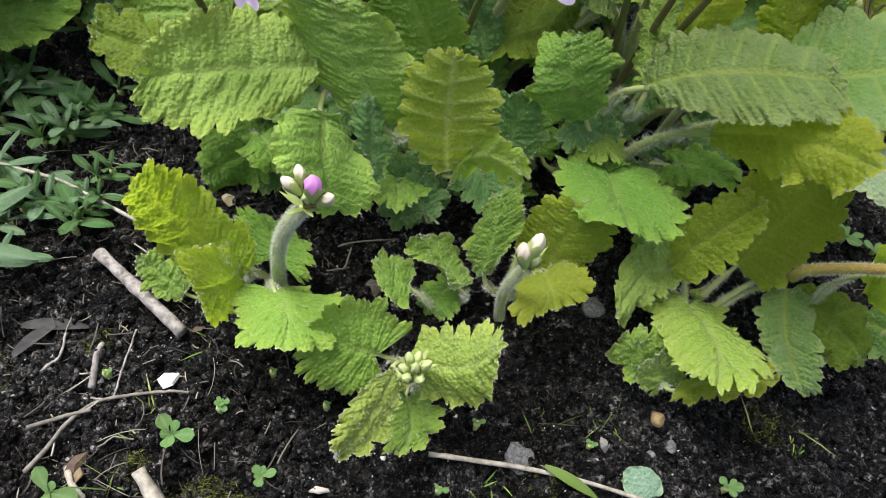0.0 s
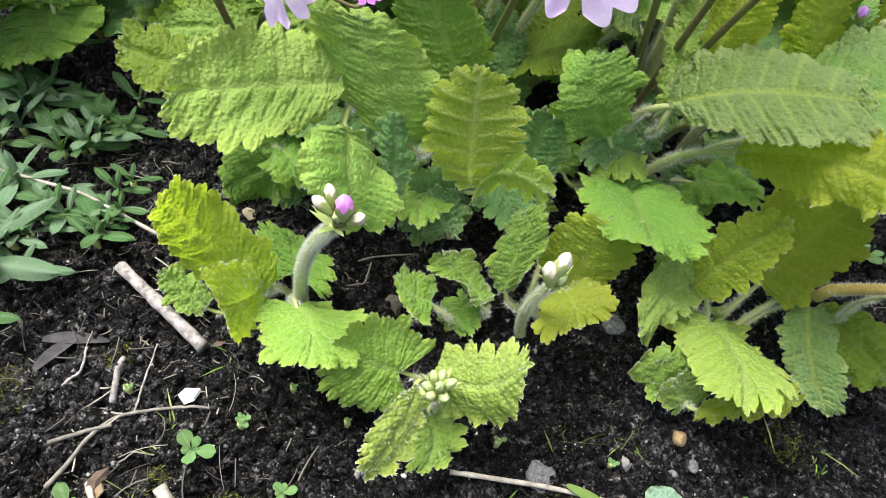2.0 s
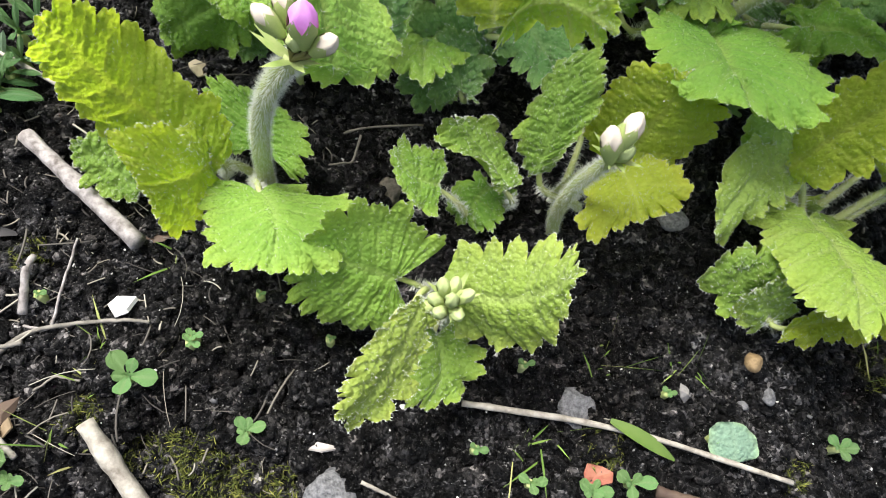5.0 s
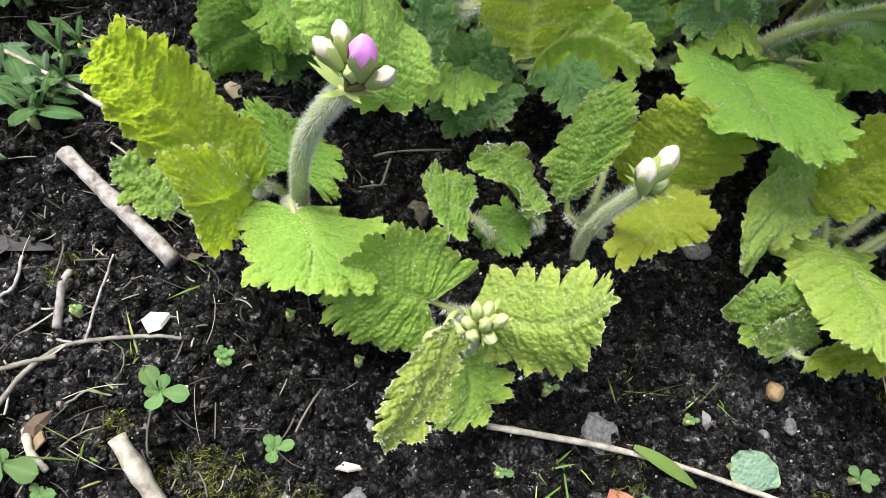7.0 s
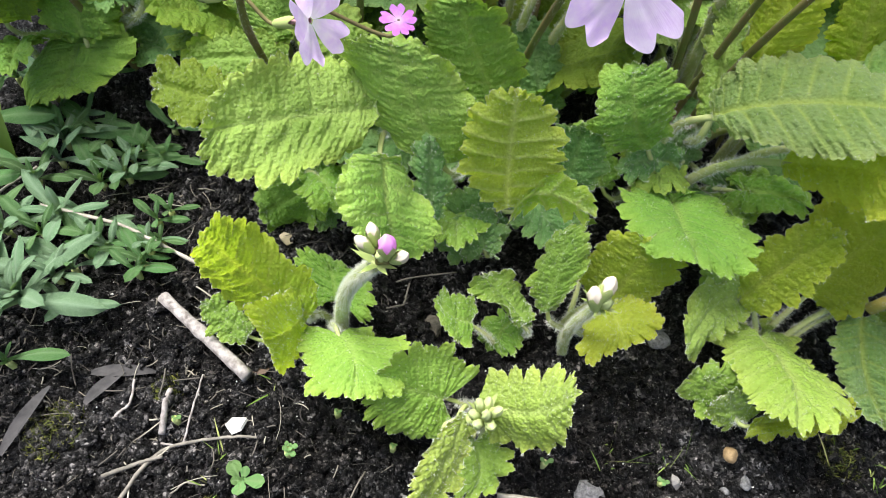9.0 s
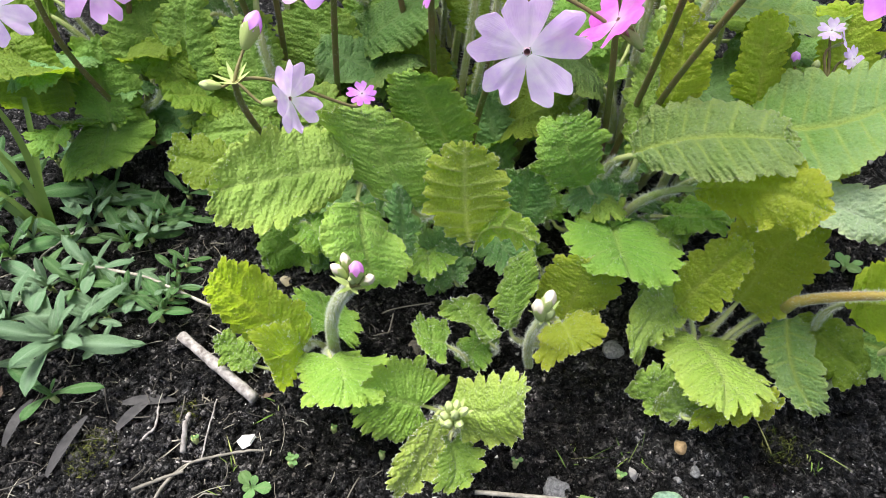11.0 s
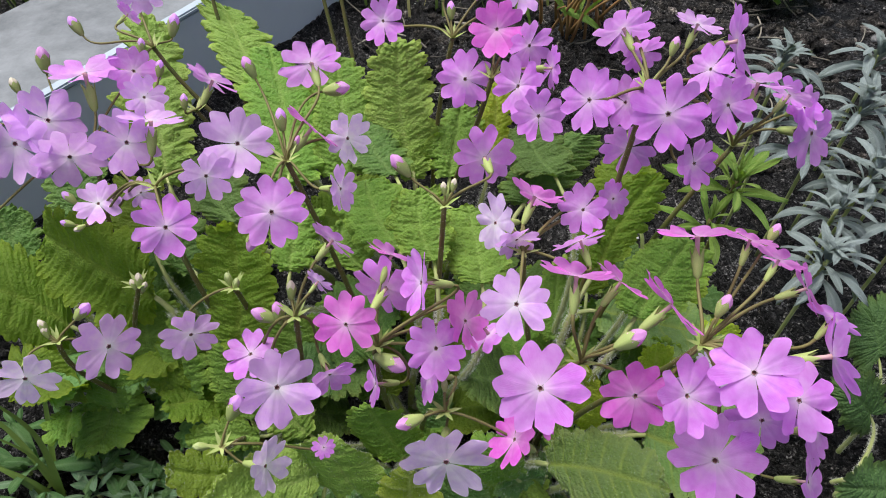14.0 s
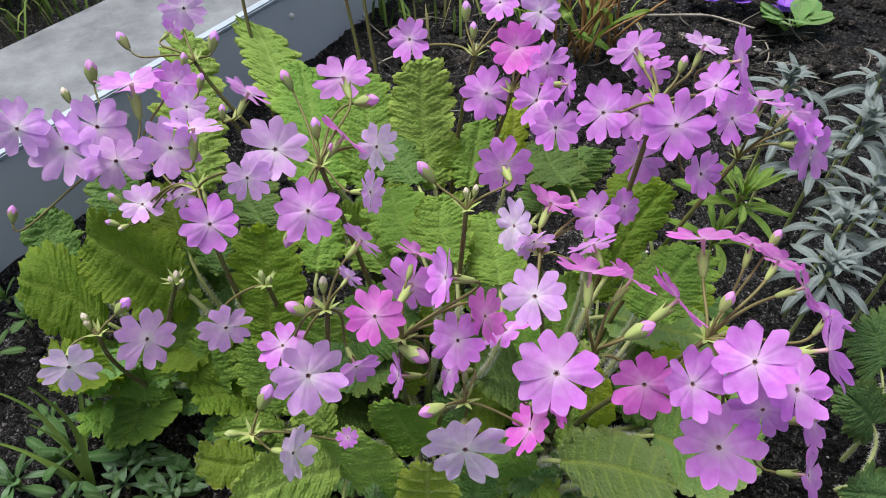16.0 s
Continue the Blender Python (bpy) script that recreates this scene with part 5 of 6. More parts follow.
flower("n0", (-0.0911, 0.2388, 0.1737), (0.5969, -0.7579, 0.2632), 0.0138, 0.25)
# buds: stem, centre, pointing, length, depth of pink
bud("n0", (-0.1732, 0.2426, 0.1622), (0.1289, 0.559, 0.8191), 0.0057, 0.7)
bud("n0", (-0.1566, 0.3257, 0.1854), (-0.0867, 0.5646, 0.8208), 0.0088, 0.7)
bud("nt", (-0.1353, 0.3276, 0.2011), (-0.5005, 0.4779, 0.7218), 0.0069, 0.6)
bud("n0", (-0.1589, 0.2993, 0.1881), (-0.3784, 0.5287, 0.7598), 0.0055, 0)
bud("nt", (-0.1022, 0.3149, 0.1967), (0.0212, 0.5651, 0.8248), 0.0051, 0.6)
bud("nt", (-0.0903, 0.331, 0.1982), (0.2326, 0.5467, 0.8044), 0.0076, 0.6)
bud("n0", (-0.0922, 0.3027, 0.1923), (0.2326, 0.5467, 0.8044), 0.0055, 0.6)
bud("nv", (-0.082, 0.2913, 0.1818), (0.0212, 0.5651, 0.8248), 0.0050, 0.5)
bud("n2", (-0.0412, 0.2652, 0.2156), (-0.4176, 0.5, 0.7587), 0.0063, 0.7)
bud("n2", (-0.006, 0.263, 0.2045), (0.9702, -0.0936, 0.2235), 0.0079, 0.7)
bud("n2", (-0.0275, 0.2433, 0.2063), (-0.0867, 0.5646, 0.8208), 0.0061, 0.6)
bud("n2", (-0.0219, 0.2361, 0.1997), (0.4549, 0.4774, 0.7518), 0.0047, 0.7)
bud("n3", (0.0171, 0.2234, 0.198), (-0.6202, 0.4139, 0.6664), 0.0073, 0.7)
bud("n3", (0.0339, 0.2155, 0.1923), (-0.0867, 0.5646, 0.8208), 0.0036, 0)
bud("n3", (0.0378, 0.2163, 0.1931), (0.2326, 0.5467, 0.8044), 0.0036, 0)
bud("n1", (-0.1268, 0.2462, 0.1663), (-0.674, 0.3641, 0.6428), 0.0052, 0.5)
bud("n1", (-0.1283, 0.2379, 0.1585), (-0.9235, 0.0368, 0.3817), 0.0042, 0.3)
bud("n1", (-0.122, 0.2344, 0.1581), (-0.8266, -0.5558, -0.0886), 0.0036, 0)
bud("n2", (-0.0331, 0.1879, 0.1955), (-0.2614, -0.8434, -0.4693), 0.0054, 0.7)
bud("n5", (-0.0555, 0.2085, 0.1528), (-0.2155, 0.534, 0.8176), 0.0040, 0.1)
bud("n5", (-0.0521, 0.2068, 0.1513), (0.2842, 0.4896, 0.8243), 0.0040, 0.1)
bud("n19", (-0.0985, 0.2192, 0.1416), (0.0212, 0.5651, 0.8248), 0.0047, 0)
bud("n19", (-0.1012, 0.2178, 0.1402), (-0.3223, 0.5193, 0.7915), 0.0036, 0)
bud("n19", (-0.096, 0.2169, 0.1394), (0.3995, 0.4662, 0.7894), 0.0036, 0)
bud("n6", (-0.1227, 0.2103, 0.1329), (0.702, 0.3283, 0.632), 0.0073, 0.6)
bud("n6", (-0.1411, 0.2062, 0.1288), (-0.4176, 0.5, 0.7587), 0.0047, 0)
bud("n6", (-0.1401, 0.2043, 0.127), (-0.283, 0.4628, 0.8401), 0.0042, 0)
bud("n4", (-0.0349, 0.179, 0.1666), (-0.8498, 0.1404, 0.5081), 0.0071, 0.7)
bud("n4", (-0.0287, 0.1799, 0.1676), (-0.137, 0.4754, 0.869), 0.0062, 0.7)
bud("n4", (-0.0224, 0.1827, 0.1771), (0.0212, 0.5651, 0.8248), 0.0048, 0)
bud("n17", (-0.0517, 0.1652, 0.1262), (0.4549, 0.4774, 0.7518), 0.0086, 0.6)
bud("n17", (-0.0683, 0.1547, 0.112), (-0.9701, -0.0432, 0.2389), 0.0048, 0.2)
bud("n7", (0.0135, 0.1578, 0.1627), (0.8763, -0.4747, -0.0814), 0.0085, 0.7)
bud("n8", (0.0169, 0.1415, 0.1503), (-0.9365, -0.3502, 0.0201), 0.0071, 0.7)
bud("n8", (0.0309, 0.1541, 0.154), (0.0212, 0.5651, 0.8248), 0.0034, 0.1)
bud("n9", (0.0844, 0.1372, 0.2049), (0.8512, 0.1656, 0.498), 0.0069, 0.75)
bud("n11", (0.1146, 0.1487, 0.2037), (0.4549, 0.4774, 0.7518), 0.0054, 0.7)
bud("n11", (0.1457, 0.1829, 0.1966), (0.4549, 0.4774, 0.7518), 0.0050, 0.7)
bud("n10", (0.116, 0.2364, 0.2364), (0.3295, 0.5293, 0.7819), 0.0047, 0.7)
bud("n11", (0.1439, 0.1219, 0.1751), (0.8744, -0.0059, 0.4852), 0.0033, 0.1)
bud("nb", (0.042, 0.3128, 0.2108), (0.0212, 0.5651, 0.8248), 0.0055, 0.6)
bud("nb", (0.0387, 0.3199, 0.2173), (0.0212, 0.5651, 0.8248), 0.0066, 0.6)
# ---- flower buds of the young shoots ----
stem("shoot bud", "fl", (-0.0227, 0.0948, 0.0816), root=(-0.046, 0.108), thick=0.0020, fuzz=5200, long_hair=0.0013, mat=PETIOLE, elbow=((0.0, 0.002, 0.026), (-0.010, 0.002, -0.013)))
bud("shoot bud", (-0.0199, 0.0938, 0.0923), (0.05, 0.1, 0.99), 0.0062, 0.7)
bud("shoot bud", (-0.0259, 0.0954, 0.0904), (-0.6, 0.2, 0.7), 0.0045, 0.0)
bud("shoot bud", (-0.0165, 0.0926, 0.0888), (0.6, -0.1, 0.7), 0.0045, 0.0)
bud("shoot bud", (-0.0237, 0.0990, 0.0899), (-0.2, 0.5, 0.8), 0.0045, 0.0)
bud("shoot bud", (-0.0213, 0.0936, 0.0877), (-0.1, -0.6, 0.8), 0.0046, 0.1)
stem("low bud", "fc", (0.0081, 0.0737, 0.0291), root=(0.008, 0.074), thick=0.0018, fuzz=900, long_hair=0.0011, mat=PETIOLE)
for at, d in (((0.0059, 0.0747, 0.0359), (-0.2, 0.4, 0.8)), ((0.0053, 0.0694, 0.0336), (-0.4, -0.4, 0.8)), ((0.0091, 0.0688, 0.0348), (0.2, -0.6, 0.7)),
              ((0.0107, 0.0722, 0.0374), (0.6, 0.1, 0.7)), ((0.0043, 0.0723, 0.0337), (-0.6, 0.0, 0.7)), ((0.0076, 0.0710, 0.0378), (0.0, 0.0, 1.0)), ((0.0084, 0.0751, 0.0352), (0.2, 0.6, 0.7))):
    bud("low bud", at, d, 0.0044, 0.15)
stem("tall bud", "sd", (0.0404, 0.0995, 0.0515), root=(0.034, 0.104), thick=0.0016, fuzz=2200, long_hair=0.0014, mat=PETIOLE, elbow=((-0.003, 0.002, 0.016), (-0.005, 0.0, -0.010)))
bud("tall bud", (0.0371, 0.0985, 0.0596), (-0.2, 0.3, 0.9), 0.0066, 0.0)
bud("tall bud", (0.0407, 0.1004, 0.0617), (0.3, 0.4, 0.85), 0.0066, 0.0)
bud("tall bud", (0.0410, 0.0981, 0.0564), (0.2, -0.2, 0.95), 0.0055, 0.15)

# thick rusty stalk of the large lime leaf
path = bezier([(0.1296, 0.1051, 0.0455), (0.1344, 0.1005, 0.0571), (0.1433, 0.0930, 0.0690), (0.1541, 0.0800, 0.0868)], 20)
path[0][2] -= 0.004
v_, f_ = tube(path, np.linspace(0.0020, 0.0012, 20), 10)
ob = part("petiole", mesh("petiole", v_, f_), RUSTY, PLANT["rd"], "thick rusty orange leaf stalk")
v_, f_ = hairs(random.Random(3), path, 0.0017, 1500, 0.0012)
part("fuzz", mesh("fuzz", v_, f_, smooth=False), HAIR, ob)

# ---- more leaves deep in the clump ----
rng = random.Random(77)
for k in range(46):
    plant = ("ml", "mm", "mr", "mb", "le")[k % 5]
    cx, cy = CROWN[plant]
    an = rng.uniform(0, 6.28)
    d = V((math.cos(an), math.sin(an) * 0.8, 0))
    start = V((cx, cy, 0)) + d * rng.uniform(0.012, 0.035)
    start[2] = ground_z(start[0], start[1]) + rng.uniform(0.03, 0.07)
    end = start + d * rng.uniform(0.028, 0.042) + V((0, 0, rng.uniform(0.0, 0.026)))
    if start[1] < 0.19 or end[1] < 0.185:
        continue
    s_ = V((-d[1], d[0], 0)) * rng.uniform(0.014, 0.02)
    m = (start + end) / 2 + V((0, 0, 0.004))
    # mostly O, whose green is darkened to stand for shade
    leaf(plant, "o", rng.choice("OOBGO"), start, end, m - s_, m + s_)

rng = random.Random(79)
for k in range(18):
    x, y = rng.uniform(0.05, 0.185), rng.uniform(0.205, 0.29)
    start = on_ground(x, y, rng.uniform(0.02, 0.055))
    an = rng.uniform(-2.9, 0.4)
    d = V((math.cos(an), math.sin(an), 0))
    long = rng.uniform(0.026, 0.040)
    end = start + d * long + V((0, 0, rng.uniform(-0.002, 0.016)))
    s_ = V((-d[1], d[0], 0)) * long * rng.uniform(0.34, 0.44)
    m = (start + end) / 2 + V((0, 0, 0.004))
    leaf(("mr", "mb")[k % 2], "o", rng.choice("OMGLB"), start, end, m - s_, m + s_, root=(x - d[0] * 0.014, y - d[1] * 0.014))
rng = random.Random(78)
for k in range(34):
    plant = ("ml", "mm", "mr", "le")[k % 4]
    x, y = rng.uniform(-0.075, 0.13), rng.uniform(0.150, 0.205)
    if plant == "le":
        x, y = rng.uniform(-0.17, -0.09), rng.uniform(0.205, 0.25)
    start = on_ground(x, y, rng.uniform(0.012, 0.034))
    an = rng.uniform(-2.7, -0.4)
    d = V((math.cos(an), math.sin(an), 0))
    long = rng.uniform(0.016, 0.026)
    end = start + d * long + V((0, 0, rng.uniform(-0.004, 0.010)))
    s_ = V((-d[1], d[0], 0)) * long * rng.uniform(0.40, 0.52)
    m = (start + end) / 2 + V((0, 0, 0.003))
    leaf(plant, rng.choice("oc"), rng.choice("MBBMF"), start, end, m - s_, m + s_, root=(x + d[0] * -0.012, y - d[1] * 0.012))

# ---- silvery ground cover ----


def unit_leaf(seed, ratio, arch):
    """A small plain leaf of unit length along x, folded along its midrib."""
    rng = random.Random(seed)
    nu, nv = 10, 7
    u = np.linspace(0, 1, nu)[:, None]
    v = np.linspace(-1, 1, nv)[None, :]
    w = ratio * (0.16 + 0.84 * np.clip(u / 0.6, 0, 1) ** 1.3) * np.sqrt(np.clip(1 - (np.clip(u - 0.55, 0, 1) / 0.45) ** 2.4, 0, 1))
    f = frac_noise(rng, 3, 5)
    z = arch * (u - 1.15 * u * u) + 0.5 * ratio * np.abs(v) * (1 - 0.6 * u) * 0.5 + 0.03 * f(u, v)
    pos = np.stack([u * np.ones_like(v), v * w, z * np.ones_like(v)], -1).reshape(-1, 3)
    vein = (np.exp(-(v / 0.2) ** 2) * np.ones_like(u)).ravel()
    return mesh("leaf", pos, grid_faces(nu, nv), None, vein)


SMALL = {}
for key, ratio, arch in (("S", 0.125, 0.40), ("C", 0.135, 0.30), ("K", 0.33, 0.16), ("P", 0.098, 0.95), ("Q", 0.09, 0.35)):
    SMALL[key] = [unit_leaf(k * 7 + 1, ratio * (0.9 + 0.1 * k), arch * (0.8 + 0.25 * k)) for k in range(3)]
    for me in SMALL[key]:
        me.materials.append(LEAF[{"P": "S", "Q": "L", "S": "Z"}.get(key, key)])


def rosette(name, at, n, long, key, label, category, group, lo=10, hi=75, seed=0, lift=0.0, stalk=0.0):
    """A whorl of small leaves, the inner ones more upright."""
    rng = random.Random(seed * 31 + n)
    foot = on_ground(at[0], at[1], 0.0)
    top = V(at) if len(at) == 3 else foot + V((0, 0, 0.002 + lift))
    ob = thing(name, tuple(foot), label, category, group)
    if top[2] - foot[2] > 0.003:
        v_, f_ = tube(bezier([foot - V((0, 0, 0.003)), foot + (top - foot) * 0.4, top - V((0, 0, 0.004)), top], 8), 0.0012, 6)
        part("stem", mesh("stem", v_, f_), PETIOLE if key != "Q" else STALK, ob)
    for k in range(n):
        f = k / max(1, n - 1)
        turn = k * 2.4 + rng.uniform(-0.3, 0.3)
        up = lo + (hi - lo) * f + rng.uniform(-9, 9)
        size = long * (1.0 - 0.5 * f) * rng.uniform(0.8, 1.15)
        base = top - V((0, 0, stalk * (1 - f)))
        m = Matrix.Translation(tuple(base)) @ Matrix.Rotation(turn, 4, "Z") @ Matrix.Rotation(radians(-up), 4, "Y") @ Matrix.Rotation(rng.uniform(-0.4, 0.4), 4, "X") @ Matrix.Diagonal((size, size, size, 1))
        o = new("leaf", SMALL[key][k % 3])
        o.parent = ob
        o.matrix_parent_inverse = HOME[ob.name].inverted()
        o.matrix_basis = m
    return ob


COVER = "low ground cover plant with narrow grey-green downy leaves"
spots = [((-0.1492, 0.1171), 15, .027, "S"), ((-0.1730, 0.1275), 11, .024, "S"), ((-0.1632, 0.1440), 9, .020, "S"), ((-0.1527, 0.1861), 9, .019, "C"),
         ((-0.1826, 0.1878), 9, .022, "C"), ((-0.1304, 0.1708), 7, .018, "C"), ((-0.1858, 0.1617), 8, .020, "C"), ((-0.1105, 0.1312), 8, .012, "C"),
         ((-0.1294, 0.1398), 7, .013, "C"), ((-0.1630, 0.2073), 8, .016, "S"), ((-0.1753, 0.1056), 8, .020, "S"), ((-0.1483, 0.0949), 6, .016, "C"),
         ((-0.1456, 0.1934), 7, .016, "C"), ((-0.1579, 0.1655), 8, .018, "C"), ((-0.1101, 0.1496), 6, .011, "C"), ((-0.1965, 0.1394), 9, .022, "S"),
         ((-0.1217, 0.1815), 7, .013, "C"), ((-0.1128, 0.1926), 6, .013, "C"), ((-0.1466, 0.2156), 7, .013, "C"), ((-0.2103, 0.1744), 9, .021, "C"),
         ((-0.1758, 0.1674), 6, .015, "S"), ((-0.2002, 0.1211), 9, .021, "S"), ((-0.1782, 0.2128), 7, .014, "C"), ((-0.2025, 0.2099), 8, .016, "C"),
         ((-0.1528, 0.1841), 8, .015, "S"), ((-0.1894, 0.1861), 8, .017, "C"), ((-0.1140, 0.1789), 7, .014, "C"), ((-0.2111, 0.1771), 8, .017, "S"),
         ((-0.2405, 0.2784), 9, .017, "C"), ((-0.2619, 0.2965), 9, .017, "C"), ((-0.2516, 0.2532), 8, .017, "C"), ((-0.0953, 0.1809), 5, .011, "C"),
         ((-0.1439, 0.1492), 9, .017, "S"), ((-0.1352, 0.1667), 8, .016, "C"), ((-0.1180, 0.1546), 7, .015, "S"), ((-0.1358, 0.1295), 8, .016, "S"), ((-0.1288, 0.1806), 8, .016, "C"),
         ((-0.1126, 0.1758), 6, .013, "C"), ((-0.1519, 0.1747), 8, .017, "S"), ((-0.1256, 0.1388), 7, .015, "S"), ((-0.1146, 0.1981), 7, .015, "C"), ((-0.1100, 0.1364), 4, .009, "C"), ((-0.1588, 0.1953), 8, .018, "S"), ((-0.1208, 0.1553), 7, .016, "C"), ((-0.1121, 0.1403), 6, .013, "S"), ((-0.1253, 0.1685), 7, .016, "S"), ((-0.1127, 0.1699), 6, .014, "C"), ((-0.1134, 0.1285), 5, .011, "C"), ((-0.1063, 0.1539), 4, .010, "C"), ((-0.1254, 0.1418), 7, .016, "S"),
         ((-0.1379, 0.1864), 7, .016, "C"), ((-0.1225, 0.1730), 6, .014, "S"), ((-0.1232, 0.1542), 6, .014, "C"), ((-0.1347, 0.1470), 7, .015, "S"), ((-0.1067, 0.1402), 4, .010, "C"), ((-0.1221, 0.1293), 5, .012, "S"),
         ((-0.1396, 0.1247), 7, .015, "S"), ((-0.1326, 0.1355), 7, .014, "C"), ((-0.1216, 0.1224), 6, .013, "S"), ((-0.1156, 0.1352), 6, .012, "C"), ((-0.1331, 0.1148), 7, .014, "S"), ((-0.1077, 0.1261), 5, .010, "C"), ((-0.1483, 0.1416), 7, .015, "C")]
for k, (at, n, long, key) in enumerate(spots):
    if k % 3 == 1 and k > 28:
        continue
    rosette("ground_cover_plant", at, max(5, n - 1), long * 1.3, key, COVER, "ground cover", "ground cover plants", 14, 78, k, 0.002)

# ---- silver-leaved plants and the spiky shoot beyond the clump ----
SILVER = "upright plant with whorls of narrow silver-grey leaves"
for k, (at, n, long) in enumerate([((0.2563, 0.3870, 0.1262), 22, .036), ((0.2578, 0.3254, 0.1098), 20, .034), ((0.2894, 0.3452, 0.1219), 22, .036), ((0.2298, 0.2418, 0.1065), 30, .032),
                                   ((0.2802, 0.3010, 0.1078), 22, .035), ((0.3317, 0.4052, 0.1171), 20, .036), ((0.2570, 0.2832, 0.1004), 20, .032), ((0.2411, 0.3480, 0.1169), 18, .030),
                                   ((0.2935, 0.2707, 0.1003), 22, .034), ((0.3391, 0.3469, 0.1038), 22, .036)]):
    rosette("silver_plant", at, n, long, "P", SILVER, "garden plant", "silver plants", -25, 80, k + 50, 0, 0.014)
rosette("lily_shoot", (0.1916, 0.2835, 0.1243), 20, .036, "Q", "spiky green shoot with narrow pointed leaves", "garden plant", "", -5, 75, 91, 0, 0.012)
rosette("lily_shoot", (0.1792, 0.2725, 0.1069), 12, .030, "Q", "spiky green shoot with narrow pointed leaves", "garden plant", "", -5, 70, 92, 0, 0.012)

# ---- grass blades beside the ground cover ----


def strip(path, widths, normal):
    path = np.asarray(path, float)
    tan = np.gradient(path, axis=0)
    verts = []
    for p, t, w in zip(path, tan, widths):
        s_ = unit(np.cross(t, normal)) * w
        up = unit(np.cross(s_, t)) * abs(w) * 0.35
        verts += [p - s_ + up, p, p + s_ + up]
    return verts, grid_faces(len(path), 3)


tuft = thing("grass_tuft", tuple(on_ground(*(-0.1730, 0.1765))), "tuft of arching flat green grass blades", "grass")
for a_, b_, c_, w in (((-0.1727, 0.1754, 0.0118), (-0.1617, 0.1862, 0.0705), (-0.1744, 0.1892, 0.0980), .0030), ((-0.1713, 0.1753, 0.0118), (-0.1718, 0.1838, 0.0498), (-0.1852, 0.1851, 0.0698), .0022),
                      ((-0.1733, 0.1743, 0.0110), (-0.1805, 0.1776, 0.0387), (-0.2002, 0.1813, 0.0543), .0022), ((-0.1778, 0.1789, 0.0120), (-0.1680, 0.2092, 0.0693), (-0.1759, 0.2268, 0.0891), .0024),
                      ((-0.1726, 0.1777, 0.0195), (-0.1874, 0.1976, 0.0653), (-0.2068, 0.1994, 0.0802), .0024), ((-0.1758, 0.1732, 0.0153), (-0.1940, 0.1829, 0.0445), (-0.2167, 0.1842, 0.0591), .0026)):
    path = bezier([a_, V(a_) + (V(b_) - V(a_)) * 0.9, b_, c_], 16)
    path[0][2] = on_ground(*path[0][:2])[2]
    v_, f_ = strip(path, w * 0.75 * np.linspace(1, 0.2, 16), V((0.2, -0.5, 1)))
    part("blade", mesh("blade", v_, f_), BLADE, tuft)

# ---- what lies on the soil ----


def lying(name, points, r0, r1, mat, label, category, lift=0.0, rough=0.12, group="", wander=0.0):
    rng = random.Random(len(name) + int(abs(points[0][0]) * 9999))
    pts = np.array([on_ground(*p, lift + r0 * 0.7) for p in points])
    t = np.linspace(0, len(pts) - 1, 7 * len(pts))
    path = np.array([pts[int(k)] * (1 - (k - int(k))) + pts[min(int(k) + 1, len(pts) - 1)] * (k - int(k)) for k in t])
    if len(path) > 9:
        for _ in range(3):
            path[1:-1] = (path[:-2] + path[1:-1] * 2 + path[2:]) / 4
    floor = np.array([on_ground(*q[:2], r0 * 0.8 + 0.0012)[2] for q in path])
    path[:, 2] = np.maximum(path[:, 2], floor)
    for _ in range(6):
        path[1:-1, 2] = (path[:-2, 2] + path[1:-1, 2] * 2 + path[2:, 2]) / 4
    path[:, 2] += np.clip((floor - path[:, 2]).max() * 0.5, 0, 0.002)
    if wander:
        path += np.array([[rng.gauss(0, wander), rng.gauss(0, wander), 0] for _ in path])
    rad = np.linspace(r0, r1, len(path)) * np.array([1 + rng.uniform(-rough, rough) for _ in path])
    v_, f_ = tube(path, rad, 9)
    return solo(name, mesh(name, v_, f_), mat, label, category, group)


lying("stick", [(-0.1030, 0.1199), (-0.0693, 0.0916)], .0021, .0024, WOOD, "weathered grey stick lying on the soil", "stick", 0.0015)
lying("stick", [(-0.0753, 0.0483), (-0.0576, 0.0265)], .0022, .0024, STRAW, "bleached broken stalk lying on the soil", "stick", 0.0012)
lying("straw", [(0.0143, 0.0566), (0.0435, 0.0537), (0.0667, 0.0493), (0.1008, 0.0394)], .0009, .0007, STRAW, "thin bleached straw lying across the soil", "straw", 0.0032)
lying("root", [(-0.1090, 0.0475), (-0.1030, 0.0560), (-0.0985, 0.0655), (-0.0930, 0.0700), (-0.0820, 0.0722), (-0.0710, 0.0728), (-0.0640, 0.0722)], .0008, .0004, ROOT, "pale dry root lying on the soil", "root", 0.001, wander=0.00006)
lying("root", [(-0.1110, 0.0600), (-0.1000, 0.0650), (-0.0940, 0.0668)], .0007, .0006, ROOT, "pale dry root lying on the soil", "root", 0.001, wander=0.00006)
lying("root", [(-0.0970, 0.0720), (-0.0885, 0.0700), (-0.0862, 0.0830), (-0.0840, 0.0920)], .0004, .0003, WOOD, "thin grey root lying on the soil", "root", 0.001, wander=0.00006)
lying("root", [(-0.0905, 0.0560), (-0.0870, 0.0600), (-0.0800, 0.0585)], .0003, .0003, ROOT, "thin pale root lying on the soil", "root", 0.001, wander=0.00006)
lying("root", [(-0.1120, 0.0780), (-0.1070, 0.0830), (-0.1075, 0.0910)], .0005, .0004, WOOD, "thin grey root lying on the soil", "root", 0.001, wander=0.00006)
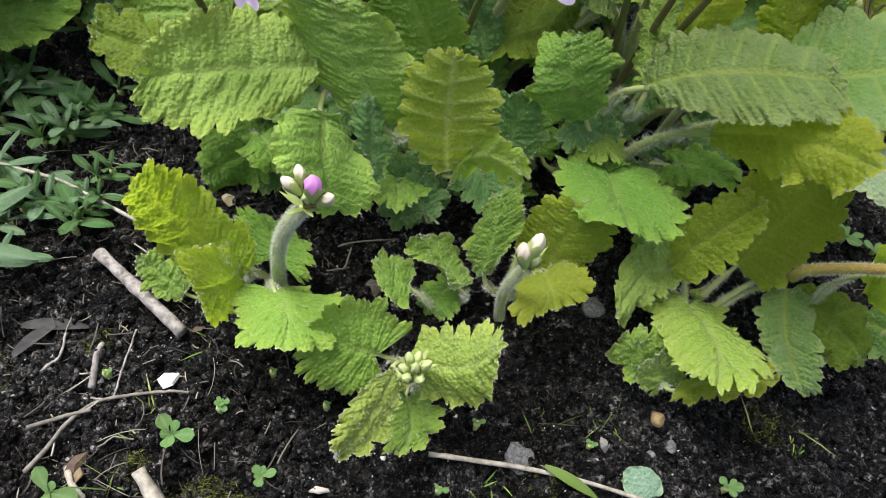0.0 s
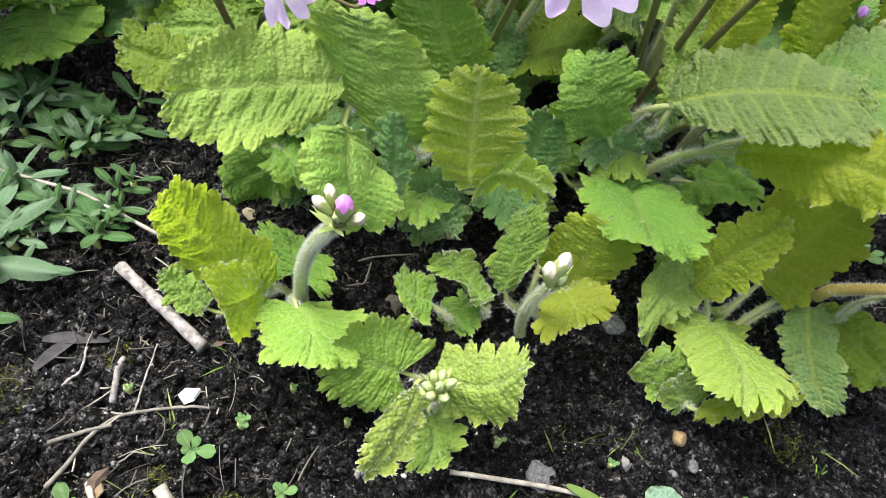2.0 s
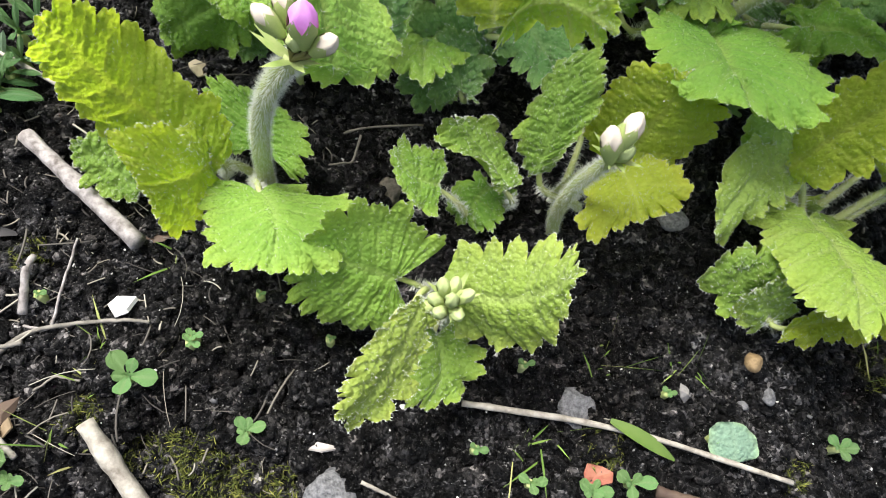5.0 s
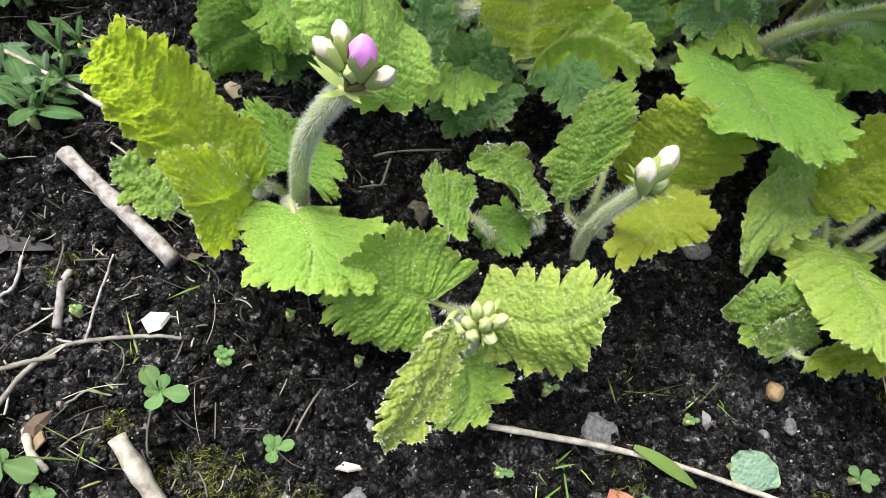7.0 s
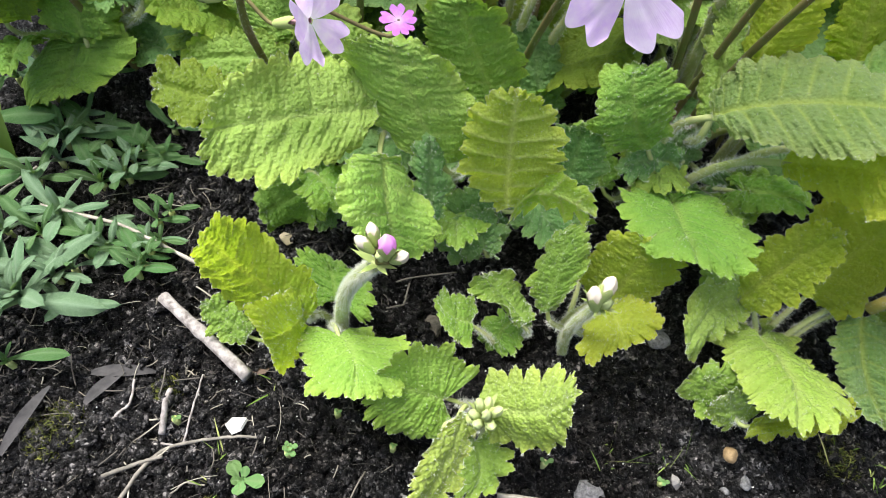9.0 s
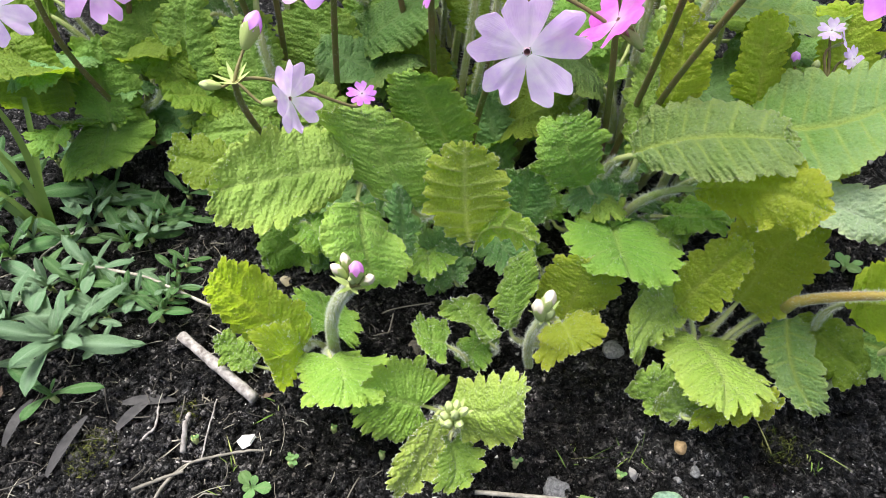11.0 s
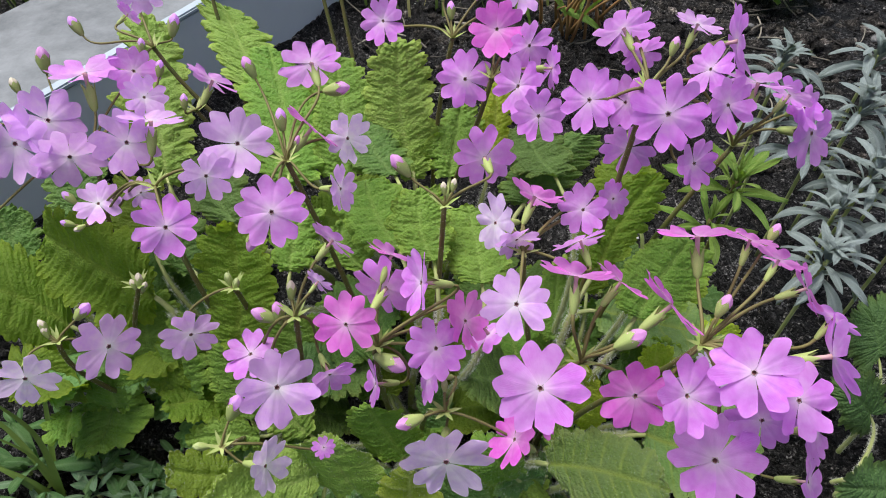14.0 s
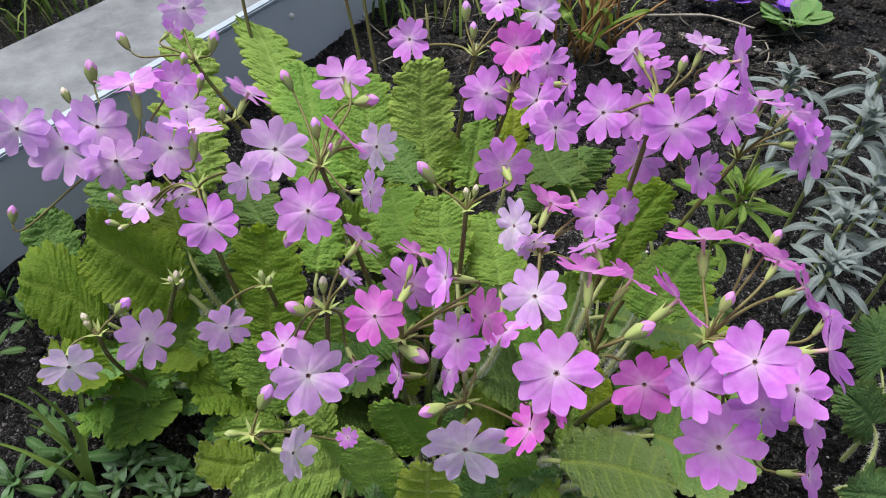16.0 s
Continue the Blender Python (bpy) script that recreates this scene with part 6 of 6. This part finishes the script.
lying("straw", [(-0.0970, 0.0490), (-0.0935, 0.0440), (-0.0890, 0.0400)], .0011, .0007, STRAW, "pale curled stalk lying on the soil", "straw", 0.001)
lying("root", [(-0.0212, 0.1310), (0.0016, 0.1357)], .0004, .0003, LITTER, "thin dry root lying on the soil", "root", 0.001)
lying("root", [(-0.0163, 0.1307), (-0.0182, 0.1217), (-0.0244, 0.1191)], .0004, .0003, LITTER, "thin dry root lying on the soil", "root", 0.001)
lying("straw", [(-0.1514, 0.1521), (-0.1210, 0.1454), (-0.0913, 0.1312)], .0008, .0007, STRAW, "bleached stalk lying among the ground cover", "straw", 0.006)
lying("straw", [(-0.1715, 0.1333), (-0.1729, 0.1614), (-0.1581, 0.1694)], .0006, .0005, STRAW, "bleached stalk lying among the ground cover", "straw", 0.004)
lying("straw", [(-0.0101, 0.0368), (-0.0007, 0.0330)], .0005, .0004, STRAW, "thin bleached straw lying across the soil", "straw", 0.001)
lying("stick", [(-0.0960, 0.0741), (-0.0944, 0.0874)], .0011, .0009, WOOD, "short grey twig lying on the soil", "stick", 0.001)
lying("stick", [(0.0657, 0.0368), (0.0809, 0.0329)], .0016, .0014, DEAD, "short brown twig lying on the soil", "stick", 0.001)
lying("straw", [(0.2315, 0.6680), (0.3160, 0.6643), (0.3560, 0.6375)], .0016, .0012, STRAW, "pale dry stalk arching over the soil", "straw", 0.003)


def stone(name, at, r, mat, label, category, seed, squash=0.65, sink=0.25, cuts=11):
    """A stone with worn flat faces, half sunk in the soil."""
    rng = np.random.RandomState(seed)
    bm = bmesh.new()
    bmesh.ops.create_icosphere(bm, subdivisions=3, radius=1)
    f = frac_noise(random.Random(seed), 9, 9)
    s_ = r * (0.85 + 0.3 * rng.rand(3)) * (1, 1, squash)
    p = on_ground(*at, r * squash * (1 - 2 * sink))
    planes = [(unit(rng.randn(3)), rng.uniform(0.68, 0.98)) for _ in range(cuts)]
    for v in bm.verts:
        d = V(v.co)
        k = min([1.08] + [h / (d @ q) for q, h in planes if d @ q > 0.2]) * (1 + 0.035 * float(f(d[0] + d[2], d[1] - d[2])))
        v.co = Vector((v.co.x * k * s_[0], v.co.y * k * s_[1], v.co.z * k * s_[2])) + Vector(tuple(p))
    me = bpy.data.meshes.new(name)
    bm.to_mesh(me)
    bm.free()
    me.polygons.foreach_set("use_smooth", [True] * len(me.polygons))
    return solo(name, me, mat, label, category, "stones")


GREY = "rough grey stone half sunk in dark soil"
for k, (at, r) in enumerate([((0.0449, 0.0580), .0056), ((0.0913, 0.0589), .0017), ((0.0756, 0.1111), .0042), ((-0.0169, 0.0340), .0062), ((0.0978, 0.0612), .0022), ((0.3510, 0.6059), .005), ((0.4691, 0.5832), .007)]):
    stone("stone", at, r, STONE, GREY, "stone", k + 1, 0.7, 0.42)
stone("pebble", (0.0942, 0.0701), .0029, PEBBLE, "small rounded ochre pebble on dark soil", "pebble", 21, 0.8, 0.1)
stone("clod", (-0.0069, 0.1156), .0046, plain("clod_brown", (0.05, 0.045, 0.035), (0.16, 0.14, 0.11), 500, 0.9, relief=0.9), "crumbly brown clod of soil", "soil", 22, 0.8, 0.2)


def flake(name, at, long, wide, mat, label, category, seed, tilt=20, thick=0.0007, corners=6):
    """A thin angular chip lying on the soil."""
    rng = random.Random(seed)
    bm = bmesh.new()
    ring = []
    for k in range(corners):
        w = 2 * math.pi * k / corners + rng.uniform(-0.25, 0.25)
        q = rng.uniform(0.8, 1.15)
        ring.append(bm.verts.new((math.cos(w) * long * q / 2, math.sin(w) * wide * q / 2, rng.uniform(-0.22, 0.22) * wide)))
    hub = bm.verts.new((rng.uniform(-0.1, 0.1) * long, 0, rng.uniform(-0.2, 0.2) * wide))
    sheet = [bm.faces.new((ring[k], ring[(k + 1) % corners], hub)) for k in range(corners)]
    out = bmesh.ops.extrude_face_region(bm, geom=sheet)
    bmesh.ops.translate(bm, vec=(0, 0, thick), verts=[v for v in out["geom"] if isinstance(v, bmesh.types.BMVert)])
    p = on_ground(*at, long * 0.25)
    m = Matrix.Translation(tuple(p)) @ Euler((radians(tilt), radians(rng.uniform(-15, 15)), rng.uniform(0, 6.28))).to_matrix().to_4x4()
    bmesh.ops.transform(bm, matrix=m, verts=bm.verts)
    bmesh.ops.recalc_face_normals(bm, faces=bm.faces)
    me = bpy.data.meshes.new(name)
    bm.to_mesh(me)
    bm.free()
    return solo(name, me, mat, label, category)


flake("chip", (-0.0716, 0.0762), .0070, .0062, CHIP, "small angular white chip lying on soil", "chip", 3, 38, 0.0012, 5)
flake("chip", (-0.0200, 0.0446), .0078, .0034, plain("chip_grey", (0.22, 0.20, 0.18), (0.42, 0.39, 0.36), 200, 0.8), "pale papery flake lying on soil", "chip", 9, 40, 0.0005, 5)
flake("dead_leaf", (-0.0945, 0.0500), .009, .004, DEAD, "crumpled brown dead leaf on soil", "dead leaf", 5, 20, 0.0004)
flake("dead_leaf", (-0.0930, 0.0455), .008, .004, plain("dead_leaf_tan", (0.12, 0.085, 0.045), (0.24, 0.18, 0.11), 200, 0.7), "tan curled dead leaf on soil", "dead leaf", 6, 30, 0.0004)
flake("dead_leaf", (-0.0667, 0.0952), .008, .003, DEAD, "small rusty dead leaf on soil", "dead leaf", 7, 15, 0.0004)
flake("dead_leaf", (0.0749, 0.0617), .004, .007, plain("leaf_fragment", (0.16, 0.15, 0.14), (0.30, 0.29, 0.27), 300, 0.8), "pale dry leaf fragment on soil", "dead leaf", 8, 30, 0.0004)
flake("dead_leaf", (-0.1719, 0.0942), .014, .006, DEAD, "curled rusty dead leaf on soil", "dead leaf", 14, 20, 0.0005)
flake("dead_leaf", (0.0498, 0.0400), .010, .006, plain("dead_leaf_red", (0.22, 0.06, 0.04), (0.34, 0.16, 0.10), 200, 0.7), "reddish dead leaf on soil", "dead leaf", 15, 15, 0.0005)
flake("dead_leaf", (-0.0627, 0.1448), .006, .005, plain("dead_leaf_buff", (0.34, 0.28, 0.18), (0.46, 0.40, 0.28), 200, 0.7), "buff dead leaf on soil", "dead leaf", 16, 20, 0.0005)
for k, (a_, b_) in enumerate([((-0.1454, 0.0667), (-0.1342, 0.0881)), ((-0.1230, 0.0833), (-0.1116, 0.0943)), ((-0.1637, 0.0779), (-0.1576, 0.0956)), ((-0.1229, 0.0935), (-0.1026, 0.0952))]):
    p0, p1 = on_ground(*a_, 0.002), on_ground(*b_, 0.003)
    v_, f_ = strip(bezier([p0, p0 * 0.7 + p1 * 0.3 + V((0, 0, 0.002)), p0 * 0.3 + p1 * 0.7 + V((0, 0, 0.002)), p1], 10), 0.0022 * np.sin(np.linspace(0.4, 2.9, 10)), V((0, 0, 1)))
    solo("dead_leaf", mesh("dead_leaf", v_, f_), plain("dead_strap", (0.018, 0.018, 0.018), (0.06, 0.056, 0.056), 200, 0.8), "dark withered strap-like leaf on soil", "dead leaf", "withered leaves")

# seedlings: pairs of small oval leaves
SEED = "tiny seedling with a few small oval green leaves"
for k, (at, n, long) in enumerate([((-0.0673, 0.0594), 5, .0085), ((-0.0387, 0.0479), 5, .0060), ((-0.0537, 0.0677), 4, .0034), ((-0.0396, 0.0827), 3, .0026), ((0.0177, 0.0453), 4, .0036),
                                   ((0.0317, 0.0376), 4, .0060), ((0.0578, 0.0383), 5, .0072), ((0.1166, 0.0487), 5, .0062), ((0.0306, 0.0669), 3, .0030), ((-0.0897, 0.0351), 5, .0048),
                                   ((0.0481, 0.0362), 7, .0060), ((0.0948, 0.1247), 6, .0060), ((0.0952, 0.1458), 6, .0060), ((0.1030, 0.1406), 5, .0050), ((0.0700, 0.0615), 4, .0034),
                                   ((-0.0202, 0.0707), 3, .0024), ((-0.0260, 0.1474), 3, .0060), ((-0.0345, 0.1447), 3, .0030), ((0.0810, 0.0500), 4, .0030), ((-0.0532, 0.0693), 4, .0035),
                                   ((-0.0913, 0.0779), 3, .0025), ((-0.0991, 0.0414), 4, .0110), ((0.1881, 0.1492), 6, .0100), ((0.1739, 0.1467), 6, .0090), ((0.1991, 0.1431), 6, .0090)]):
    rosette("seedling", at, n, long * 0.9, "K", SEED, "seedling", "seedlings", 18, 40, k + 200, 0.002)
p0, p1 = on_ground(*(0.0528, 0.0533), 0.004), on_ground(*(0.0713, 0.0445), 0.003)
v_, f_ = strip(bezier([p0, p0 * 0.7 + p1 * 0.3 + V((0, 0, 0.002)), p0 * 0.3 + p1 * 0.7 + V((0, 0, 0.002)), p1], 14), 0.0019 * np.sin(np.linspace(0.35, 3.0, 14)), V((0, 0, 1)))
solo("fallen_leaf", mesh("fallen_leaf", v_, f_), plain("blade_olive", (0.06, 0.12, 0.02), (0.12, 0.18, 0.04), 60, 0.45), "narrow olive green leaf lying on soil", "leaf")
tl = on_ground(*(0.0860, 0.0440), 0.004)
pts, faces, uv, vein, a, n = blade(random.Random(4), tl, tl + V((-0.002, 0.010, 0.003)), tl + V((-0.0068, 0.004, 0.002)), tl + V((0.0068, 0.004, 0.002)), depth=0.02, fan=0.7, full=0.6, relief=0.15, tooth=0.0)
solo("fallen_leaf", mesh("fallen_leaf", pts, faces, uv, vein), LEAF["T"], "smooth round grey-green fallen leaf on soil", "leaf")


def tufts(name, spots_, mat, label, category, seed, blades, long, spread_, width=0.00016):
    """Many fine upright shoots joined into one mesh."""
    r = np.random.RandomState(seed)
    V_, F_ = [], []
    for (x, y), rad in spots_:
        for _ in range(int(blades * rad / 0.01)):
            an, d = r.rand() * 6.28, rad * r.rand() ** 0.6
            p = on_ground(x + d * math.cos(an), y + d * math.sin(an), 0)
            e = p + V((r.randn() * spread_, r.randn() * spread_, 1.0)) * long * (0.4 + r.rand())
            s_ = V((math.cos(an), math.sin(an), 0)) * width
            i = len(V_)
            mid = (p + e) / 2 + V((0, 0, long * 0.1))
            V_ += [p - s_, p + s_, mid + s_ * 1.3, mid - s_ * 1.3, e]
            F_ += [(i, i + 1, i + 2, i + 3), (i + 3, i + 2, i + 4)]
    me = bpy.data.meshes.new(name)
    me.from_pydata([tuple(v) for v in V_], [], F_)
    return solo(name, me, mat, label, category, kind="stuff")


tufts("moss", [((-0.0507, 0.0386), .009), ((-0.0450, 0.0361), .008), ((-0.0783, 0.0505), .005), ((0.0521, 0.0464), .006), ((-0.0552, 0.0425), .006), ((0.1059, 0.0411), .005), ((0.1343, 0.0700), .008),
               ((-0.0631, 0.0423), .005), ((-0.0968, 0.0888), .005), ((-0.1300, 0.0747), .010), ((-0.0396, 0.0362), .006), ((-0.0314, 0.0351), .006)],
      MOSS, "cushions of yellow-green moss on the soil", "moss", 31, 900, 0.0013, 0.7, 0.00011)
tufts("fine_grass", [((-0.0772, 0.0677), .004), ((-0.0785, 0.0552), .005), ((0.0779, 0.0679), .006), ((0.0327, 0.0487), .008), ((-0.0631, 0.0907), .004), ((0.0535, 0.0685), .006), ((-0.0816, 0.0431), .006), ((0.1383, 0.0669), .01)],
      GRASS, "sparse wisps of fine grass on the soil", "grass", 32, 16, 0.0055, 1.0, 0.00022)
r = np.random.RandomState(5)
V_, F_ = [], []
for k in range(2100):
    x, y = (r.uniform(-0.24, -0.02), r.uniform(0.0, 0.17)) if k < 1800 else (r.uniform(-0.05, 0.5), r.uniform(0.0, 0.7))
    if k < 1800 and r.rand() < (x + 0.1) * 8:
        continue
    an, long = r.rand() * 6.28, 0.002 + 0.012 * r.rand() ** 2
    p = on_ground(x, y, 0.0009)
    d = V((math.cos(an), math.sin(an), r.randn() * 0.12)) * long
    bend = V((-d[1], d[0], 0)) * r.randn() * 0.11
    v_, f_ = tube(bezier([p, p + d * 0.3 + bend, p + d * 0.7 + bend, p + d], 5), 0.0001 + 0.00022 * r.rand() ** 2, 4)
    F_ += [tuple(i + len(V_) for i in f) for f in f_]
    V_ += v_
solo("plant_litter", mesh("plant_litter", V_, F_), LITTER, "scattered dry stalks and straw bits on soil", "litter", kind="stuff")

V_, F_ = [], []
for k in range(190):
    x, y = r.uniform(-0.04, 0.45), r.uniform(0.46, 0.85)
    an, long = r.rand() * 6.28, 0.012 + 0.05 * r.rand() ** 2
    p = on_ground(x, y, 0.002)
    d = V((math.cos(an), math.sin(an), 0.05 + r.rand() * 0.15)) * long
    bend = V((-d[1], d[0], 0)) * r.randn() * 0.12
    v_, f_ = tube(bezier([p, p + d * 0.3 + bend, p + d * 0.7 + bend, p + d], 7), 0.0004 + 0.0011 * r.rand() ** 2, 5)
    F_ += [tuple(i + len(V_) for i in f) for f in f_]
    V_ += v_
solo("twig_litter", mesh("twig_litter", V_, F_), LITTER, "dry brown twigs and stalks on the soil behind", "litter", kind="stuff")

# ---- the border of the bed and what is beyond ----


def slab_mesh(outline, z0, z1, bevel):
    bm = bmesh.new()
    face = bm.faces.new([bm.verts.new((x, y, z0)) for x, y in outline])
    out = bmesh.ops.extrude_face_region(bm, geom=[face])
    bmesh.ops.translate(bm, vec=(0, 0, z1 - z0), verts=[v for v in out["geom"] if isinstance(v, bmesh.types.BMVert)])
    bmesh.ops.recalc_face_normals(bm, faces=bm.faces)
    bmesh.ops.bevel(bm, geom=bm.edges[:], offset=bevel, segments=2, affect="EDGES")
    me = bpy.data.meshes.new("slab")
    bm.to_mesh(me)
    bm.free()
    return me


along = unit(V((0.209, 0.303, 0)))
out = V((-along[1], along[0], 0))
p0 = V((-0.279, 0.32, 0)) - along * 0.35
edging = thing("bed_edging", tuple(p0), "smooth grey-blue edging board standing along the bed", "garden edging", kind="structure")
p1 = p0 + along * 1.6
corner = [p0, p1, p1 + out * 0.004, p0 + out * 0.004]
part("board", slab_mesh([tuple(c[:2]) for c in corner], -0.05, 0.104, 0.0008), PANEL, edging)
lipc = [p0 - out * 0.002, p1 - out * 0.002, p1 + out * 0.007, p0 + out * 0.007]
part("rim", slab_mesh([tuple(c[:2]) for c in lipc], 0.1042, 0.1085, 0.0012), RIM, edging, "rolled upper rim of the edging")
for k in range(9):
    c = p0 + along * (0.30 + 0.06 * k) - out * 0.001
    v_, f_ = lathe([(-0.001, 0.0022), (0.0008, 0.0022), (0.0014, 0.0012), (0.0015, 0.0)], 10)
    rot = Vector(tuple(-out)).to_track_quat("Z", "Y").to_matrix()
    if k % 3 == 0:
        part("rivet", mesh("rivet", [tuple(c + V((0, 0, 0.085)) + V(rot @ Vector(q))) for q in v_], f_), CHIP, edging)
inner = p0 + out * 0.03
paving = thing("paving", tuple(inner), "pale worn stone paving beyond the edging", "paving", kind="structure")
for i in range(1):
    for k in range(4):
        a_ = inner + along * (0.40 * k) + out * (0.33 * i)
        jig = 0.004 * (k % 2)
        c_ = [a_, a_ + along * 0.394, a_ + along * 0.394 + out * 0.19, a_ + out * 0.19]
        part("slab", slab_mesh([tuple(c[:2]) for c in c_], 0.0, 0.060 + jig * 0.4, 0.004), SLAB, paving)
r = np.random.RandomState(8)
V_, F_ = [], []
for k in range(5200):
    q = p0 + along * r.uniform(0.3, 1.9) + out * (0.23 + 0.6 * r.rand() ** 1.2) if k < 3600 else V((r.uniform(-0.1, 0.25), r.uniform(0.62, 1.0), 0))
    if k >= 3600 and r.rand() < 0.8:
        continue
    z = ground_z(q[0], q[1])
    an, long = r.rand() * 6.28, 0.02 + 0.03 * r.rand()
    base = V((q[0], q[1], z))
    lean = V((math.cos(an), math.sin(an), 0)) * long * r.rand() * 1.1
    s_ = V((-math.sin(an), math.cos(an), 0)) * 0.0014
    i = len(V_)
    V_ += [base - s_, base + s_, base + lean * 0.4 + V((0, 0, long * 0.7)) + s_, base + lean * 0.4 + V((0, 0, long * 0.7)) - s_, base + lean + V((0, 0, long))]
    F_ += [(i, i + 1, i + 2, i + 3), (i + 3, i + 2, i + 4)]
solo("lawn_grass", mesh("lawn_grass", V_, F_), GRASS, "rough green grass growing past the paving", "grass", kind="stuff")

potv, potf = lathe([(0, 0.05), (0.09, 0.07), (0.09, 0.078), (0.115, 0.08), (0.115, 0.07), (0.10, 0.066), (0.10, 0.0)], 28)
px, py = -0.47, 0.75
solo("flower_pot", mesh("flower_pot", [(x + px, y + py, z + 0.05) for x, y, z in potv], potf), POT, "brown clay pot standing past the paving", "pot")

# reddish dry stems and a violet flower far behind the clump
dry = thing("dry_stalks", tuple(on_ground(0.17, 0.60)), "clump of reddish-brown dry stalks with a few yellow leaves", "dead plant")
rng = random.Random(12)
for k in range(26):
    f0 = on_ground(0.17 + rng.gauss(0, 0.018), 0.60 + rng.gauss(0, 0.02))
    e = f0 + V((rng.gauss(0, 0.03), rng.gauss(0, 0.03), rng.uniform(0.05, 0.14)))
    v_, f_ = tube(bezier([f0, f0 * 0.7 + e * 0.3 + V((0, 0, 0.02)), e, e + V((rng.gauss(0, 0.012), 0, 0.004))], 8), np.linspace(0.0016, 0.0006, 8), 5)
    part("stalk", mesh("stalk", v_, f_), DRY, dry)
for k in range(12):
    f0 = on_ground(0.17 + rng.gauss(0, 0.03), 0.58 + rng.gauss(0, 0.02), rng.uniform(0.01, 0.05))
    o = new("leaf", SMALL["Q"][k % 3])
    o.parent, o.matrix_parent_inverse = dry, HOME[dry.name].inverted()
    o.matrix_basis = Matrix.Translation(tuple(f0)) @ Euler((0, -rng.uniform(0, 1), rng.uniform(0, 6.28))).to_matrix().to_4x4() @ Matrix.Diagonal((0.05, 0.06, 0.05, 1))
violet = thing("violet_plant", tuple(on_ground(0.353, 0.679)), "low plant with deep violet flowers", "flowering plant")
for k in range(16):
    c = on_ground(0.353 + rng.gauss(0, 0.035), 0.683 + rng.gauss(0, 0.008), rng.uniform(0.008, 0.022))
    pv, pf = [], []
    for j in range(5):
        w = j * 1.2566 + k
        d, s_ = V((math.cos(w), math.sin(w), 0.35)), V((-math.sin(w), math.cos(w), 0))
        i = len(pv)
        pv += [c, c + d * 0.006 - s_ * 0.004, c + d * 0.011 - s_ * 0.003, c + d * 0.0115 + s_ * 0.003, c + d * 0.006 + s_ * 0.004]
        pf.append((i, i + 1, i + 2, i + 3, i + 4))
    part("flower", mesh("flower", pv, pf), VIOLET, violet)
for k in range(10):
    o = new("leaf", SMALL["K"][k % 3])
    o.parent, o.matrix_parent_inverse = violet, HOME[violet.name].inverted()
    o.matrix_basis = Matrix.Translation(tuple(on_ground(0.407 + rng.gauss(0, 0.016), 0.653 + rng.gauss(0, 0.010), 0.004))) @ Euler((0, -0.5, rng.uniform(0, 6.28))).to_matrix().to_4x4() @ Matrix.Scale(0.035, 4)

# a small stem of whitish flowers among the leaves
stem("pale", "mr", (0.1560, 0.1797, 0.0787), thick=0.0008, fuzz=150, mat=PEDICEL)
flower("pale", (0.1635, 0.1841, 0.0901), (0.3, -0.6, 0.7), 0.0105, 0.0)
flower("pale", (0.1543, 0.1912, 0.0979), (-0.4, -0.3, 0.85), 0.0100, 0.0)
flower("pale", (0.1597, 0.1884, 0.0946), (0.7, -0.2, 0.6), 0.0095, 0.0)
bud("pale", (0.1418, 0.1858, 0.0906), (-0.3, -0.1, 0.9), 0.0050, 0.5)
bud("pale", (0.1505, 0.1846, 0.0875), (-0.1, 0.1, 0.95), 0.0040, 0.1)

# lilac buds of a low shoot over the lime leaf
stem("late", "rd", (0.1647, 0.0828, 0.0862), root=(0.150, 0.100), fuzz=300, mat=PETIOLE)
bud("late", (0.1534, 0.0861, 0.0964), (-0.4, 0.1, 0.9), 0.0060, 0.5)
bud("late", (0.1634, 0.0895, 0.0994), (0.2, 0.2, 0.95), 0.0052, 0.5)
bud("late", (0.1612, 0.0846, 0.0928), (0.0, -0.3, 0.9), 0.0045, 0.1)

# tall bare stems standing behind the clump
stem("tall one", "mb", (-0.0963, 0.4234, 0.1954), root=(-0.045, 0.33))
stem("tall two", "mb", (-0.0349, 0.4218, 0.1950), root=(0.0, 0.33))
stem("tall three", "mb", (-0.0232, 0.4315, 0.1905), root=(0.01, 0.34))
